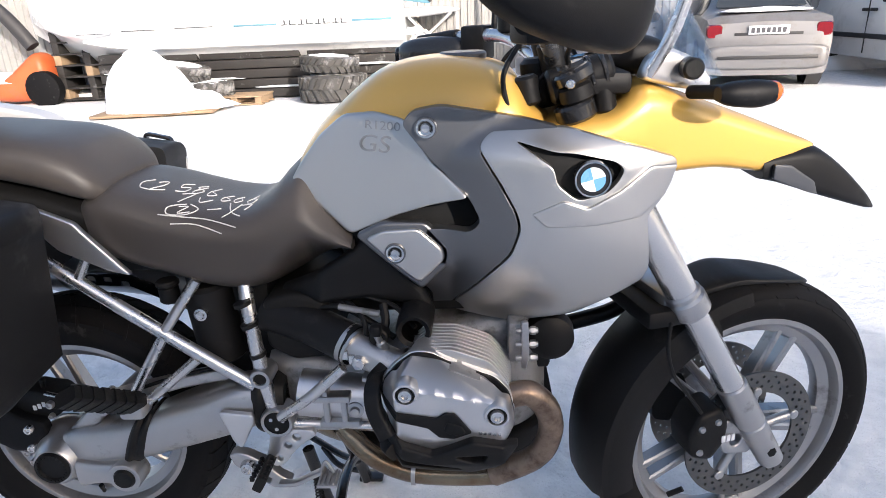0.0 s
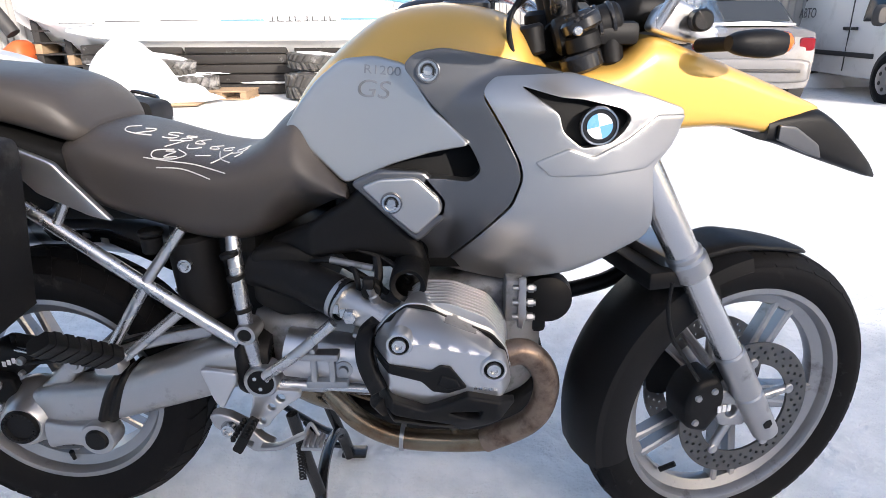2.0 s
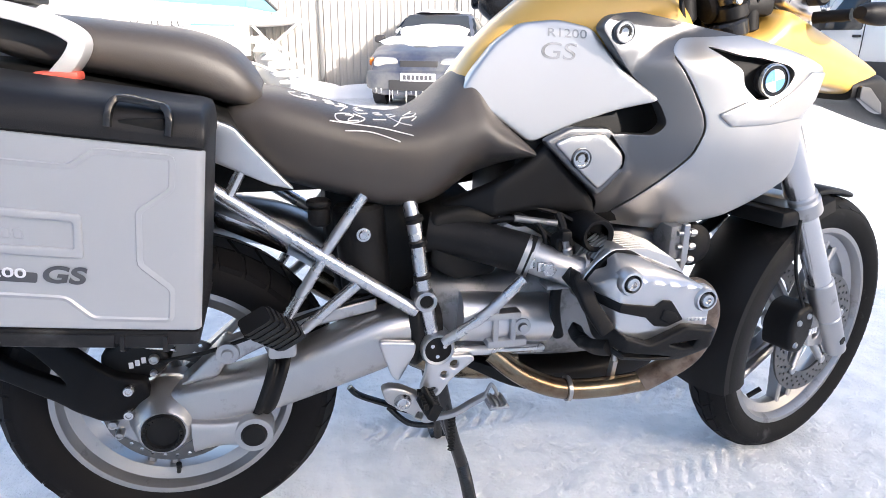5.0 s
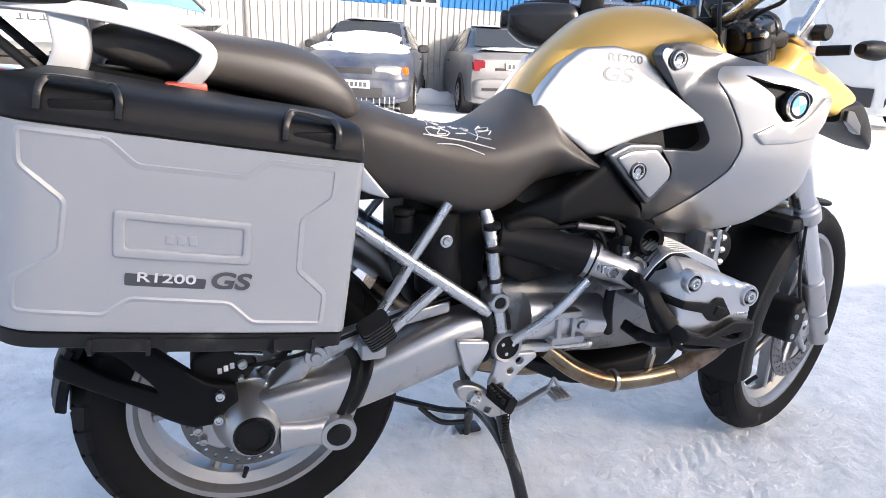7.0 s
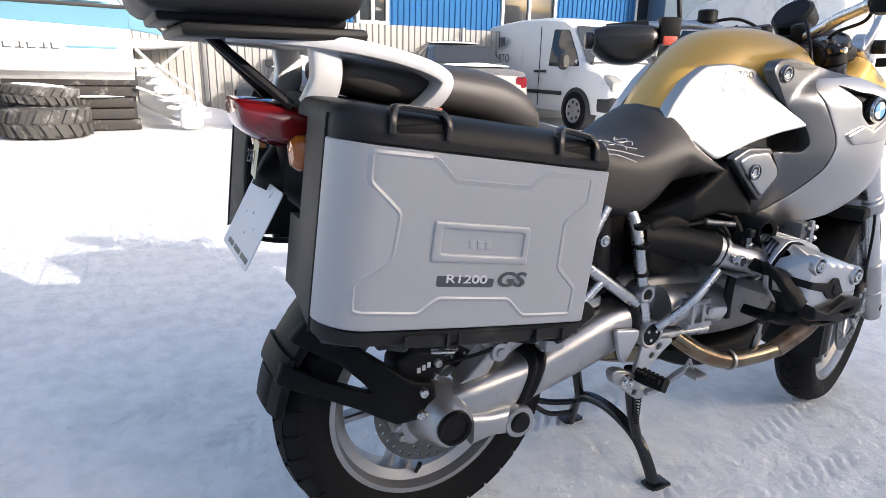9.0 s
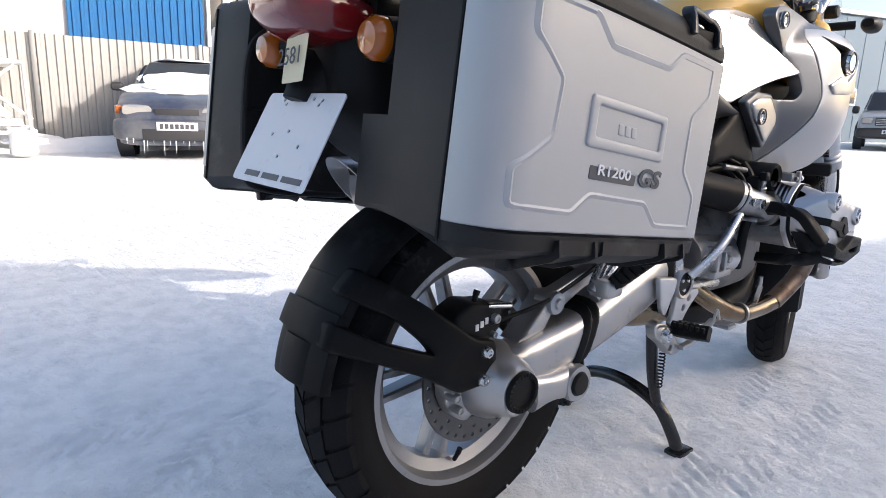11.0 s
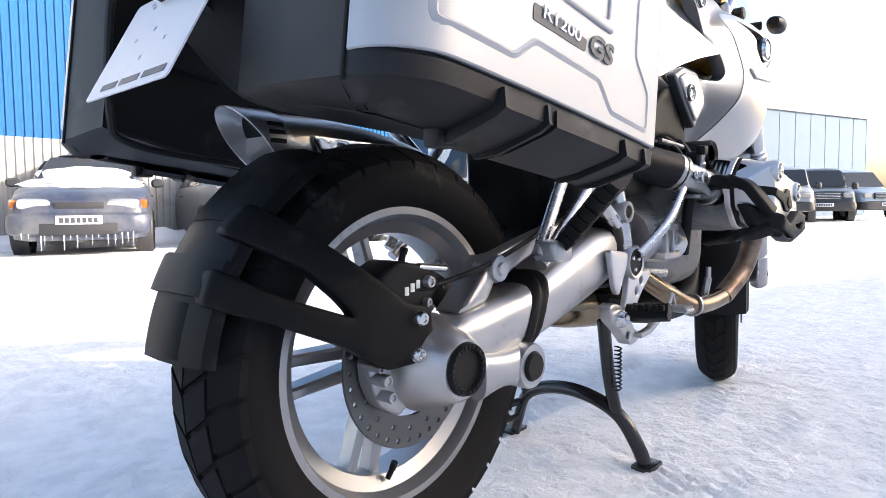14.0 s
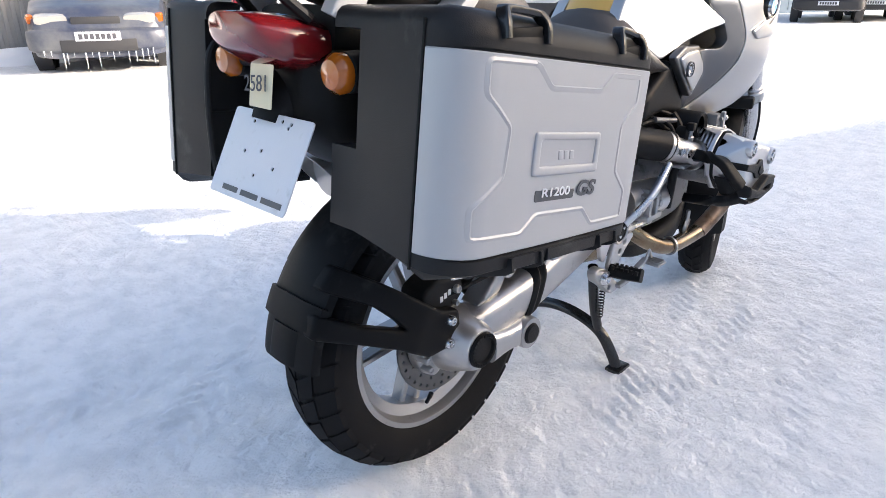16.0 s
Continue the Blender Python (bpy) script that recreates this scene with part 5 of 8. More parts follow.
for k in range(4):
    wedge = [(0, 0)] + [(0.0198 * math.cos(radians(90 * k + 15 + 90 * j / 8)), 0.0198 * math.sin(radians(90 * k + 15 + 90 * j / 8))) for j in range(9)]
    part("roundel_quarter", panel(wedge, 0.002, thick=0.003, edge=0, step=0.02, place=lambda u, v, o: (EMB[0] + u, -eo - o, EMB[1] + v)), EMBLEM_BLUE if k % 2 else EMBLEM_WHITE, emb)

# nose
nose = loft([(1.03, 0.88, 1.018, 0.165), (1.10, 0.90, 1.026, 0.172), (1.15, 0.905, 1.035, 0.17), (1.20, 0.908, 1.072, 0.162), (1.225, 0.91, 1.076, 0.156), (1.26, 0.914, 1.064, 0.148), (1.34, 0.918, 1.034, 0.128), (1.40, 0.911, 1.011, 0.114), (1.44, 0.905, 0.995, 0.104), (1.49, 0.915, 0.974, 0.090), (1.53, 0.935, 0.957, 0.068), (1.542, 0.940, 0.951, 0.055)], power=5.0, n=48)
part("front_fairing", nose, YELLOW, bike, "glossy yellow front fairing beak")
tip = loft([(1.436, 0.893, 0.936, 0.106), (1.47, 0.884, 0.944, 0.103), (1.52, 0.866, 0.950, 0.093), (1.55, 0.855, 0.943, 0.085), (1.60, 0.838, 0.907, 0.070), (1.66, 0.818, 0.852, 0.045), (1.692, 0.810, 0.818, 0.02)], power=5.0, n=40)
part("beak_tip", tip, BLACK, bike, "matt black beak tip")
# lighter facet of the black tip: light falling on it put into the colour
both("beak_lit_facet", lambda: panel(rounded([(1.452, 0.926), (1.484, 0.922), (1.535, 0.888), (1.545, 0.862), (1.52, 0.870), (1.452, 0.899)], 0.004), lambda u, v: 0.117 - 0.24 * (u - 1.44), thick=0.02, edge=0.002, step=0.008), GRAPHITE)

# fork and front mudguard
FN = Vector((-math.sin(radians(STEER)), math.cos(radians(STEER)), 0))
for s in (0, 1):
    off = FN * (0.235 * s)
    lo, hi = Vector((1.496, -0.136, 0.342)) + off, Vector((1.194, -0.190, 0.877)) + off
    at_ = lambda u: lo.lerp(hi, u)
    leg = part("fork_leg", add_rod(bmesh.new(), at_(0.60), at_(1.0), 0.0295, n=28), FORK_SILVER, bike, "silver fork tube")
    part("fork_stanchion", add_rod(bmesh.new(), at_(0.2), at_(0.62), 0.0262, n=28), FORK_SILVER, leg)
    sl = bmesh.new()
    add_rod(sl, at_(-0.075), at_(0.12), 0.026, n=28, r1=0.029, bevel=0.006)
    add_rod(sl, at_(0.115), at_(0.295), 0.029, n=28, r1=0.0305, bevel=0.003)
    part("fork_slider", sl, CAST, leg, "cast fork slider")
    part("fork_clamp", add_rod(bmesh.new(), at_(0.605), at_(0.675), 0.0375, n=28, bevel=0.006), CAST, leg)
    part("clamp_ring", add_rod(bmesh.new(), at_(0.67), at_(0.695), 0.034, n=28, bevel=0.004), CAST, leg)
    sg = -1 if s == 0 else 1
    fc = at_(0.0) - FN * (sg * 0.01)
    part("axle_hole", add_rod(bmesh.new(), fc + FN * (sg * 0.0375), fc + FN * (sg * 0.02), 0.0105, n=6), DARK, leg)
    cb = panel(rounded([(-0.165, 0.005), (-0.175, 0.06), (-0.155, 0.105), (-0.105, 0.115), (-0.085, 0.075), (-0.09, 0.03), (-0.12, -0.01)], 0.014), 0.108, thick=0.07, edge=0.012, side=sg, step=0.012)
    c = part("brake_caliper", cb, BLACK, bike, "black four-piston front brake caliper")
    c.matrix_world = FRONT
    for k in range(3):
        part("caliper_mark", add_box(bmesh.new(), -0.103 + k * 0.011, -0.095 + k * 0.011, sg * 0.1095 - 0.001, sg * 0.1095 + 0.001, 0.035, 0.05, 0), EMBLEM_WHITE, c)
    for bx, bz in ((-0.15, 0.02), (-0.115, 0.085), (-0.15, 0.075)):
        part("caliper_bolt", lathe([(0, 0.112 * sg), (0.006, 0.112 * sg), (0.008, 0.107 * sg)], centre=(bx, 0, bz), n=12), STEEL, c)
    cl = part("caliper_bracket", panel(rounded([(-0.11, 0.05), (-0.09, 0.085), (-0.05, 0.05), (-0.02, 0.02), (-0.03, -0.01), (-0.09, 0.0)], 0.01), 0.106, thick=0.02, edge=0.004, side=sg, holes=[circle2(-0.065, 0.03, 0.014)]), CAST, bike)
    cl.matrix_world = FRONT
bridge = Vector((1.305, -0.165, 0.683))
part("fork_bridge", add_box(bmesh.new(), -0.05, 0.03, 0.0, 0.235, -0.02, 0.02, 0.01, m=Matrix.Translation(bridge) @ Matrix.Rotation(radians(STEER), 4, "Z")), CAST, bike, "cast fork bridge")
part("fork_bracket", add_box(bmesh.new(), -0.09, -0.01, -0.02, 0.25, -0.035, 0.0, 0.008, m=Matrix.Translation(bridge) @ Matrix.Rotation(radians(STEER), 4, "Z")), BLACK, bike)
part("telelever_arm", add_tube(bmesh.new(), [(1.27, 0.03, 0.62), (1.2, 0.03, 0.57), (1.05, 0.03, 0.53)], 0.018, n=12), BLACK, bike, "black front suspension arm")
part("brake_hose", tube([(1.262, -0.215, 0.668), (1.258, -0.222, 0.62), (1.275, -0.215, 0.56), (1.315, -0.195, 0.50), (1.345, -0.185, 0.455)], 0.0038, n=8), BLACK, bike)
fg = bmesh.new()
fp = [(0.322, -0.082), (0.348, -0.078), (0.361, -0.05), (0.366, 0), (0.361, 0.05), (0.348, 0.078), (0.322, 0.082), (0.319, 0.078), (0.344, 0.074), (0.361, 0), (0.344, -0.074), (0.319, -0.078)]
add_lathe(fg, fp, n=44, arc=(98, 192), closed_profile=True)
add_lathe(fg, [(0.282, -0.080), (0.30, -0.085), (0.325, -0.084), (0.335, -0.080), (0.30, -0.081)], n=28, arc=(112, 192), closed_profile=True)
add_lathe(fg, [(0.282, 0.080), (0.30, 0.085), (0.325, 0.084), (0.335, 0.080), (0.30, 0.081)], n=28, arc=(112, 192), closed_profile=True)
f = part("front_mudguard", fg, BLACK, bike, "matt black front mudguard")
f.matrix_world = FRONT
fb = part("mudguard_beak", loft([(-0.16, 0.330, 0.352, 0.05), (-0.07, 0.348, 0.372, 0.062), (0.0, 0.345, 0.362, 0.062), (0.05, 0.336, 0.352, 0.056), (0.10, 0.324, 0.338, 0.042), (0.128, 0.316, 0.324, 0.022)], power=3), BLACK, bike)
fb.matrix_world = FRONT

# bars, controls, screen
part("upper_yoke", add_box(bmesh.new(), 1.06, 1.19, -0.13, 0.17, 1.06, 1.10, 0.012), BLACK, bike, "black fork yoke")
for s in (-0.10, 0.12):
    part("yoke_nut", add_rod(bmesh.new(), (1.105, s, 1.05), (1.085, s, 1.115), 0.03, n=24, bevel=0.006), BLACK_GLOSS, bike)
    part("bar_clamp", add_rod(bmesh.new(), (1.07, s * 0.5, 1.09), (1.055, s * 0.5, 1.15), 0.024, n=16, bevel=0.006), BLACK, bike)
part("ignition_block", add_rod(bmesh.new(), (1.05, -0.01, 1.03), (1.04, -0.01, 1.12), 0.035, n=20, bevel=0.008), BLACK, bike)
for k, (px, py, pz, rr, hh) in enumerate(((1.02, -0.09, 1.045, 0.022, 0.05), (1.10, -0.125, 1.02, 0.036, 0.03), (1.10, -0.125, 1.052, 0.03, 0.03), (1.095, -0.125, 1.085, 0.036, 0.022), (1.15, -0.11, 1.03, 0.02, 0.06), (1.13, 0.0, 1.03, 0.03, 0.09), (1.10, 0.13, 1.02, 0.036, 0.09))):
    part("fork_collar", add_rod(bmesh.new(), (px, py, pz), (px - 0.01, py, pz + hh), rr, n=22, bevel=0.005), BLACK_GLOSS if k % 2 else BLACK, bike)
part("cable_clip", add_rod(bmesh.new(), (1.08, -0.15, 1.085), (1.08, -0.165, 1.085), 0.008, n=12, bevel=0.002), CHROME_CAP, bike)
for k in range(3):
    y0 = -0.06 + 0.05 * k
    part("wiring", tube([(1.03 + 0.012 * k, y0, 1.03), (1.02 + 0.01 * k, y0 - 0.02, 1.06), (1.04 + 0.012 * k, y0 - 0.02, 1.09), (1.07, y0 + 0.02, 1.11)], 0.0035 + 0.001 * (k % 2), n=8), BLACK, bike)
part("handlebar_end", tube([(0.985, -0.44, 1.19), (1.0, -0.34, 1.192), (1.02, -0.24, 1.183)], 0.0142, n=14), BLACK, bike)
part("handlebar", tube([(1.02, -0.24, 1.183), (1.04, -0.16, 1.158), (1.055, -0.10, 1.132), (1.062, -0.02, 1.108), (1.058, 0.04, 1.104), (1.048, 0.10, 1.110), (0.99, 0.2, 1.150), (0.90, 0.30, 1.150), (0.80, 0.375, 1.138)], 0.0145, n=14), TUBE_SILVER, bike, "silver handlebar")
part("yoke_cover", rod((1.05, -0.10, 1.072), (1.16, -0.10, 1.104), 0.031, n=28, bevel=0.006), BLACK, bike, "black fork yoke cover")
for k in range(2):
    part("yoke_band", rod((1.118 + 0.022 * k, -0.10, 1.0918 + 0.0064 * k), (1.126 + 0.022 * k, -0.10, 1.0941 + 0.0064 * k), 0.034, n=28, bevel=0.002), BLACK_GLOSS, bike)
part("switch_block", add_box(bmesh.new(), -0.03, 0.03, -0.035, 0.035, -0.03, 0.025, 0.008, m=Matrix.Translation((1.012, -0.285, 1.188)) @ Matrix.Rotation(0.3, 4, "Z")), BLACK, bike, "black switch block")
grip_l = part("handlebar_grip", tube([(0.885, 0.311, 1.149), (0.79, 0.38, 1.136)], 0.019, n=14, smooth=False), BLACK, bike, "black rubber grip")
hg = loft([(-0.118, -0.02, 0.022, 0.018), (-0.112, -0.024, 0.026, 0.024), (-0.098, -0.024, 0.026, 0.024), (-0.092, -0.035, 0.036, 0.034), (-0.05, -0.062, 0.046, 0.046), (0.02, -0.066, 0.05, 0.05), (0.07, -0.045, 0.048, 0.045), (0.095, -0.02, 0.035, 0.03)], power=2.8, n=28)
h = part("hand_guard", hg, BLACK_GLOSS, bike, "black plastic hand guard")
h.matrix_world = Matrix.Translation((0.835, 0.345, 1.105)) @ Matrix.Rotation(math.atan2(-0.10, 0.17), 4, "Z")
part("switch_block", add_box(bmesh.new(), -0.03, 0.03, -0.03, 0.03, -0.035, 0.04, 0.008, m=Matrix.Translation((0.93, 0.275, 1.135)) @ Matrix.Rotation(-0.5, 4, "Z")), BLACK, bike, "black switch block")
part("switch_button", add_box(bmesh.new(), -0.022, 0.018, -0.040, -0.028, -0.024, 0.002, 0.004, m=Matrix.Translation((0.925, 0.270, 1.120)) @ Matrix.Rotation(-0.5, 4, "Z")), RED_PAINT, bike)
part("mirror_stem", tube([(0.965, 0.26, 1.15), (0.97, 0.28, 1.2), (0.97, 0.30, 1.32)], 0.007, n=10), BLACK, bike)
part("fluid_reservoir", add_rod(bmesh.new(), (1.0, 0.2, 1.160), (1.0, 0.2, 1.195), 0.027, n=20, bevel=0.004), BLACK, bike, "black clutch fluid reservoir")
part("brake_lever", tube([(0.99, 0.2, 1.16), (0.97, 0.3, 1.145), (0.88, 0.38, 1.13)], 0.006, n=8), STEEL, bike)
hr = loft([(-0.125, 0.02, 0.09, 0.02), (-0.10, -0.012, 0.10, 0.045), (-0.04, -0.045, 0.11, 0.06), (0.05, -0.068, 0.11, 0.058), (0.09, -0.060, 0.10, 0.045), (0.11, -0.02, 0.08, 0.02)], power=3.2, n=32)
h = part("hand_guard", hr, BLACK, bike, "black plastic hand guard")
h.matrix_world = Matrix.Translation((1.03, -0.455, 1.222)) @ Matrix.Rotation(0.42, 4, "Z") @ Matrix.Rotation(0.06, 4, "Y")
part("mirror_stem", tube([(1.06, -0.29, 1.2), (1.07, -0.31, 1.27), (1.06, -0.34, 1.36)], 0.007, n=10), BLACK, bike)
part("handlebar_grip", tube([(1.045, -0.31, 1.20), (0.985, -0.445, 1.205)], 0.017, n=14, smooth=False), BLACK, bike, "black rubber grip")
part("fluid_reservoir", add_rod(bmesh.new(), (1.04, -0.235, 1.19), (1.04, -0.235, 1.225), 0.027, n=20, bevel=0.004), material("reservoir_grey", (0.45, 0.45, 0.45), 0.35), bike, "grey brake fluid reservoir")
for k, pts in enumerate((((1.03, -0.24, 1.18), (1.07, -0.2, 1.15), (1.08, -0.12, 1.12), (1.12, -0.06, 1.05)), ((0.98, 0.22, 1.15), (1.05, 0.14, 1.17), (1.12, 0.08, 1.12), (1.13, 0.03, 1.04)), ((1.0, -0.1, 1.15), (0.97, -0.14, 1.10), (0.98, -0.15, 1.04)), ((1.03, 0.12, 1.15), (0.98, 0.15, 1.1), (0.99, 0.14, 1.05)))):
    part("control_cable", tube(pts, 0.0045, n=8), BLACK, bike)
part("speedometer", add_rod(bmesh.new(), (1.19, 0.05, 1.15), (1.15, 0.05, 1.19), 0.055, n=28, bevel=0.008), BLACK, bike, "round black instrument dial")
part("instrument_housing", loft([(1.15, 1.09, 1.12, 0.05), (1.20, 1.08, 1.15, 0.07), (1.26, 1.08, 1.145, 0.06), (1.30, 1.07, 1.11, 0.04)], power=3, y=0.03), BLACK, bike)
both("headlight_shell", lambda: panel(rounded([(1.20, 1.085), (1.215, 1.12), (1.25, 1.135), (1.30, 1.115), (1.335, 1.075), (1.33, 1.055), (1.26, 1.068)], 0.012), lambda u, v: 0.12 - 0.3 * (u - 1.25), thick=0.04, edge=0.012), COVER_SILVER, label="silver headlight surround")
both("screen_knob", lambda: rod((1.285, -0.10, 1.10), (1.285, -0.145, 1.10), 0.018, n=16, bevel=0.004), BLACK)
both("screen_stay", lambda: tube([(1.215, -0.12, 1.09), (1.25, -0.13, 1.16), (1.28, -0.13, 1.26)], 0.011, n=10), TUBE_SILVER)
scr = bmesh.new()
rows = []
for i in range(9):
    u = i / 8
    rows.append([(1.375 - 0.17 * u - 0.09 * abs(j / 6 - 1) ** 2, 0.16 * (1 - 0.15 * u) * (j / 6 - 1), 1.08 + 0.30 * u) for j in range(13)])
add_rings(scr, rows, closed=False, cap=False)
screen = part("windscreen", scr, SCREEN, bike, "clear plastic windscreen")
screen.modifiers.new("sheet", "SOLIDIFY").thickness = 0.003
for y, s in ((-0.155, -1), (0.155, 1)):
    st = part("indicator_stalk", tube([(1.29, s * 0.12, 1.06), (1.32, s * 0.18, 1.065)], 0.012, n=10, smooth=False), BLACK, bike)
    ind = loft([(-0.045, -0.010, 0.012, 0.014), (-0.025, -0.018, 0.019, 0.022), (0.015, -0.022, 0.021, 0.024), (0.042, -0.017, 0.017, 0.018)], power=2.3, n=24)
    ib = part("front_indicator", ind, BLACK, bike, "black front indicator with an amber lens")
    ib.matrix_world = Matrix.Translation((1.345, s * 0.213, 1.066)) @ Matrix.Rotation(s * -0.1, 4, "Z")
    part("indicator_lens", moved(lathe([(0.0, 0.058), (0.010, 0.055), (0.0165, 0.047), (0.0175, 0.038)], axis=(1, 0, 0), n=20), Matrix.Translation((0, 0, 0.001))), ORANGE_LENS, ib)

# luggage rack, grab rail and top case
def rack_side():
    bm = bmesh.new()
    add_bar(bm, [(-0.37, -0.10, 1.066), (-0.25, -0.125, 1.060), (-0.15, -0.145, 1.046), (-0.08, -0.160, 1.028), (-0.045, -0.168, 1.012), (-0.035, -0.169, 0.998), (-0.047, -0.166, 0.975), (-0.078, -0.155, 0.945)], 0.052, 0.024, round_=0.22)
    add_bar(bm, [(-0.225, -0.125, 1.055), (-0.222, -0.12, 1.0), (-0.24, -0.11, 0.955)], 0.035, 0.05)
    return bm


both("grab_rail", rack_side, RAIL_SILVER, label="silver cast grab rail")
both("rail_latch", lambda: add_box(bmesh.new(), -0.10, -0.04, -0.19, -0.15, 0.945, 0.958, 0.004), RED_PAINT, label="red pannier latch")
part("rack_plate", box(-0.44, -0.16, -0.16, 0.16, 1.058, 1.078, 0.008), BLACK, bike, "black top case carrier plate")
part("top_case", add_box(bmesh.new(), -0.50, -0.17, -0.19, 0.19, 1.09, 1.36, 0.035, 4), CASE_BLACK, bike, "black plastic top case")
part("top_case_foot", box(-0.47, -0.19, -0.14, 0.14, 1.078, 1.10, 0.006), BLACK, bike)
part("tail_stay", add_tube(tube([(-0.40, -0.035, 1.075), (-0.27, -0.085, 0.955)], 0.0085, n=8, smooth=False), [(-0.385, 0.04, 1.075), (-0.27, 0.06, 0.955)], 0.0085, n=8, smooth=False), BLACK, bike, "black rack stay")

# tail light, indicators and number plate
tl = loft([(-0.355, 0.935, 0.968, 0.050), (-0.345, 0.914, 0.968, 0.072), (-0.31, 0.890, 0.966, 0.09), (-0.27, 0.880, 0.962, 0.095), (-0.24, 0.888, 0.955, 0.09)], power=2.7, n=28)
part("tail_light", tl, RED, bike, "red tail light lens")
part("tail_housing", loft([(-0.28, 0.80, 0.90, 0.06), (-0.24, 0.76, 0.93, 0.10), (-0.15, 0.70, 0.95, 0.11), (0.0, 0.72, 0.95, 0.10)], power=4), DARK, bike, "black tail underside")
for s in (-1, 1):
    part("rear_indicator_stalk", rod((-0.25, s * 0.08, 0.89), (-0.265, s * 0.125, 0.888), 0.012, n=12), BLACK, bike)
    ri = part("rear_indicator", add_rod(bmesh.new(), (-0.235, s * 0.15, 0.886), (-0.272, s * 0.15, 0.886), 0.03, n=24, r1=0.029, bevel=0.006), BLACK, bike, "amber rear indicator")
    part("indicator_lens", lathe([(0.029, -0.0), (0.0285, 0.012), (0.02, 0.022), (0.0, 0.025)], centre=(-0.27, s * 0.15, 0.886), axis=(-1, 0, 0), n=24), ORANGE_LENS, ri)
PL = Matrix.Translation((-0.333, -0.008, 0.752)) @ Matrix.Rotation(radians(28.5), 4, "Y")


def plate_place(u, v, o):
    return PL @ Vector((-o, -u, v))


ph = [circle2(px, pz, 0.0035, 8) for px, pz in ((-0.045, 0.055), (-0.055, 0.062), (-0.02, 0.064), (0.03, 0.064), (0.05, 0.055), (0.055, 0.062), (-0.045, 0.005), (0.0, 0.012), (0.045, -0.01), (0.0, -0.028))]
np_ = part("number_plate", panel(rounded([(-0.11, -0.073), (0.11, -0.073), (0.11, 0.073), (-0.11, 0.073)], 0.008), 0.001, thick=0.002, edge=0, holes=ph, step=0.02, place=plate_place), PLATE_WHITE, bike, "white blank number plate with holes and grey lettering bars")
for u0, u1 in ((-0.085, -0.04), (-0.03, 0.02), (0.03, 0.085)):
    part("lettering_bar", panel([(u0 + 0.012, -0.064), (u1 + 0.012, -0.064), (u1 + 0.012, -0.055), (u0 + 0.012, -0.055)], 0.0016, thick=0.0005, edge=0, step=0.05, place=plate_place), GREY_INK, np_)
part("plate_carrier", tube([(-0.295, -0.005, 0.80), (-0.27, -0.005, 0.85), (-0.22, 0, 0.88)], 0.02, n=10, flat=2.0), BLACK, bike)
pp = Matrix.Translation((-0.322, -0.018, 0.862)) @ Matrix.Rotation(radians(10), 4, "Y") @ Matrix.Rotation(radians(-4), 4, "X")
tag = part("paper_tag", panel(rounded([(-0.04, -0.03), (0.035, -0.034), (0.04, 0.03), (-0.036, 0.034)], 0.003), lambda u, v: 0.004 * math.sin(u * 40), thick=0.0006, edge=0, step=0.01, place=lambda u, v, o: pp @ Vector((-o, -u, v))), PAPER, bike, "yellowed paper tag with a written number")
tm = text_mesh("2581", 0.034, 0.0003)
part("tag_writing", moved(tm, pp @ Matrix.Translation((-0.006, 0.038, -0.008)) @ Matrix(((0, 0, -1, 0), (-1, 0, 0, 0), (0, 1, 0, 0), (0, 0, 0, 1)))), INK, tag)


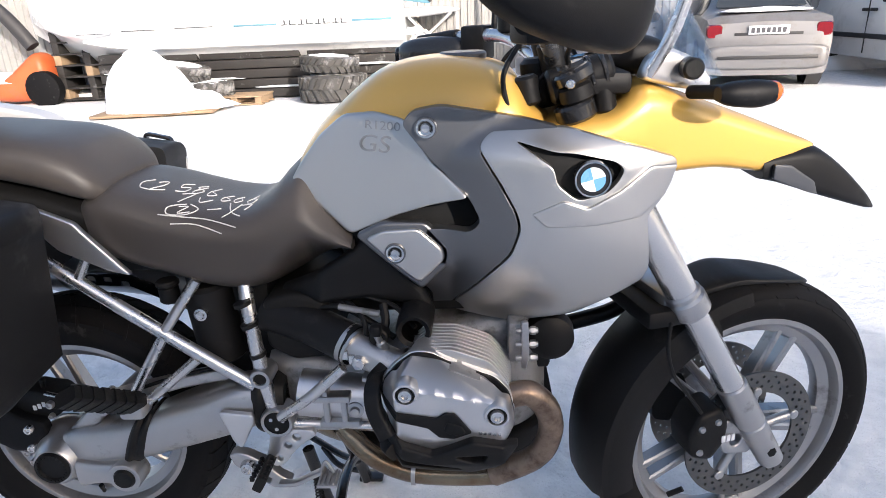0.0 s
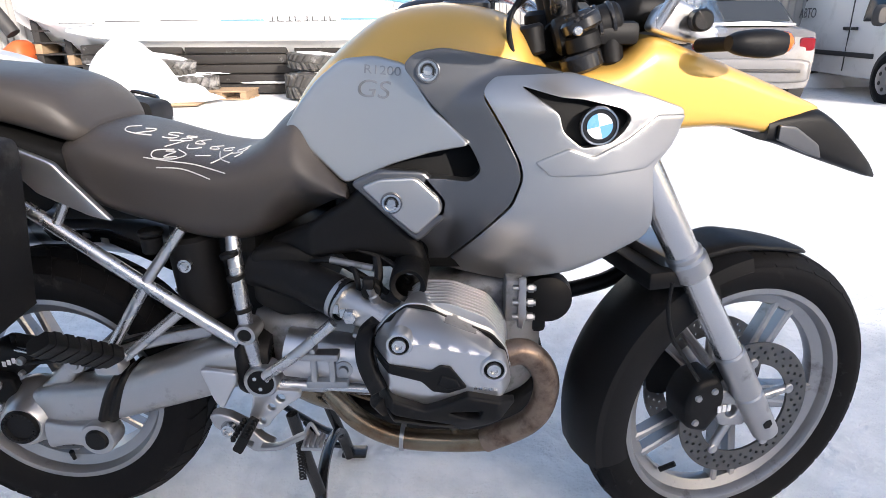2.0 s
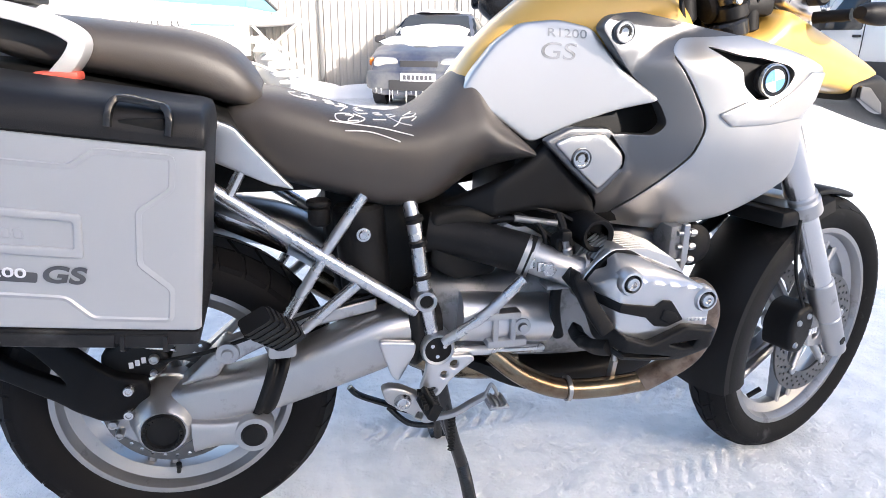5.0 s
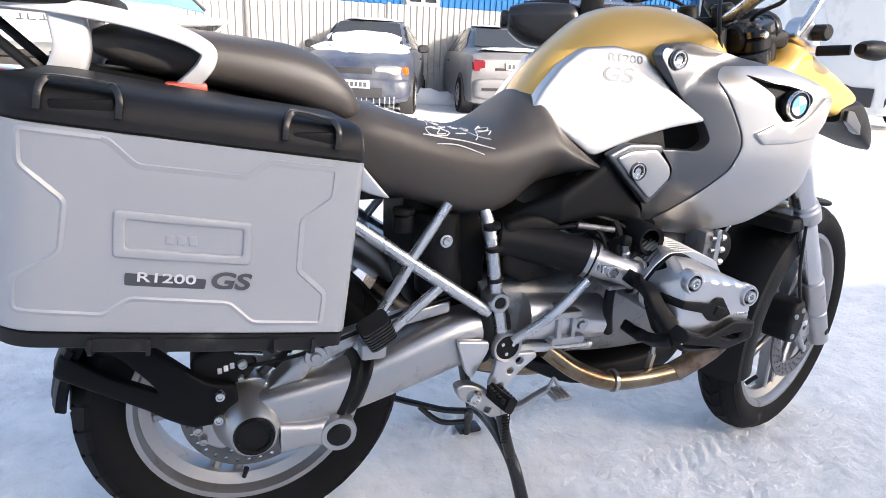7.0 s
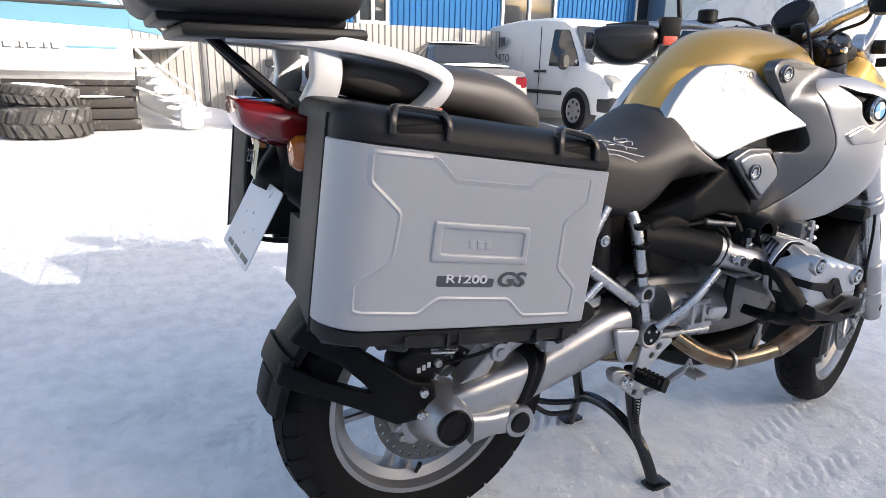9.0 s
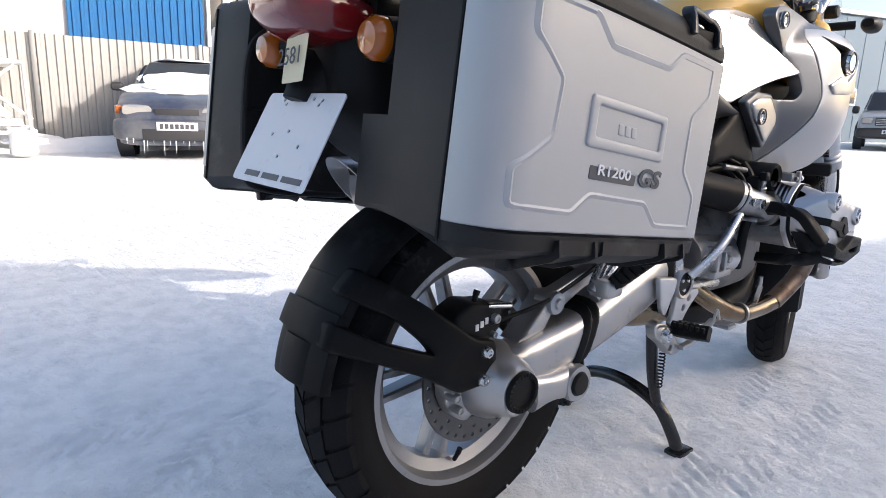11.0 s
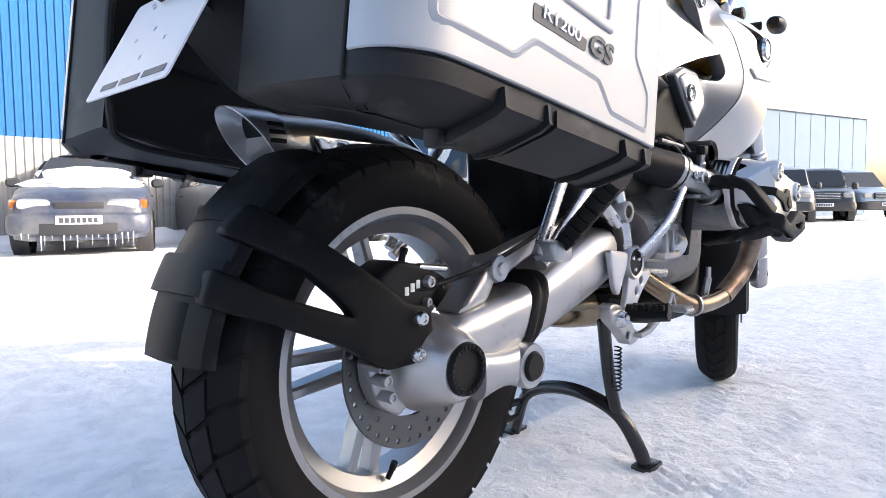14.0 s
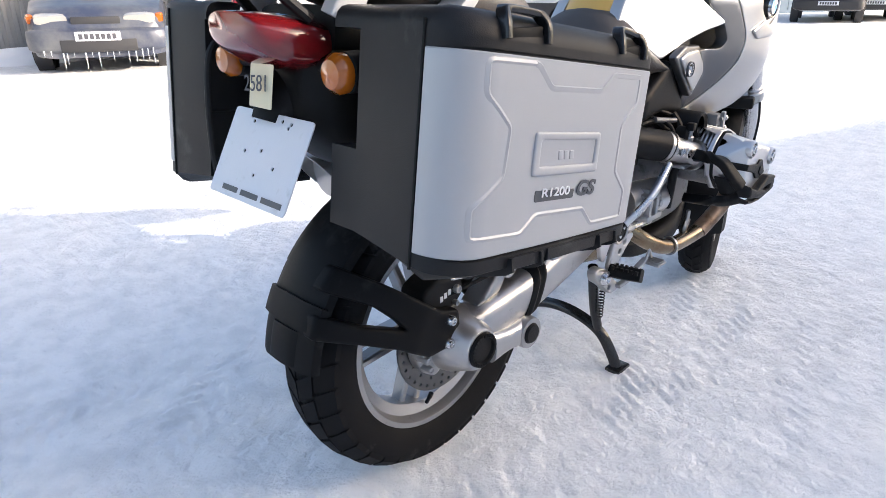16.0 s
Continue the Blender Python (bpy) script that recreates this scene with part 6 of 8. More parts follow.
# panniers
def pannier(side):
    """A hard pannier: black shell, silver pressed outer face wrapped round the rear corner, foot, loops and lettering."""
    m = (lambda bm: bm) if side < 0 else mirror_y
    lean = 0.12

    def edge_y(X):
        """How far out the outer face lies; it curls in at the rear corner and a little at the front."""
        y = 0.402 + 0.004 * (1 - ((X + 0.08) / 0.20) ** 2)
        if X < -0.262:
            y -= 0.062 * (1 - math.sqrt(max(0.0, 1 - ((-0.262 - X) / 0.061) ** 2)))
        if X > 0.111:
            y -= 0.010 * (1 - math.sqrt(max(0.0, 1 - ((X - 0.111) / 0.010) ** 2)))
        return y

    def low(X):
        return 0.680 - 0.128 * (X + 0.312)

    def high(X):
        return 0.934 - 0.140 * (X + 0.310)

    def out(x, z):
        return edge_y(min(0.120, max(-0.3225, x - lean * (z - 0.655)))) + 0.002

    def put(X, y, z):
        return (X + lean * (z - 0.655), -y, z)

    curl = [-0.262 - 0.061 * math.sin(math.pi / 2 * k / 9) for k in range(9, 0, -1)]
    run = curl + [-0.262 + 0.373 * k / 14 for k in range(15)] + [0.115, 0.1185, 0.1208]
    skin = [(X, edge_y(X)) for X in run]

    def ring(z_of, inset, rear, notch, lift=0.0, inner=0.15 if side < 0 else 0.215):
        """One level of the shell: the outer skin, then round by the front and the inner side to the rear."""
        pts = []
        for X, y in skin:
            a = max(0.0, min(1.0, (0.34 - y) / -0.062)) if X < -0.2 else 1.0
            pts.append((X + rear * (1 - a) if X < -0.2 else X - inset * 0.25 * (1 if X > 0.105 else 0), y - inset * max(a, 0.3)))
        corner = (-0.312 + rear, inner) if not notch else (-0.235, 0.196 if side < 0 else inner)
        pts += [(0.121 - inset * 0.3, 0.33), (0.121 - inset * 0.3, inner + 0.06), (-0.12, inner + 0.045), corner, (-0.312 + rear, max(0.204, inner + 0.006)), (-0.315 + rear, 0.235), (-0.323 + rear, 0.325)]
        return [put(X, y, z_of(X) + lift * max(0.0, min(1.0, (0.36 - y) / 0.15))) for X, y in pts]

    levels = [(lambda X: low(X) - 0.046, 0.10, 0.05, 0, 0.034), (lambda X: low(X) - 0.045, 0.072, 0.034, 0, 0.034), (lambda X: low(X) - 0.040, 0.052, 0.018, 0, 0.034), (lambda X: low(X) - 0.024, 0.008, 0.005, 0, 0.018),
              (lambda X: low(X) - 0.020, 0.001, 0.0, 0, 0.016), (lambda X: low(X) - 0.002, 0.0, 0.0, 0), (lambda X: low(X), 0.004, 0.0, 0)]
    for k, nt in ((0.2, 0), (0.44, 0), (0.46, 1), (0.48, 1), (0.7, 1), (0.9, 1)):
        levels.append((lambda X, k=k: low(X) + (high(X) - low(X)) * k, 0.004, 0.0, nt))
    levels += [(lambda X: high(X), 0.004, 0.0, 1), (lambda X: high(X) + 0.002, 0.0, 0.0, 1), (lambda X: high(X) + 0.012, 0.0, 0.0, 1), (lambda X: high(X) + 0.014, 0.0, 0.0, 0), (lambda X: high(X) + 0.024, 0.003, 0.0, 0),
               (lambda X: high(X) + 0.034, 0.010, 0.003, 0), (lambda X: high(X) + 0.041, 0.020, 0.010, 0), (lambda X: high(X) + 0.045, 0.034, 0.022, 0), (lambda X: high(X) + 0.047, 0.07, 0.05, 0)]
    shell_bm = add_rings(bmesh.new(), [ring(*lv) for lv in levels])
    shell = part("pannier", m(shell_bm), CASE_BLACK, bike, "hard pannier with silver outer face and black shell")
    # silver face: a thin wrapped sheet
    sheet = []
    for X, y in skin:
        i = skin.index((X, y))
        a, b = Vector(skin[max(0, i - 1)]), Vector(skin[min(len(skin) - 1, i + 1)])
        d = (b - a).normalized()
        nx, ny = -d.y, d.x
        prof = [(-0.004, low(X) + 0.002), (0.0005, low(X) + 0.002), (0.002, low(X) + 0.0035)] + [(0.002, low(X) + 0.0035 + (high(X) - low(X) - 0.007) * k / 6) for k in range(1, 7)] + [(0.0005, high(X) - 0.002), (-0.004, high(X) - 0.002)]
        sheet.append([put(X + nx * o, y + ny * o, z) for o, z in prof])
    part("pannier_face", m(add_rings(bmesh.new(), sheet)), CASE_SILVER, shell, "silver pressed sheet face")
    rim = bmesh.new()
    add_tube(rim, [put(-0.3235, 0.334, low(-0.312) - 0.02 + (high(-0.312) - low(-0.312) + 0.05) * k / 8) for k in range(9)], 0.0024, n=6, smooth=False)
    part("rear_seam", m(rim), DARK, shell)
    ridge = bmesh.new()
    loop_a = [(-0.16, 0.908), (-0.131, 0.876), (-0.008, 0.859), (0.022, 0.878), (0.109, 0.866), (0.104, 0.826), (0.061, 0.799)]
    loop_b = [(0.061, 0.799), (0.054, 0.728), (0.089, 0.690), (0.083, 0.646), (-0.010, 0.659), (-0.037, 0.690), (-0.155, 0.709), (-0.187, 0.690), (-0.280, 0.705), (-0.276, 0.745), (-0.224, 0.776), (-0.212, 0.837), (-0.252, 0.881), (-0.248, 0.920), (-0.16, 0.908)]
    loop = rounded([Vector(q) for q in loop_a[:-1] + loop_b[:-1]], 0.006, 2)
    dense = []
    for k, q in enumerate(loop):
        r = loop[(k + 1) % len(loop)]
        n_ = max(1, int((Vector(r) - Vector(q)).length / 0.014))
        dense += [Vector(q).lerp(Vector(r), h / n_) for h in range(n_)]
    pts = [(q.x, -(out(q.x, q.y) - 0.0046), q.y) for q in dense]
    pts.append(pts[0])
    add_tube(ridge, pts, 0.0066, n=6, smooth=False, flat=1.0)
    part("pressed_ridge", m(ridge), CASE_SILVER, shell)
    inner = bmesh.new()
    q = [(-0.162, 0.824), (-0.003, 0.799), (-0.008, 0.741), (-0.169, 0.765)]
    qq = rounded([Vector(a) for a in q], 0.006, 3)
    add_panel(inner, qq, lambda u, v: out(u, v) + 0.0035, thick=0.01, edge=0.003, holes=[rounded([Vector((-0.150, 0.811)), Vector((-0.014, 0.790)), Vector((-0.018, 0.755)), Vector((-0.154, 0.776))], 0.004, 3)], step=0.012)
    part("pressed_frame", m(inner), CASE_SILVER, shell)
    for k in range(3):
        part("embossed_mark", m(panel(rounded([(-0.108 + k * 0.0135, 0.777 - k * 0.002), (-0.098 + k * 0.0135, 0.7755 - k * 0.002), (-0.098 + k * 0.0135, 0.7885 - k * 0.002), (-0.108 + k * 0.0135, 0.790 - k * 0.002)], 0.002), lambda u, v: out(u, v) + 0.0012, thick=0.004, edge=0.001, step=0.01)), CASE_SILVER, shell)
    # foot: two shallow hooked pads with thin flanges
    def pad_ring(x, grow):
        zb = low(x)
        o = edge_y(max(-0.25, min(0.098, x)))
        prof = [(o + 0.0005 + grow * 0.6, zb - 0.006), (o + 0.0005 + grow, zb - 0.022 - grow * 0.3), (o - 0.008 + grow * 0.8, zb - 0.0265 - grow * 0.6), (o - 0.052, zb - 0.041 - grow), (o - 0.08, zb - 0.047 - grow * 0.6), (o - 0.09, zb - 0.042), (o - 0.02, zb - 0.012)]
        return [put(x, y, z) for y, z in prof]
    for xa, xb, g in ((-0.207, -0.202, 0.009), (-0.14, -0.135, 0.009), (0.022, 0.027, 0.009), (0.075, 0.080, 0.009), (-0.202, -0.14, 0.003), (-0.118, 0.014, 0.003), (0.027, 0.075, 0.003)):
        part("foot_rib" if g > 0.005 else "foot_pad", m(add_rings(bmesh.new(), [pad_ring(xa, g), pad_ring((xa + xb) / 2, g), pad_ring(xb, g)])), CASE_BLACK, shell)
    part("foot_latch", m(add_box(bmesh.new(), -0.222, -0.192, -0.345, -0.325, 0.612, 0.640, 0.004)), CASE_BLACK, shell)
    for (ua, za), (ub, zb) in (((-0.222, 0.975), (-0.143, 0.966)), ((0.045, 0.939), (0.111, 0.928))):
        lo_ = bmesh.new()
        pts = [(ua - 0.004, -0.4035, za - 0.034), (ua - 0.001, -0.400, za - 0.016), (ua + 0.004, -0.393, za - 0.005), (ua + 0.014, -0.390, za - 0.001), (ub - 0.014, -0.390, zb + 0.001), (ub - 0.004, -0.393, zb - 0.003), (ub, -0.400, zb - 0.015), (ub - 0.003, -0.4035, zb - 0.036)]
        add_bar(lo_, pts, 0.017, 0.009, res=3)
        part("strap_loop", m(lo_), BLACK_GLOSS, shell, "black strap loop")
        part("loop_seat", m(add_box(bmesh.new(), ua + 0.006, ub - 0.006, -0.4025, -0.385, zb - 0.032, zb - 0.014, 0.003)), DARK, shell)
    if side < 0:
        slope = math.atan2(-0.155, 1.0)
        base = Matrix.Translation((-0.152, -(out(-0.1, 0.72) + 0.001), 0.7315)) @ Matrix.Rotation(-slope, 4, "Y") @ Matrix.Rotation(math.pi / 2, 4, "X")
        part("lettering_plate", panel(rounded([(-0.159, 0.7275), (-0.066, 0.7135), (-0.063, 0.7265), (-0.157, 0.7435)], 0.003), lambda u, v: out(u, v) + 0.0008, thick=0.001, edge=0, step=0.02), GREY_INK, shell)
        part("lettering", moved(text_mesh("R1200", 0.0175, 0.0004, 0.012), base @ Matrix.Translation((0.006, 0.0015, 0.0005)) @ Matrix.Diagonal((1.55, 1, 1, 1))), PLATE_WHITE, shell)
        g = text_mesh("GS", 0.031, 0.0005, 0.03)
        part("lettering", moved(g, base @ Matrix.Translation((0.092, -0.002, 0.0008)) @ Matrix(((1.35, 0.2, 0, 0), (0, 1, 0, 0), (0, 0, 1, 0), (0, 0, 0, 1)))), GREY_INK, shell)
    else:
        for pts in (((0.0, 0.0), (0.02, 0.01), (0.02, 0.03), (0.002, 0.03)), ((0.0, -0.035), (0.018, -0.03), (0.012, -0.05)), ((0.008, -0.07), (0.02, -0.08), (0.006, -0.095), (0.0, -0.08), (0.018, -0.105), (0.008, -0.115)), ((0.0, -0.14), (0.02, -0.135), (0.022, -0.16), (0.006, -0.165))):
            part("chalk_stroke", tube([(-0.3145 + lean * (0.265 + p[1] * 1.1), 0.315 - p[0], 0.92 + p[1] * 1.1) for p in pts], 0.0014, n=6, res=4), CHALK, shell)
        part("inner_rim", tube([(-0.20, 0.212, 0.94), (-0.262, 0.212, 0.915), (-0.29, 0.212, 0.86), (-0.300, 0.212, 0.70), (-0.27, 0.212, 0.652), (-0.1, 0.212, 0.63)], 0.006, n=8), CASE_BLACK, shell)
    return shell


pannier(-1)
pannier(1)

# lettering pressed into the tank panel, chalk on the seat
def tank_letters(words, size, x, z, wide, slant):
    """Lettering pressed flat onto the swept tank panel."""
    bm = moved(text_mesh(words, size, 0.0002), Matrix.Translation((x, 0, z)) @ Matrix.Rotation(math.radians(3), 4, "Y") @ Matrix.Rotation(math.pi / 2, 4, "X") @ Matrix(((wide, slant, 0, 0), (0, 1, 0, 0), (0, 0, 1, 0), (0, 0, 0, 1))))
    for v in bm.verts:
        v.co.y = -(tank_side_out(v.co.x, v.co.z) + 0.0006 + (0.0006 if v.co.y < 0 else 0.0))
    return bm


part("tank_lettering", tank_letters("R1200", 0.021, 0.722, 1.018, 1.25, 0.0), CAST_DULL, bike)
part("tank_lettering", tank_letters("GS", 0.042, 0.706, 0.98, 1.25, 0.2), CAST_DULL, bike)



# chalk numbers on the seat: strokes drawn on an upright plane and pressed onto the vinyl
from mathutils.bvhtree import BVHTree

seat_ob = bpy.data.objects["rider_seat"]
tree = BVHTree.FromPolygons([v.co for v in seat_ob.data.vertices], [p.vertices for p in seat_ob.data.polygons])
CHALK_WAY = Vector((-0.04, 1.0, -0.40)).normalized()


def chalk_stroke(points, r=0.0012):
    pts = []
    for q in curve2(points, 6):
        start = Vector((q[0], -0.13, q[1])) - CHALK_WAY * 0.5
        hit, normal, _, _ = tree.ray_cast(start, CHALK_WAY)
        if hit is not None:
            pts.append(hit + normal * 0.0004)
    if len(pts) > 1:
        part("chalk_stroke", tube(pts, r, n=6, smooth=False, flat=1.0), CHALK, seat_ob)


for dx, dz, stroke in (
        (0.275, 0.955, ((0.0, 0.012), (-0.012, 0.004), (-0.006, -0.01), (0.012, -0.016))),
        (0.285, 0.952, ((0.0, 0.008), (0.012, 0.01), (0.012, 0.0), (0.0, -0.012), (0.02, -0.012))),
        (0.322, 0.948, ((0.014, 0.01), (0.0, 0.01), (0.0, 0.001), (0.014, 0.0), (0.012, -0.01), (-0.002, -0.01))),
        (0.346, 0.944, ((0.012, 0.01), (0.0, 0.006), (0.014, -0.004), (0.004, -0.012), (0.0, -0.004), (0.014, 0.006))),
        (0.370, 0.938, ((0.012, 0.01), (0.0, 0.0), (0.002, -0.01), (0.014, -0.008), (0.004, 0.0))),
        (0.335, 0.922, ((0.0, 0.008), (0.018, 0.01), (0.004, -0.012))),
        (0.365, 0.918, ((0.0, 0.004), (0.006, -0.008), (0.022, -0.002))),
        (0.398, 0.922, ((0.016, 0.006), (0.002, 0.0), (0.004, -0.008), (0.016, -0.006), (0.006, 0.002))),
        (0.422, 0.918, ((0.012, 0.006), (0.0, 0.0), (0.004, -0.008), (0.014, -0.004), (0.008, 0.004))),
        (0.448, 0.914, ((0.014, 0.006), (0.0, -0.002), (0.01, -0.01), (0.02, 0.0), (0.008, 0.004), (0.018, 0.012))),
        (0.330, 0.893, ((0.024, 0.012), (0.0, 0.006), (0.002, -0.01), (0.03, -0.012), (0.046, 0.0), (0.03, 0.012))),
        (0.345, 0.893, ((0.0, 0.006), (0.014, 0.006), (0.002, -0.008), (0.02, -0.006))),
        (0.390, 0.892, ((0.0, 0.0), (0.022, 0.002))),
        (0.420, 0.898, ((0.0, 0.01), (0.012, -0.012), (0.03, -0.022))),
        (0.420, 0.888, ((0.022, 0.016), (0.01, -0.004), (0.0, -0.014))),
        (0.442, 0.894, ((0.0, 0.008), (0.022, 0.008), (0.012, -0.004))),
        (0.318, 0.876, ((0.0, 0.006), (0.04, 0.0), (0.08, -0.006), (0.13, -0.024))),
        (0.340, 0.860, ((0.0, 0.002), (0.04, 0.0), (0.085, -0.02)))):
    chalk_stroke([(0.27 + (dx + a - 0.27) * 1.12, dz + b - 0.011) for a, b in stroke])


# ---- the yard behind: parked vehicles, boat, tyres ----
CAR_GLASS = material("car_glass", (0.035, 0.04, 0.045), 0.06, 0, 0.2, 2, 0, 60, rough_vary=0.03)
CAR_BLUE = material("dark_blue_car_paint", (0.035, 0.045, 0.08), 0.4, 0.1, 0.1, 3, 0.02, 300, coat=0.2, stain=(0.13, 0.135, 0.14), stain_amount=0.7, stain_scale=1.3)
CAR_SILVER = material("dirty_silver_car_paint", (0.19, 0.19, 0.195), 0.42, 0.3, 0.08, 3, 0.02, 300, coat=0.2, stain=(0.15, 0.14, 0.13), stain_amount=0.3, stain_scale=3)
CAR_WHITE = material("white_van_paint", (0.68, 0.68, 0.67), 0.4, 0, 0.05, 2, 0.02, 200, coat=0.3, stain=(0.5, 0.49, 0.47), stain_amount=0.2, stain_scale=2)
CAR_GREEN = material("dark_green_car_paint", (0.035, 0.04, 0.04), 0.3, 0.3, 0.1, 3, 0.02, 300, coat=0.5)
CAR_PALE = material("pale_blue_car_paint", (0.25, 0.33, 0.4), 0.32, 0.4, 0.08, 3, 0.02, 300, coat=0.4)
LAMP_CLEAR = material("clear_lamp", (0.36, 0.35, 0.32), 0.15, 0.1, 0.15, 30, 0.1, 100, coat=0.6)
TRIM_DARK = material("dark_car_trim", (0.03, 0.03, 0.032), 0.6, 0, 0.2, 8, 0.2, 150)
HUBCAP = material("steel_hubcap", (0.33, 0.33, 0.34), 0.4, 0.6, 0.1, 12, 0.1, 150)
ICE = material("icicle", (0.72, 0.76, 0.8), 0.15, 0, 0.05, 20, 0.05, 200)
TYRE_GREY = material("old_tyre_rubber", (0.06, 0.058, 0.055), 0.8, 0, 0.25, 6, 0.3, 80, stain=(0.35, 0.35, 0.35), stain_amount=0.25, stain_scale=4)
BARE_WOOD = material("weathered_wood", (0.3, 0.21, 0.13), 0.75, 0, 0.25, 5, 0.3, 60)
DARK_WOOD = material("dark_wet_timber", (0.022, 0.020, 0.019), 0.7, 0, 0.3, 5, 0.3, 60, stain=(0.25, 0.25, 0.25), stain_amount=0.08, stain_scale=6)
HULL_WHITE = material("boat_gelcoat_white", (0.74, 0.75, 0.75), 0.3, 0, 0.03, 1, 0.02, 60, coat=0.3)
HULL_BLUE = material("boat_stripe_blue", (0.10, 0.25, 0.33), 0.5, 0, 0.05, 2, 0.02, 60)
CANOPY = material("blue_boat_canopy", (0.14, 0.32, 0.44), 0.3, 0, 0.08, 2, 0.05, 60)
ORANGE = material("orange_machine_paint", (0.45, 0.1, 0.03), 0.5, 0, 0.12, 4, 0.15, 80, stain=(0.3, 0.1, 0.05), stain_amount=0.2, stain_scale=5)
STEEL_PALE = material("snowy_steel_frame", (0.55, 0.55, 0.54), 0.5, 0.3, 0.15, 6, 0.2, 80)


def snow_lump(seed, sx, sy, sz, detail=3, rough=0.25, flat=True):
    """A soft heap of snow: a domed, uneven mass with a flat base."""
    bm = bmesh.new()
    bmesh.ops.create_icosphere(bm, subdivisions=detail, radius=1)
    for v in bm.verts:
        n = 1 + rough * noise.noise((v.co * 1.6) + Vector((seed * 3.1, seed, 0))) + rough * 0.4 * noise.noise(v.co * 4 + Vector((seed, 0, 0)))
        v.co *= n
        if flat and v.co.z < 0:
            v.co.z *= 0.05
        v.co = Vector((v.co.x * sx, v.co.y * sy, v.co.z * sz))
    return bm


def car(name, label, category, at, paint, rows, wheels, r, front, screen, rear_screen, sides, low=0.22, group="parked vehicles"):
    """A parked vehicle facing +x. rows: x, belt, top, half width, half width of the roof."""
    c = thing(name, label, category, group, at=at)
    rings = []
    arr = [np.array(q, float) for q in rows]
    dense = []
    for i in range(len(arr) - 1):
        for k in range(3):
            dense.append(arr[i] + (arr[i + 1] - arr[i]) * k / 3)
    dense.append(arr[-1])
    for x, belt, top, hw, hr in dense:
        half = [(0, low - 0.02), (hw * 0.8, low - 0.02), (hw * 0.95, low), (hw * 0.985, low + 0.1), (hw, (low + belt) / 2 + 0.05), (hw * 0.985, belt - 0.08), (hw * 0.95, belt), (hw * 0.93 + (hr - hw * 0.93) * 0.55, belt + (top - belt) * 0.55), (hr, top - min(0.06, (top - belt) * 0.4)), (hr * 0.86, top - 0.012), (hr * 0.5, top), (0, top + 0.008)]
        ring = [(x, y, z) for y, z in half] + [(x, -y, z) for y, z in reversed(half[1:-1])]
        rings.append(ring)
    body = part("body", add_rings(bmesh.new(), rings), paint, c, sharp=30)

    def width_at(x, z):
        xs = [q[0] for q in dense]
        k = min(range(len(xs)), key=lambda i: abs(xs[i] - x))
        _, belt, top, hw, hr = dense[k]
        if z <= belt:
            return hw * 0.99
        return hw * 0.95 + (hr - hw * 0.95) * min(1, (z - belt) / max(0.05, top - belt))
    for out in sides:
        for s in (-1, 1):
            part("side_window", panel(rounded([Vector(q) for q in out], 0.04, 3), lambda u, v: width_at(u, v) + 0.008, thick=0.03, edge=0.004, step=0.12, side=s), CAR_GLASS, c)
    for tag_, sc in (("windscreen", screen), ("rear_window", rear_screen)):
        if sc is None:
            continue
        (x0, z0, w0), (x1, z1, w1) = sc
        nx, nz = (z1 - z0), -(x1 - x0)
        ln = math.hypot(nx, nz) * (1 if nz > 0 or x0 > x1 else 1)
        sgn = 1 if nz > 0 else -1
        off = Vector((nx, 0, nz)) / ln * 0.012 * sgn
        part(tag_, panel(rounded([Vector((-w0, 0)), Vector((w0, 0)), Vector((w1, 1)), Vector((-w1, 1))], 0.05, 3), 0.0, thick=0.02, edge=0.0, step=0.3,
                         place=lambda u, v, o: Vector((x0 + (x1 - x0) * v, u, z0 + (z1 - z0) * v)) + off * (1 + o * 40)), CAR_GLASS, c)
    hwm = max(q[3] for q in rows)
    for wx in wheels:
        for s in (-1, 1):
            part("wheel_arch", lathe([(0.0, 0.0), (r + 0.045, 0.0), (r + 0.06, -0.02), (r + 0.06, -0.2)], centre=(wx, s * (hwm + 0.004), r + 0.015), axis=(0, s, 0), n=28), TRIM_DARK, c)
            wh = part("wheel", lathe([(0.0, 0.02), (r * 0.2, 0.022), (r * 0.24, 0.01), (r * 0.55, 0.012), (r * 0.62, 0.03), (r * 0.66, 0.02)], centre=(wx, s * (hwm - 0.005), r), axis=(0, s, 0), n=28), HUBCAP, c, "grey steel wheel")
            part("tyre", lathe([(r * 0.64, 0.0), (r * 0.68, 0.032), (r * 0.9, 0.03), (r, 0.01), (r, -0.16), (r * 0.64, -0.16)], centre=(wx, s * (hwm - 0.005), r), axis=(0, s, 0), n=32), RUBBER, wh)
            for k in range(7):
                a = 2 * math.pi * k / 7
                part("wheel_slot", rod((wx + r * 0.45 * math.cos(a), s * (hwm + 0.004), r + r * 0.45 * math.sin(a)), (wx + r * 0.45 * math.cos(a), s * (hwm + 0.012), r + r * 0.45 * math.sin(a)), r * 0.09, n=8), TRIM_DARK, wh)
    front(c, body)
    return c


def number_bar(c, x, z, w=0.52, face=1, y=0.0):
    pl = part("number_plate", box(min(x, x + face * 0.012), max(x, x + face * 0.012), y - w / 2, y + w / 2, z - 0.056, z + 0.056, 0.003), PLATE_WHITE, c, "white number plate")
    for k in range(7):
        part("plate_bar", box(min(x + face * 0.012, x + face * 0.014), max(x + face * 0.012, x + face * 0.014), y - w / 2 + 0.04 + k * 0.064, y - w / 2 + 0.085 + k * 0.064, z - 0.035, z + 0.03, 0), INK, pl)


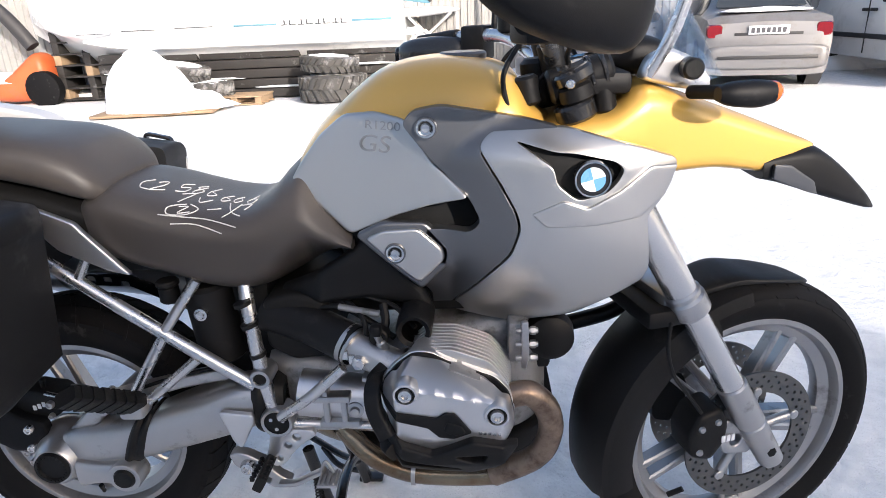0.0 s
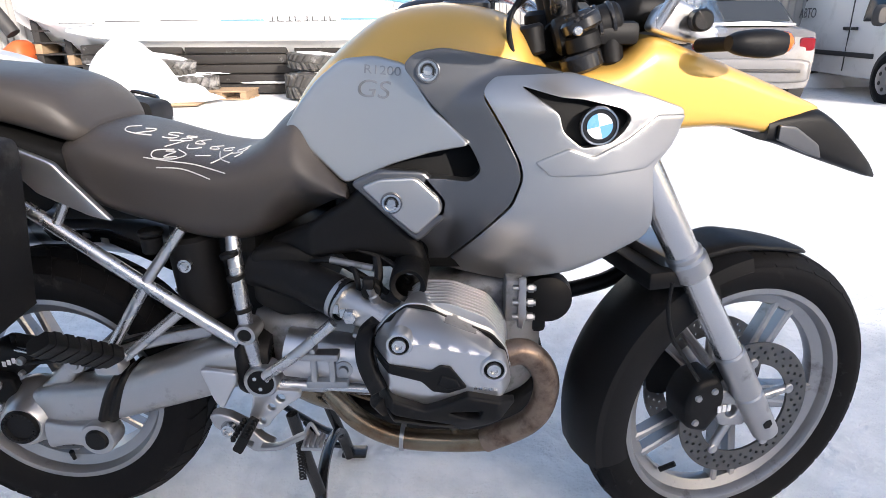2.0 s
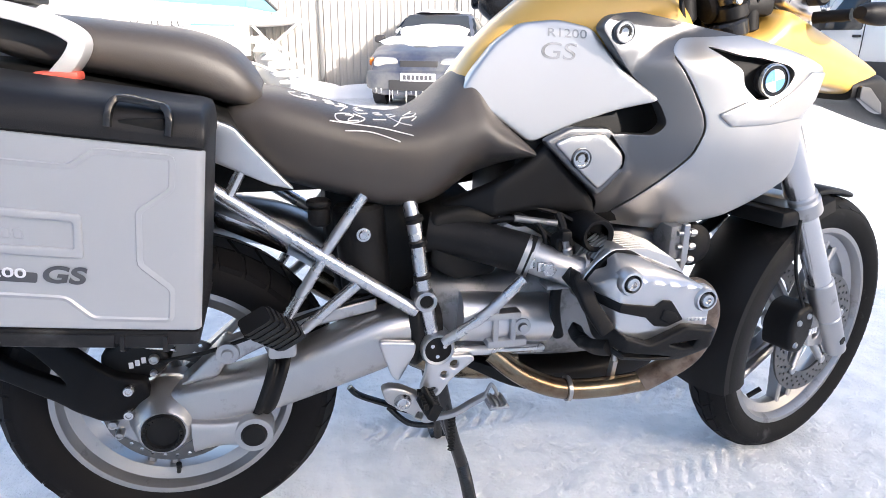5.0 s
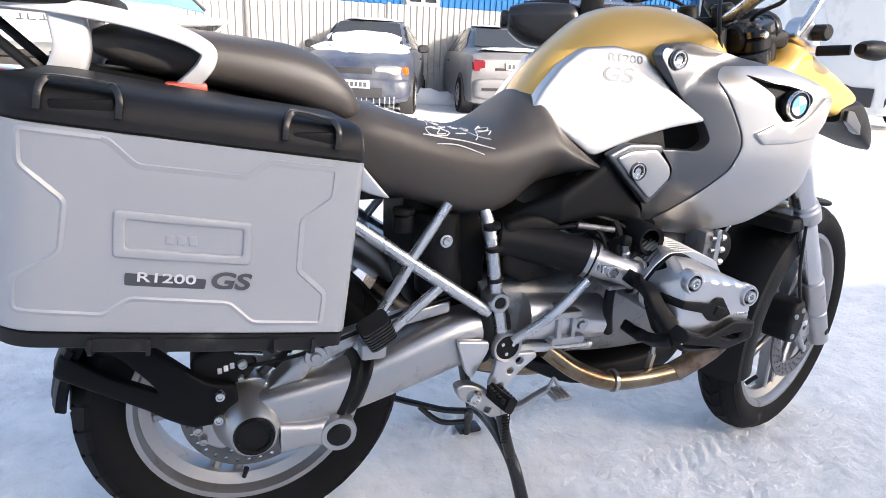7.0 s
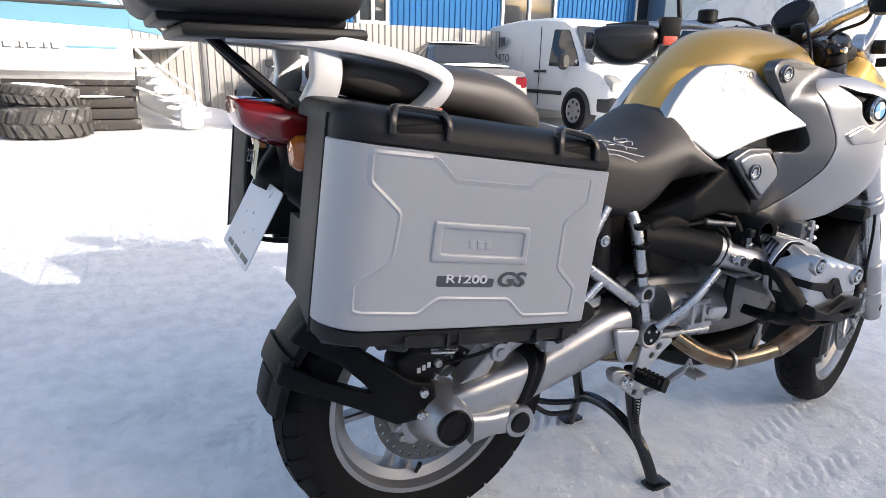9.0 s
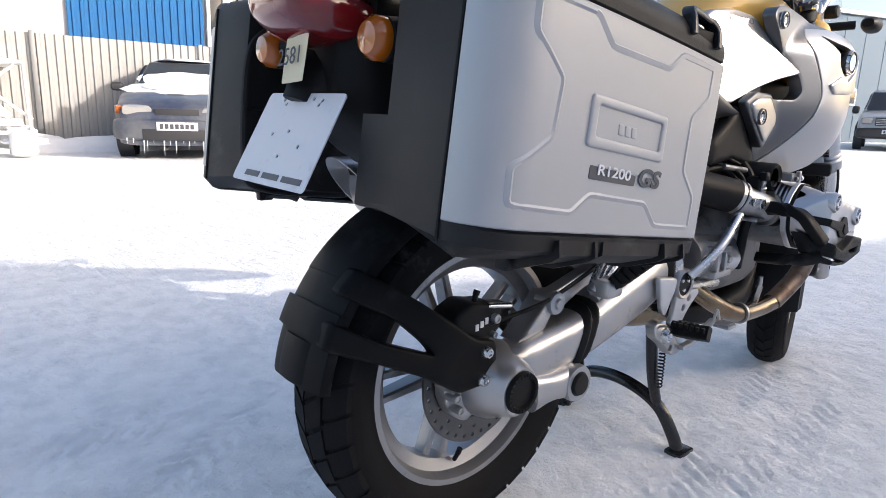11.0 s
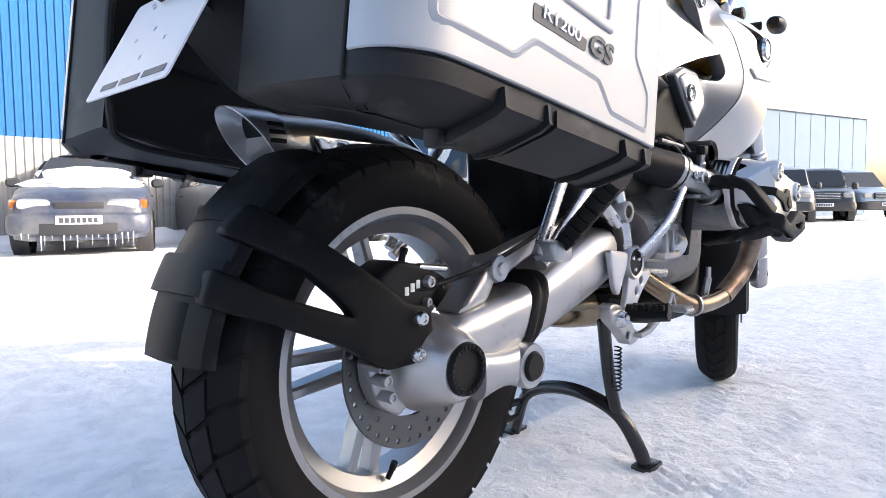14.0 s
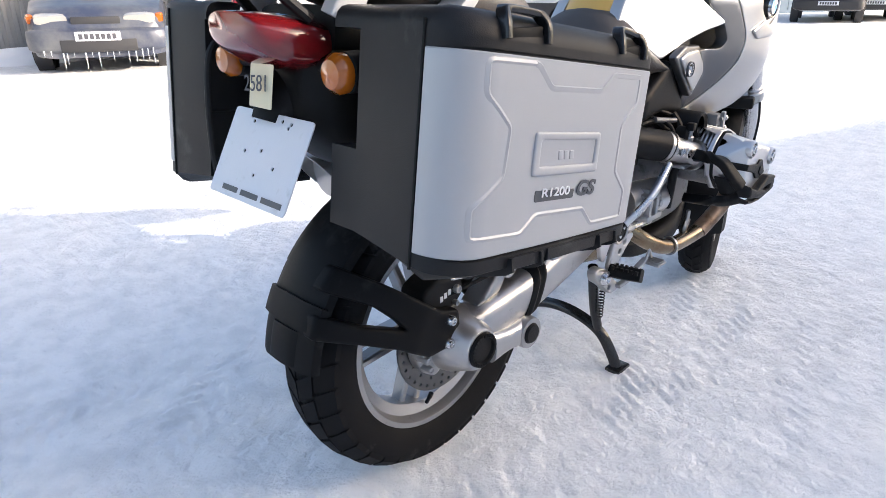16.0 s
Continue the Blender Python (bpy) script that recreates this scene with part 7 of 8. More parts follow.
SEDAN = [(-2.10, 0.70, 0.72, 0.66, 0.55), (-2.06, 0.86, 0.89, 0.78, 0.62), (-1.95, 0.93, 0.99, 0.81, 0.62), (-1.55, 0.95, 1.02, 0.83, 0.62), (-1.25, 0.95, 1.05, 0.83, 0.60), (-0.72, 0.95, 1.36, 0.84, 0.55), (-0.3, 0.94, 1.415, 0.84, 0.54), (0.2, 0.93, 1.41, 0.84, 0.54), (0.42, 0.93, 1.37, 0.84, 0.55), (1.0, 0.92, 0.985, 0.83, 0.62), (1.5, 0.85, 0.90, 0.82, 0.62), (1.9, 0.74, 0.80, 0.79, 0.62), (2.05, 0.62, 0.70, 0.73, 0.60), (2.10, 0.50, 0.60, 0.66, 0.55)]
SEDAN_SIDES = [[(0.86, 0.97), (0.36, 1.33), (-0.08, 1.36), (-0.08, 0.97)], [(-0.14, 0.97), (-0.14, 1.36), (-0.55, 1.34), (-1.0, 1.06), (-0.98, 0.98)]]


def sedan_front(amber):
    def build(c, body):
        for s in (-1, 1):
            l = part("headlight", loft([(1.86, 0.60, 0.74, 0.20), (1.98, 0.59, 0.735, 0.20), (2.075, 0.60, 0.70, 0.18)], power=4, y=s * 0.50), LAMP_CLEAR, c, "clear headlight")
            part("corner_lamp", loft([(1.75, 0.60, 0.73, 0.05), (1.9, 0.60, 0.73, 0.06), (1.99, 0.61, 0.70, 0.03)], power=4, y=s * 0.735), ORANGE_LENS, c, "amber corner lamp")
            part("fog_lamp", rod((2.1, s * 0.52, 0.36), (2.14, s * 0.52, 0.36), 0.06, n=16, bevel=0.01), LAMP_CLEAR, c)
            m = part("wing_mirror", loft([(0.70, 0.93, 1.04, 0.08), (0.76, 0.92, 1.05, 0.09), (0.82, 0.94, 1.02, 0.06)], power=3, y=s * 0.93), TRIM_DARK, c, "dark wing mirror")
            part("door_handle", box(-0.02, 0.12, s * 0.84 - 0.015, s * 0.84 + 0.015, 0.80, 0.825, 0.006), TRIM_DARK, c)
            part("tail_light", loft([(-2.09, 0.70, 0.86, 0.09), (-2.02, 0.69, 0.88, 0.11), (-1.9, 0.72, 0.87, 0.06)], power=4, y=s * 0.67), RED, c, "red tail light")
        part("bumper", loft([(1.78, 0.25, 0.56, 0.83), (2.0, 0.25, 0.57, 0.82), (2.1, 0.26, 0.555, 0.74), (2.15, 0.30, 0.52, 0.62)], power=6), body.data.materials[0], c, "painted front bumper")
        part("bumper_intake", box(2.125, 2.16, -0.44, 0.44, 0.27, 0.42, 0.012), TRIM_DARK, c)
        part("grille", box(2.05, 2.105, -0.28, 0.28, 0.60, 0.69, 0.012), TRIM_DARK, c, "dark grille")
        part("rear_bumper", loft([(-2.16, 0.33, 0.55, 0.6), (-2.12, 0.28, 0.60, 0.74), (-1.85, 0.25, 0.60, 0.83)], power=6), body.data.materials[0], c, "painted rear bumper")
        part("rear_trim", box(-2.105, -2.07, -0.42, 0.42, 0.72, 0.76, 0.006), TRIM_DARK, c)
    return build


def facing(x, y, hx, hy, back=0.0):
    """The pose of a vehicle whose front end stands at (x, y), heading along (hx, hy); back: half its length."""
    h = Vector((hx, hy, 0)).normalized()
    return Matrix.Translation((x - h.x * back, y - h.y * back, 0)) @ Matrix.Rotation(math.atan2(h.y, h.x), 4, "Z")


blue = car("sedan", "dark blue sedan with snow on hood and icicles on bumper", "car", facing(2.22, 8.15, -0.40, -0.92, 2.1), CAR_BLUE, SEDAN, (-1.3, 1.28), 0.29, sedan_front(True),
           ((0.97, 1.0, 0.62), (0.44, 1.36, 0.50)), ((-1.22, 1.06, 0.6), (-0.74, 1.35, 0.5)), SEDAN_SIDES)
number_bar(blue, 2.152, 0.46)
ice = random.Random(4)
for k in range(16):
    y = -0.62 + k * 0.083 + ice.uniform(-0.03, 0.03)
    part("icicle", add_rod(bmesh.new(), (2.13, y, 0.30), (2.13, y, 0.30 - ice.uniform(0.06, 0.27)), ice.uniform(0.006, 0.012), n=7, r1=0.001), ICE, blue)
hoods = snow_lump(2, 0.5, 0.72, 0.10, 4)
hood_snow = part("hood_snow", moved(hoods, Matrix.Translation((1.05, 0, 0.955)) @ Matrix.Rotation(0.16, 4, "Y")), SNOW_SOFT, blue, "snow lying on hood and screen")
part("screen_snow", moved(snow_lump(5, 0.24, 0.58, 0.06, 4, 0.3), Matrix.Translation((0.83, 0, 1.085)) @ Matrix.Rotation(0.60, 4, "Y")), SNOW_SOFT, blue)
part("roof_snow", moved(snow_lump(3, 0.62, 0.5, 0.05, 4, 0.2), Matrix.Translation((-0.15, 0, 1.41))), SNOW_SOFT, blue)

silver = car("sedan", "dirty silver sedan seen from its snow-dusted boot end", "car", facing(4.85, 7.9, 0.23, 0.973, -2.1), CAR_SILVER, SEDAN, (-1.3, 1.28), 0.29, sedan_front(False),
             ((0.97, 1.0, 0.62), (0.44, 1.36, 0.50)), ((-1.24, 1.07, 0.6), (-0.74, 1.36, 0.5)), SEDAN_SIDES)
number_bar(silver, -2.10, 0.79, 0.5, -1)
part("boot_snow", moved(snow_lump(8, 0.32, 0.6, 0.05, 4, 0.25), Matrix.Translation((-1.62, 0, 1.02))), SNOW_SOFT, silver)
part("roof_snow", moved(snow_lump(9, 0.6, 0.48, 0.04, 4, 0.2), Matrix.Translation((-0.15, 0, 1.41))), SNOW_SOFT, silver)
part("bumper_strip", box(-2.185, -2.14, -0.62, 0.62, 0.42, 0.46, 0.008), TRIM_DARK, silver)

VAN = [(-2.1, 0.95, 1.70, 0.84, 0.74), (-2.05, 1.0, 1.86, 0.89, 0.76), (-1.0, 1.0, 1.93, 0.90, 0.76), (0.0, 1.0, 1.93, 0.90, 0.75), (0.55, 1.0, 1.88, 0.90, 0.72), (0.8, 1.0, 1.76, 0.90, 0.70), (1.35, 1.02, 1.14, 0.88, 0.70), (1.75, 0.94, 1.0, 0.86, 0.68), (2.0, 0.78, 0.86, 0.82, 0.66), (2.1, 0.55, 0.66, 0.74, 0.6)]
VAN_SIDES = [[(1.2, 1.06), (0.72, 1.68), (0.32, 1.70), (0.32, 1.06)]]


def van_front(words):
    def build(c, body):
        for s in (-1, 1):
            part("headlight", loft([(1.7, 0.70, 0.95, 0.12), (1.9, 0.68, 0.92, 0.14), (2.07, 0.66, 0.82, 0.12)], power=3.5, y=s * 0.66), LAMP_CLEAR, c, "clear headlight")
            part("wing_mirror", loft([(0.95, 1.02, 1.26, 0.07), (1.02, 1.0, 1.28, 0.1), (1.1, 1.04, 1.24, 0.06)], power=3, y=s * 1.02), TRIM_DARK, c, "black wing mirror")
            part("side_moulding", box(-0.95, 0.85, s * 0.905 - 0.012, s * 0.905 + 0.012, 0.56, 0.63, 0.008), TRIM_DARK, c, "black side moulding")
            part("door_handle", box(0.16, 0.30, s * 0.90 - 0.02, s * 0.90 + 0.02, 0.94, 0.985, 0.008), TRIM_DARK, c)
            part("door_handle", box(-0.06, 0.06, s * 0.90 - 0.02, s * 0.90 + 0.02, 0.94, 0.985, 0.008), TRIM_DARK, c)
            part("door_gap", box(0.098, 0.106, s * 0.899 - 0.008, s * 0.899 + 0.008, 0.35, 1.75, 0), TRIM_DARK, c)
            part("tail_light", box(-2.11, -2.03, s * 0.80 - 0.06, s * 0.80 + 0.06, 0.85, 1.35, 0.02), RED, c, "red tail light")
        part("bumper", loft([(1.8, 0.3, 0.60, 0.86), (2.05, 0.3, 0.6, 0.82), (2.14, 0.33, 0.56, 0.7)], power=6), TRIM_DARK, c, "dark front bumper")
        part("grille", box(2.04, 2.125, -0.42, 0.42, 0.62, 0.80, 0.02), TRIM_DARK, c, "dark grille")
        part("bonnet_line", box(1.35, 1.4, -0.7, 0.7, 1.1, 1.145, 0.004), TRIM_DARK, c)
        if words:
            for s in (-1,):
                tx = text_mesh(words, 0.22, 0.002)
                part("lettering", moved(tx, Matrix.Translation((-1.55, s * 0.912, 1.12)) @ Matrix.Rotation(math.pi / 2, 4, "X")), GREY_INK, c)
                for k in range(3):
                    part("sign_bar", box(-1.45 + k * 0.08, -1.4 + k * 0.09, s * 0.885 - 0.002, s * 0.885 + 0.006, 1.38 + 0.03 * k, 1.60, 0), GREY_INK, c)
    return build


van = car("van", "white delivery van with black mouldings and a dark windscreen", "van", facing(7.55, 6.95, -0.03, -1.0, 2.1), CAR_WHITE, VAN, (-1.35, 1.25), 0.32, van_front("ABTO"),
          ((1.33, 1.13, 0.76), (0.82, 1.74, 0.66)), None, VAN_SIDES, low=0.28)
BIG = [(q[0] * 1.15, q[1] * 1.18, q[2] * 1.28, q[3] * 1.1, q[4] * 1.14) for q in VAN]
big = car("van", "large white panel van with black lower strip seen from its side", "van", facing(11.3, 10.55, 0.0, 1.0, 2.415), CAR_WHITE, BIG, (-1.5, 1.47), 0.35, lambda c, b: None,
          ((1.53, 1.34, 0.84), (0.95, 2.22, 0.74)), None, [[(1.38, 1.25), (0.85, 2.05), (0.41, 2.05), (0.41, 1.25)]], low=0.32)
for s in (-1, 1):
    part("side_moulding", box(-2.1, 1.75, s * 0.995 - 0.012, s * 0.995 + 0.012, 0.42, 0.72, 0.01), TRIM_DARK, big, "black lower strip")
    part("wing_mirror", loft([(1.1, 1.25, 1.6, 0.08), (1.2, 1.22, 1.62, 0.12), (1.28, 1.28, 1.55, 0.06)], power=3, y=s * 1.15), TRIM_DARK, big, "black wing mirror")
    part("headlight", loft([(1.98, 0.84, 1.1, 0.12), (2.2, 0.82, 1.05, 0.14), (2.39, 0.82, 0.95, 0.12)], power=3.5, y=s * 0.74), LAMP_CLEAR, big, "clear headlight")
    part("tail_light", box(-2.46, -2.36, s * 0.86 - 0.07, s * 0.86 + 0.07, 0.95, 1.55, 0.02), RED, big, "red tail light")
    part("door_gap", box(0.30, 0.31, s * 0.989 - 0.008, s * 0.989 + 0.008, 0.75, 2.1, 0), TRIM_DARK, big)
    part("door_handle", box(0.36, 0.52, s * 0.99 - 0.02, s * 0.99 + 0.02, 1.12, 1.165, 0.008), TRIM_DARK, big)
part("bumper", loft([(2.1, 0.36, 0.72, 0.95), (2.39, 0.36, 0.72, 0.9), (2.46, 0.4, 0.68, 0.78)], power=6), TRIM_DARK, big, "dark bumper")
part("rear_bumper", loft([(-2.52, 0.42, 0.62, 0.8), (-2.48, 0.40, 0.66, 0.92), (-2.3, 0.40, 0.66, 0.98)], power=6), TRIM_DARK, big, "dark rear bumper")
part("rear_door_gap", box(-2.425, -2.40, -0.006, 0.006, 0.7, 2.1, 0), TRIM_DARK, big)

SUV = [(-2.3, 0.8, 1.0, 0.8, 0.7), (-2.25, 1.0, 1.6, 0.9, 0.7), (-2.1, 1.05, 1.78, 0.92, 0.70), (-0.5, 1.05, 1.85, 0.93, 0.70), (0.2, 1.05, 1.82, 0.93, 0.69), (0.45, 1.05, 1.74, 0.93, 0.70), (1.0, 1.06, 1.16, 0.92, 0.74), (1.9, 1.0, 1.08, 0.90, 0.74), (2.25, 0.9, 0.98, 0.86, 0.72), (2.35, 0.6, 0.7, 0.8, 0.7)]
SUV_SIDES = [[(0.85, 1.1), (0.42, 1.68), (-0.25, 1.72), (-0.25, 1.1)], [(-0.32, 1.1), (-0.32, 1.72), (-1.1, 1.72), (-1.1, 1.1)], [(-1.18, 1.1), (-1.18, 1.72), (-1.9, 1.66), (-2.05, 1.12)]]


def suv_front(c, body):
    for s in (-1, 1):
        part("headlight", loft([(2.1, 0.78, 0.96, 0.14), (2.3, 0.76, 0.94, 0.15), (2.37, 0.78, 0.9, 0.12)], power=4, y=s * 0.66), LAMP_CLEAR, c, "clear headlight")
        part("wing_mirror", loft([(0.8, 1.08, 1.28, 0.07), (0.88, 1.06, 1.3, 0.1), (0.94, 1.1, 1.24, 0.06)], power=3, y=s * 1.04), TRIM_DARK, c, "dark wing mirror")
    part("grille", box(2.3, 2.385, -0.46, 0.46, 0.72, 0.95, 0.02), TRIM_DARK, c, "dark grille")
    for k in range(4):
        part("grille_bar", box(2.38, 2.395, -0.44, 0.44, 0.75 + k * 0.05, 0.765 + k * 0.05, 0.003), CHROME, c)
    part("bumper", loft([(2.1, 0.35, 0.66, 0.92), (2.35, 0.35, 0.66, 0.88), (2.44, 0.4, 0.6, 0.75)], power=6), TRIM_DARK, c, "dark bumper")


CAR_LIGHT = material("light_silver_car_paint", (0.34, 0.35, 0.36), 0.35, 0.4, 0.06, 3, 0.02, 300, coat=0.3)
for px, py, hx, hy, paint, lab in ((21.0, 4.75, -0.97, -0.25, CAR_LIGHT, "light silver off-road car with a chrome grille"), (22.8, 3.95, -0.95, -0.3, CAR_GREEN, "dark green off-road car parked in a far row"), (25.5, 2.6, -0.75, -0.65, CAR_PALE, "pale blue estate car parked in a far row")):
    s = car("off_road_car", lab, "car", facing(px, py, hx, hy, 2.35), paint, SUV, (-1.4, 1.45), 0.38, suv_front, ((0.98, 1.18, 0.76), (0.47, 1.72, 0.66)), None, SUV_SIDES, low=0.36)
    number_bar(s, 2.44, 0.55)
grey = car("sedan", "grey sedan parked beyond the vans", "car", facing(15.2, 5.6, -0.9, -0.42, 2.1), CAR_SILVER, SEDAN, (-1.3, 1.28), 0.29, sedan_front(False),
           ((0.97, 1.0, 0.62), (0.44, 1.36, 0.50)), ((-1.24, 1.07, 0.6), (-0.74, 1.36, 0.5)), SEDAN_SIDES)
number_bar(grey, 2.152, 0.46)

# boat on its timber cradle
boat = thing("motor_boat", "white motor boat with blue stripes laid up on timbers", "boat", at=Matrix.Translation((-0.15, 9.0, 0)))
rings = []
for k in range(25):
    u = k / 24
    x = -6.6 * u
    bow = max(0, (u - 0.62) / 0.38)
    hw = 1.12 * (1 - bow ** 2.2) + 0.02
    keel = 0.30 + 0.85 * bow ** 2
    chine = 0.86 + 0.02 * u + 0.45 * bow ** 1.6
    rail = 1.68 + 0.10 * u + 0.35 * bow
    half = [(0, keel), (hw * 0.62, chine - 0.28 * (1 - bow)), (hw * 0.9, chine), (hw * 0.955, chine + 0.06), (hw * 0.985, chine + 0.36 * (rail - chine)), (hw, rail - 0.12), (hw * 1.02, rail - 0.05), (hw * 0.97, rail), (hw * 0.5, rail + 0.06), (0, rail + 0.08)]
    rings.append([(x, 1.12 - y, z) for y, z in half] + [(x, 1.12 + y, z) for y, z in reversed(half[1:-1])])
part("hull", add_rings(bmesh.new(), rings), HULL_WHITE, boat, "white gelcoat hull", sharp=25)
rub = []
for k in range(20):
    u = k / 24
    bow = max(0, (u - 0.62) / 0.38)
    hw = 1.12 * (1 - bow ** 2.2) + 0.02
    rub.append((-6.6 * u, 1.12 - hw * 0.93, 0.86 + 0.02 * u + 0.45 * bow ** 1.6))
part("chine_strake", tube(rub, 0.035, n=8, res=2), HULL_WHITE, boat)
for x0, x1, z, h, mt in ((-0.80, -0.19, 1.135, 0.03, HULL_BLUE), (-2.65, -1.98, 1.128, 0.025, HULL_BLUE), (-3.59, -2.98, 1.14, 0.012, GREY_INK), (-4.45, -3.9, 1.132, 0.012, GREY_INK), (-5.19, -4.64, 1.105, 0.012, GREY_INK)):
    part("stripe", box(x0, x1, -0.016, 0.03, z, z + h, 0.003), mt, boat, "thin hull stripe")
for k in range(8):
    x0 = -1.91 + k * 0.134
    part("lettering_bar", box(x0, x0 + 0.1, -0.014, 0.03, 1.115, 1.13, 0.002), GREY_INK, boat)
    part("lettering_bar", box(x0 + (0.0 if k % 2 else 0.05), x0 + (0.02 if k % 2 else 0.07), -0.014, 0.03, 1.13, 1.195, 0.002), GREY_INK, boat)
band = []
for k in range(22):
    u = k / 24
    bow = max(0, (u - 0.62) / 0.38)
    hw = 1.12 * (1 - bow ** 2.2) + 0.02
    chine = 0.86 + 0.02 * u + 0.45 * bow ** 1.6
    rail = 1.68 + 0.10 * u + 0.35 * bow
    z0 = rail - 0.285 + 0.2 * u
    band.append([(-6.6 * u, 1.12 - hw * 0.99 - 0.012, z0), (-6.6 * u, 1.12 - hw - 0.012, rail - 0.12), (-6.6 * u, 1.12 - hw * 1.02 - 0.012, rail - 0.03), (-6.6 * u, 1.12 - hw * 0.97, rail - 0.03), (-6.6 * u, 1.12 - hw * 0.95, z0)])
part("sheer_band", add_rings(bmesh.new(), band), HULL_BLUE, boat, "pale blue sheer band")
part("rub_rail", tube([(-6.6 * k / 24, 1.12 - (1.12 * (1 - max(0, (k / 24 - 0.62) / 0.38) ** 2.2) + 0.02) * 1.03, 1.675 + 0.10 * k / 24 + 0.35 * max(0, (k / 24 - 0.62) / 0.38)) for k in range(22)], 0.026, n=8, res=2), TRIM_DARK, boat, "dark rub rail")
part("stern_wing", panel(rounded([(-0.02, 1.395), (-0.02, 1.70), (0.10, 1.66), (0.43, 1.36), (0.40, 1.33)], 0.02, 3), 0.03, thick=0.06, edge=0.01, step=0.06), HULL_BLUE, boat, "blue sloping stern side")
part("wing_rail", tube([(-0.02, -0.05, 1.675), (0.12, -0.04, 1.64), (0.43, -0.03, 1.36)], 0.02, n=8), TRIM_DARK, boat)
part("name_board", box(-0.75, -0.24, 0.06, 0.10, 1.745, 1.84, 0.006), HULL_WHITE, boat, "white board with lettering")
cab = loft([(-5.4, 1.7, 1.8, 0.5), (-4.2, 1.6, 1.95, 0.8), (-2.6, 1.53, 1.95, 0.95), (-2.2, 1.52, 2.25, 0.96), (-0.9, 1.5, 2.28, 0.95), (-0.2, 1.5, 1.95, 0.9), (0.0, 1.5, 1.6, 0.85)], power=4, y=1.12)
part("canopy", cab, CANOPY, boat, "pale blue boat canopy")
part("canopy_snow", moved(snow_lump(6, 1.2, 0.9, 0.16, 4), Matrix.Translation((-1.6, 1.12, 2.24))), SNOW_SOFT, boat)
part("canopy_trim", tube([(-2.3, 0.16, 1.56), (-2.15, 0.15, 2.2), (-0.9, 0.15, 2.24), (-0.15, 0.2, 1.9), (0.02, 0.25, 1.55)], 0.025, n=8), HULL_WHITE, boat)
part("swim_platform", loft([(0.0, 1.14, 1.30, 0.85), (0.3, 1.15, 1.30, 0.82), (0.75, 1.2, 1.27, 0.7), (0.82, 1.21, 1.25, 0.6)], power=5, y=1.0), HULL_WHITE, boat, "white swim platform")
for k, (a, b) in enumerate((((0.05, 0.25, 1.15), (0.62, 0.35, 0.55)), ((0.72, 0.3, 1.2), (0.12, 0.4, 0.7)), ((0.8, 0.2, 1.2), (0.82, 0.22, 0.35)), ((0.1, 0.6, 1.1), (0.7, 0.7, 0.4)), ((0.3, 0.2, 0.95), (0.86, 0.3, 0.5)), ((0.0, 0.2, 0.62), (0.8, 0.3, 0.3)))):
    part("stern_strut", tube([a, b], 0.022, n=8, smooth=False), STEEL_PALE, boat, "pale steel stern strut")
part("outdrive", loft([(0.05, 0.35, 0.9, 0.16), (0.3, 0.2, 0.8, 0.14), (0.5, 0.1, 0.5, 0.12), (0.62, 0.08, 0.32, 0.1)], power=3, y=0.75), STEEL_PALE, boat, "snowy stern drive leg")
for k in range(7):
    part("stern_snow", moved(snow_lump(20 + k, 0.14 + 0.02 * k, 0.13, 0.10, 3, 0.5), Matrix.Translation((0.1 + 0.11 * k, 0.25 + 0.06 * (k % 3), 0.9 - 0.12 * k))), SNOW_SOFT, boat)
fl = part("fender", loft([(0.55, 0.05, 0.30, 0.1), (0.62, 0.02, 0.36, 0.16), (0.78, 0.02, 0.36, 0.16), (0.85, 0.06, 0.3, 0.1)], power=2.4, y=0.1), HULL_WHITE, boat)

cradle = thing("timber_cradle", "stack of dark snow-dusted timbers under the boat", "timber", at=Matrix.Translation((-0.15, 9.0, 0)))
tr = random.Random(9)
for k in range(5):
    z = 0.02 + k * 0.155
    for j in range(3):
        a = -5.1 + j * 1.72 + tr.uniform(-0.05, 0.05)
        part("timber", box(a, a + 1.64 + tr.uniform(0, 0.06), 0.24 + tr.uniform(-0.03, 0.05), 0.5, z, z + 0.14, 0.012), DARK_WOOD, cradle)
part("timber", box(-5.0, 0.0, 0.5, 1.9, 0.05, 0.66, 0.02), DARK_WOOD, cradle)
for k in range(4):
    part("plank_snow", moved(snow_lump(40 + k, 0.55, 0.08, 0.025, 3, 0.3), Matrix.Translation((-4.5 + k * 1.25, 0.25, 0.48 - 0.15 * (k % 3)))), SNOW_SOFT, cradle)


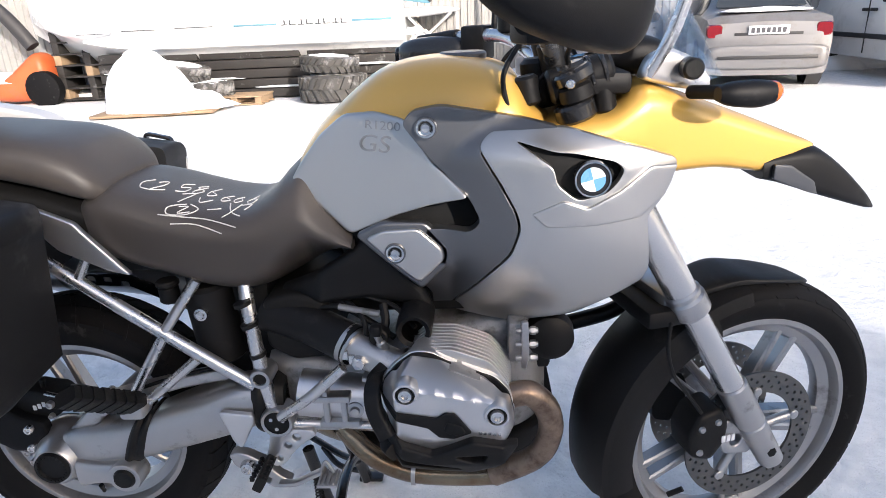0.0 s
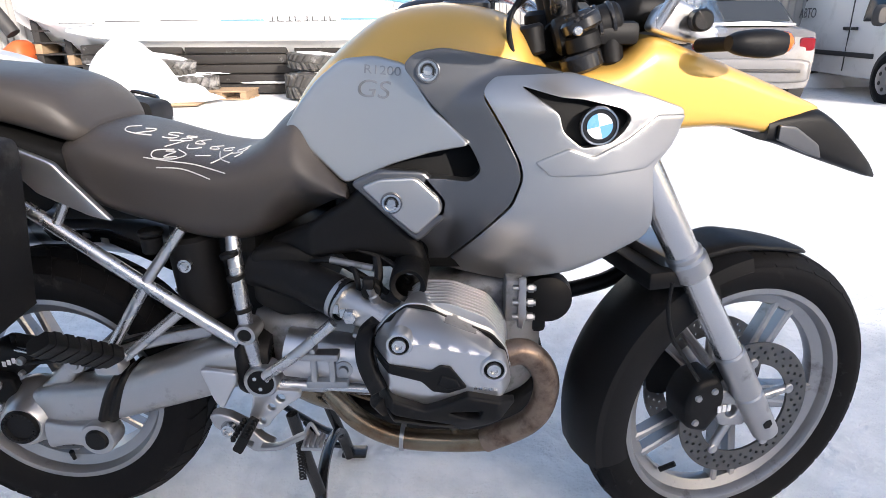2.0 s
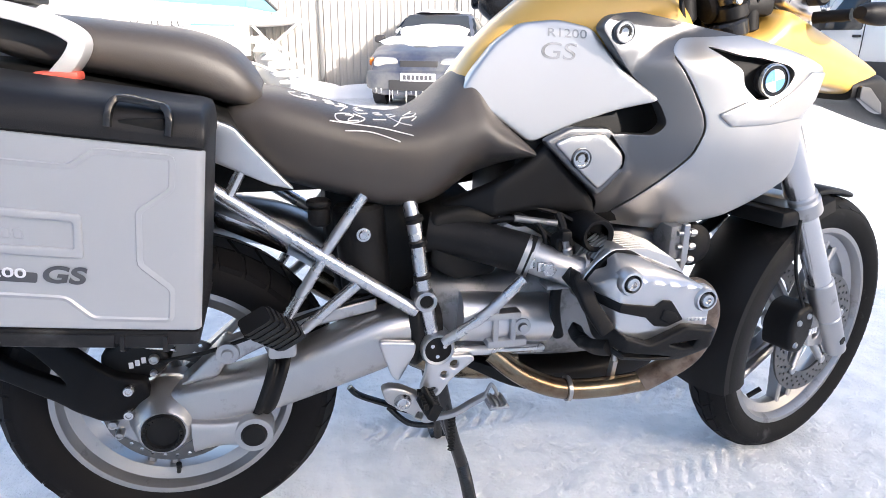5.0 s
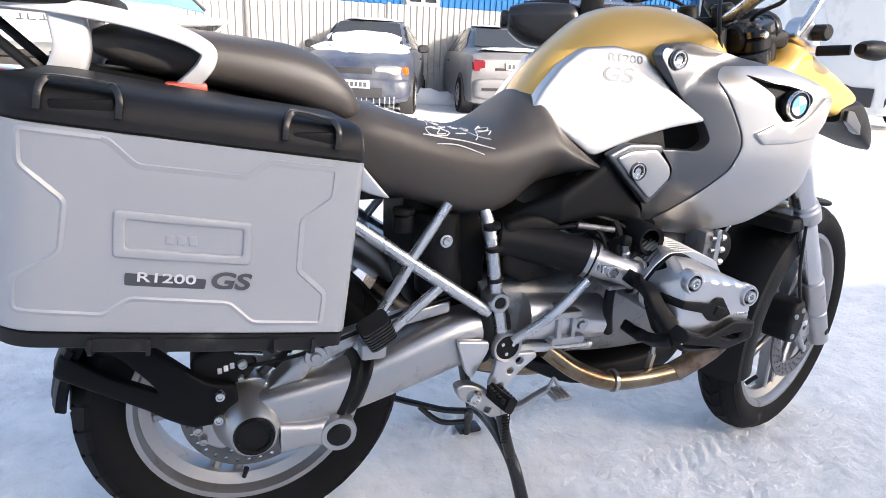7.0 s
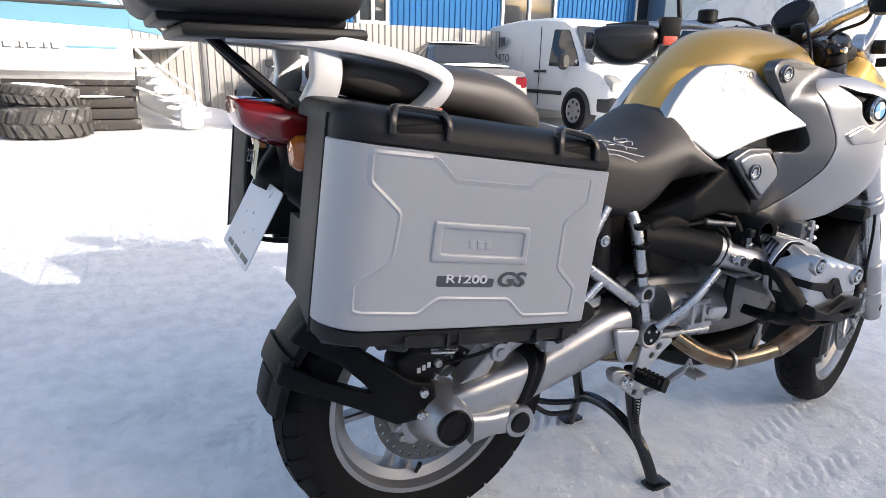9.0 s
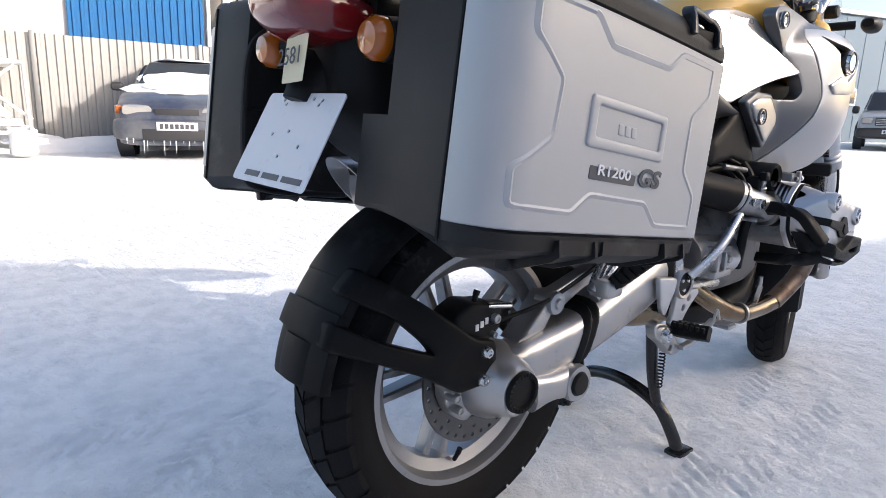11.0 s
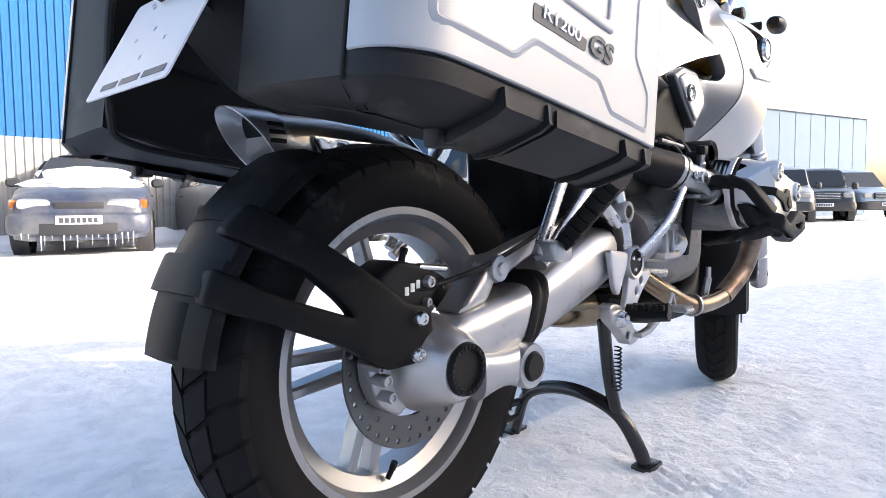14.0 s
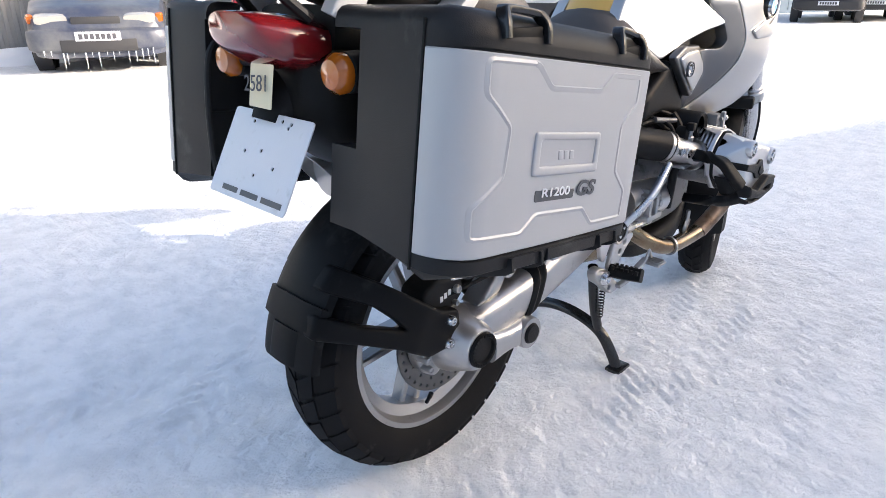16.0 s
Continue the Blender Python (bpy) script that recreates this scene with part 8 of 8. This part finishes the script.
def big_tyre(name, label, at, R, w, r, lugs):
    c = thing(name, label, "tyre", "old tyres", at=at)
    h = w / 2
    part("casing", lathe([(r, -h * 0.6), (r + 0.03, -h * 0.9), (r + (R - r) * 0.5, -h), (R - 0.05, -h * 0.92), (R - 0.01, -h * 0.7), (R - 0.01, h * 0.7), (R - 0.05, h * 0.92), (r + (R - r) * 0.5, h), (r + 0.03, h * 0.9), (r, h * 0.6), (r + 0.02, 0)], axis=(0, 0, 1), n=40, closed_profile=True), TYRE_GREY, c)
    bm = bmesh.new()
    for i in range(lugs):
        for s in (-1, 1):
            a = 2 * math.pi * (i + 0.25 * s) / lugs
            d = 2 * math.pi / lugs
            vs = []
            for rr in (R - 0.02, R + 0.03):
                for aa, zz in ((a, 0.01 * s), (a + d * 0.42, 0.01 * s), (a + d * 0.95, s * h * 0.85), (a + d * 0.5, s * h * 0.85)):
                    vs.append(bm.verts.new((rr * math.cos(aa), rr * math.sin(aa), zz)))
            for f in ((4, 5, 6, 7), (0, 1, 5, 4), (1, 2, 6, 5), (2, 3, 7, 6), (3, 0, 4, 7)):
                bm.faces.new([vs[q] for q in f])
    part("tread", bm, TYRE_GREY, c)
    part("snow_dust", moved(snow_lump(R * 10, (R + r) / 2, (R + r) / 2, 0.03, 4, 0.25), Matrix.Translation((0, 0, h * 0.9))), SNOW_SOFT, c)
    return c


big_tyre("tractor_tyre", "old lugged tractor tyre lying flat on the snow", Matrix.Translation((-1.27, 8.72, 0.2)), 0.50, 0.40, 0.25, 20)
big_tyre("car_tyre", "worn grey tyre lying on a tractor tyre", Matrix.Translation((-1.3, 8.74, 0.54)) @ Matrix.Rotation(0.08, 4, "Y"), 0.42, 0.24, 0.24, 0 + 24)
big_tyre("tractor_tyre", "old lugged tractor tyre lying flat on the snow", Matrix.Translation((-3.25, 8.72, 0.18)), 0.37, 0.36, 0.22, 18)
big_tyre("car_tyre", "worn grey tyre leaning on another tyre", Matrix.Translation((-3.62, 8.72, 0.52)) @ Matrix.Rotation(0.2, 4, "Y"), 0.40, 0.22, 0.22, 24)

pallet = thing("wooden_pallet", "pale wooden pallet on the snow by the timbers", "pallet", at=Matrix.Translation((-2.75, 8.7, 0)))
for k in range(3):
    part("block", box(-0.42 + k * 0.37, -0.32 + k * 0.37, -0.3, 0.3, 0.03, 0.12, 0.006), BARE_WOOD, pallet)
for k in range(4):
    part("board", box(-0.44, 0.44, -0.32 + k * 0.17, -0.21 + k * 0.17, 0.12, 0.142, 0.004), BARE_WOOD, pallet)
for k in range(3):
    part("board", box(-0.44, 0.44, -0.31 + k * 0.25, -0.21 + k * 0.25, 0.008, 0.03, 0.004), BARE_WOOD, pallet)

heap = thing("snow_heap", "tall white snow heap piled on a wooden board", "snow", at=Matrix.Translation((-3.55, 7.9, 0)) @ Matrix.Rotation(0.12, 4, "Z"))
part("board", box(-0.95, 0.75, -0.42, 0.42, 0.02, 0.06, 0.01), BARE_WOOD, heap)
part("snow_mound", moved(snow_lump(11, 0.62, 0.42, 0.74, 4, 0.22), Matrix.Translation((-0.25, 0, 0.06))), SNOW_SOFT, heap)
part("heap_skirt", moved(snow_lump(13, 0.85, 0.45, 0.3, 4, 0.3), Matrix.Translation((0.05, 0.02, 0.06))), SNOW_SOFT, heap)

digger = thing("loader", "orange loader arm with a dark boom", "machine", at=Matrix.Translation((-6.7, 9.9, 0)))
part("bucket", loft([(-1.0, 0.1, 0.3, 0.35), (-0.5, 0.05, 0.45, 0.4), (-0.15, 0.05, 0.7, 0.35), (0.05, 0.1, 0.85, 0.3), (0.2, 0.2, 0.8, 0.28), (0.28, 0.3, 0.6, 0.2)], power=3), ORANGE, digger, "orange painted arm")
part("wheel", lathe([(0, -0.1), (0.2, -0.1), (0.3, -0.06), (0.3, 0.1), (0, 0.1)], centre=(0.22, -0.3, 0.26), n=24), RUBBER, digger)
part("boom", tube([(-1.0, 0, 2.0), (-0.4, 0, 1.5), (0.0, 0, 0.95)], 0.12, n=10), TRIM_DARK, digger, "dark steel boom")
part("snow_cap", moved(snow_lump(15, 0.5, 0.4, 0.15, 3), Matrix.Translation((-0.65, 0, 0.38))), SNOW_SOFT, digger)
bank = thing("snow_bank", "low bank of cleared snow along the fence", "snow", kind="stuff", at=Matrix.Translation((0, 10.3, 0)))
bk = bmesh.new()
for k in range(26):
    b_ = snow_lump(60 + k, 0.9 + 0.3 * (k % 3), 0.35, 0.16 + 0.05 * (k % 4), 3, 0.3)
    moved(b_, Matrix.Translation((-11 + k * 1.0, 0.05 * (k % 3), 0)))
    tmp = bpy.data.meshes.new("tmp")
    b_.to_mesh(tmp)
    b_.free()
    bk.from_mesh(tmp)
    bpy.data.meshes.remove(tmp)
part("bank", bk, SNOW_SOFT, bank)

rack = thing("pallet_stack", "stack of old dark pallets beside the loader", "pallet", at=Matrix.Translation((-5.75, 10.1, 0)))
for k in range(6):
    part("pallet_board", box(-0.6, 0.6, -0.3 + 0.02 * (k % 2), 0.3, 0.03 + k * 0.19, 0.055 + k * 0.19, 0.004), DARK_WOOD, rack)
    for j in range(3):
        part("pallet_block", box(-0.58 + j * 0.52, -0.46 + j * 0.52, -0.28, 0.28, 0.055 + k * 0.19, 0.22 + k * 0.19, 0.006), BARE_WOOD if (k + j) % 3 == 0 else DARK_WOOD, rack)
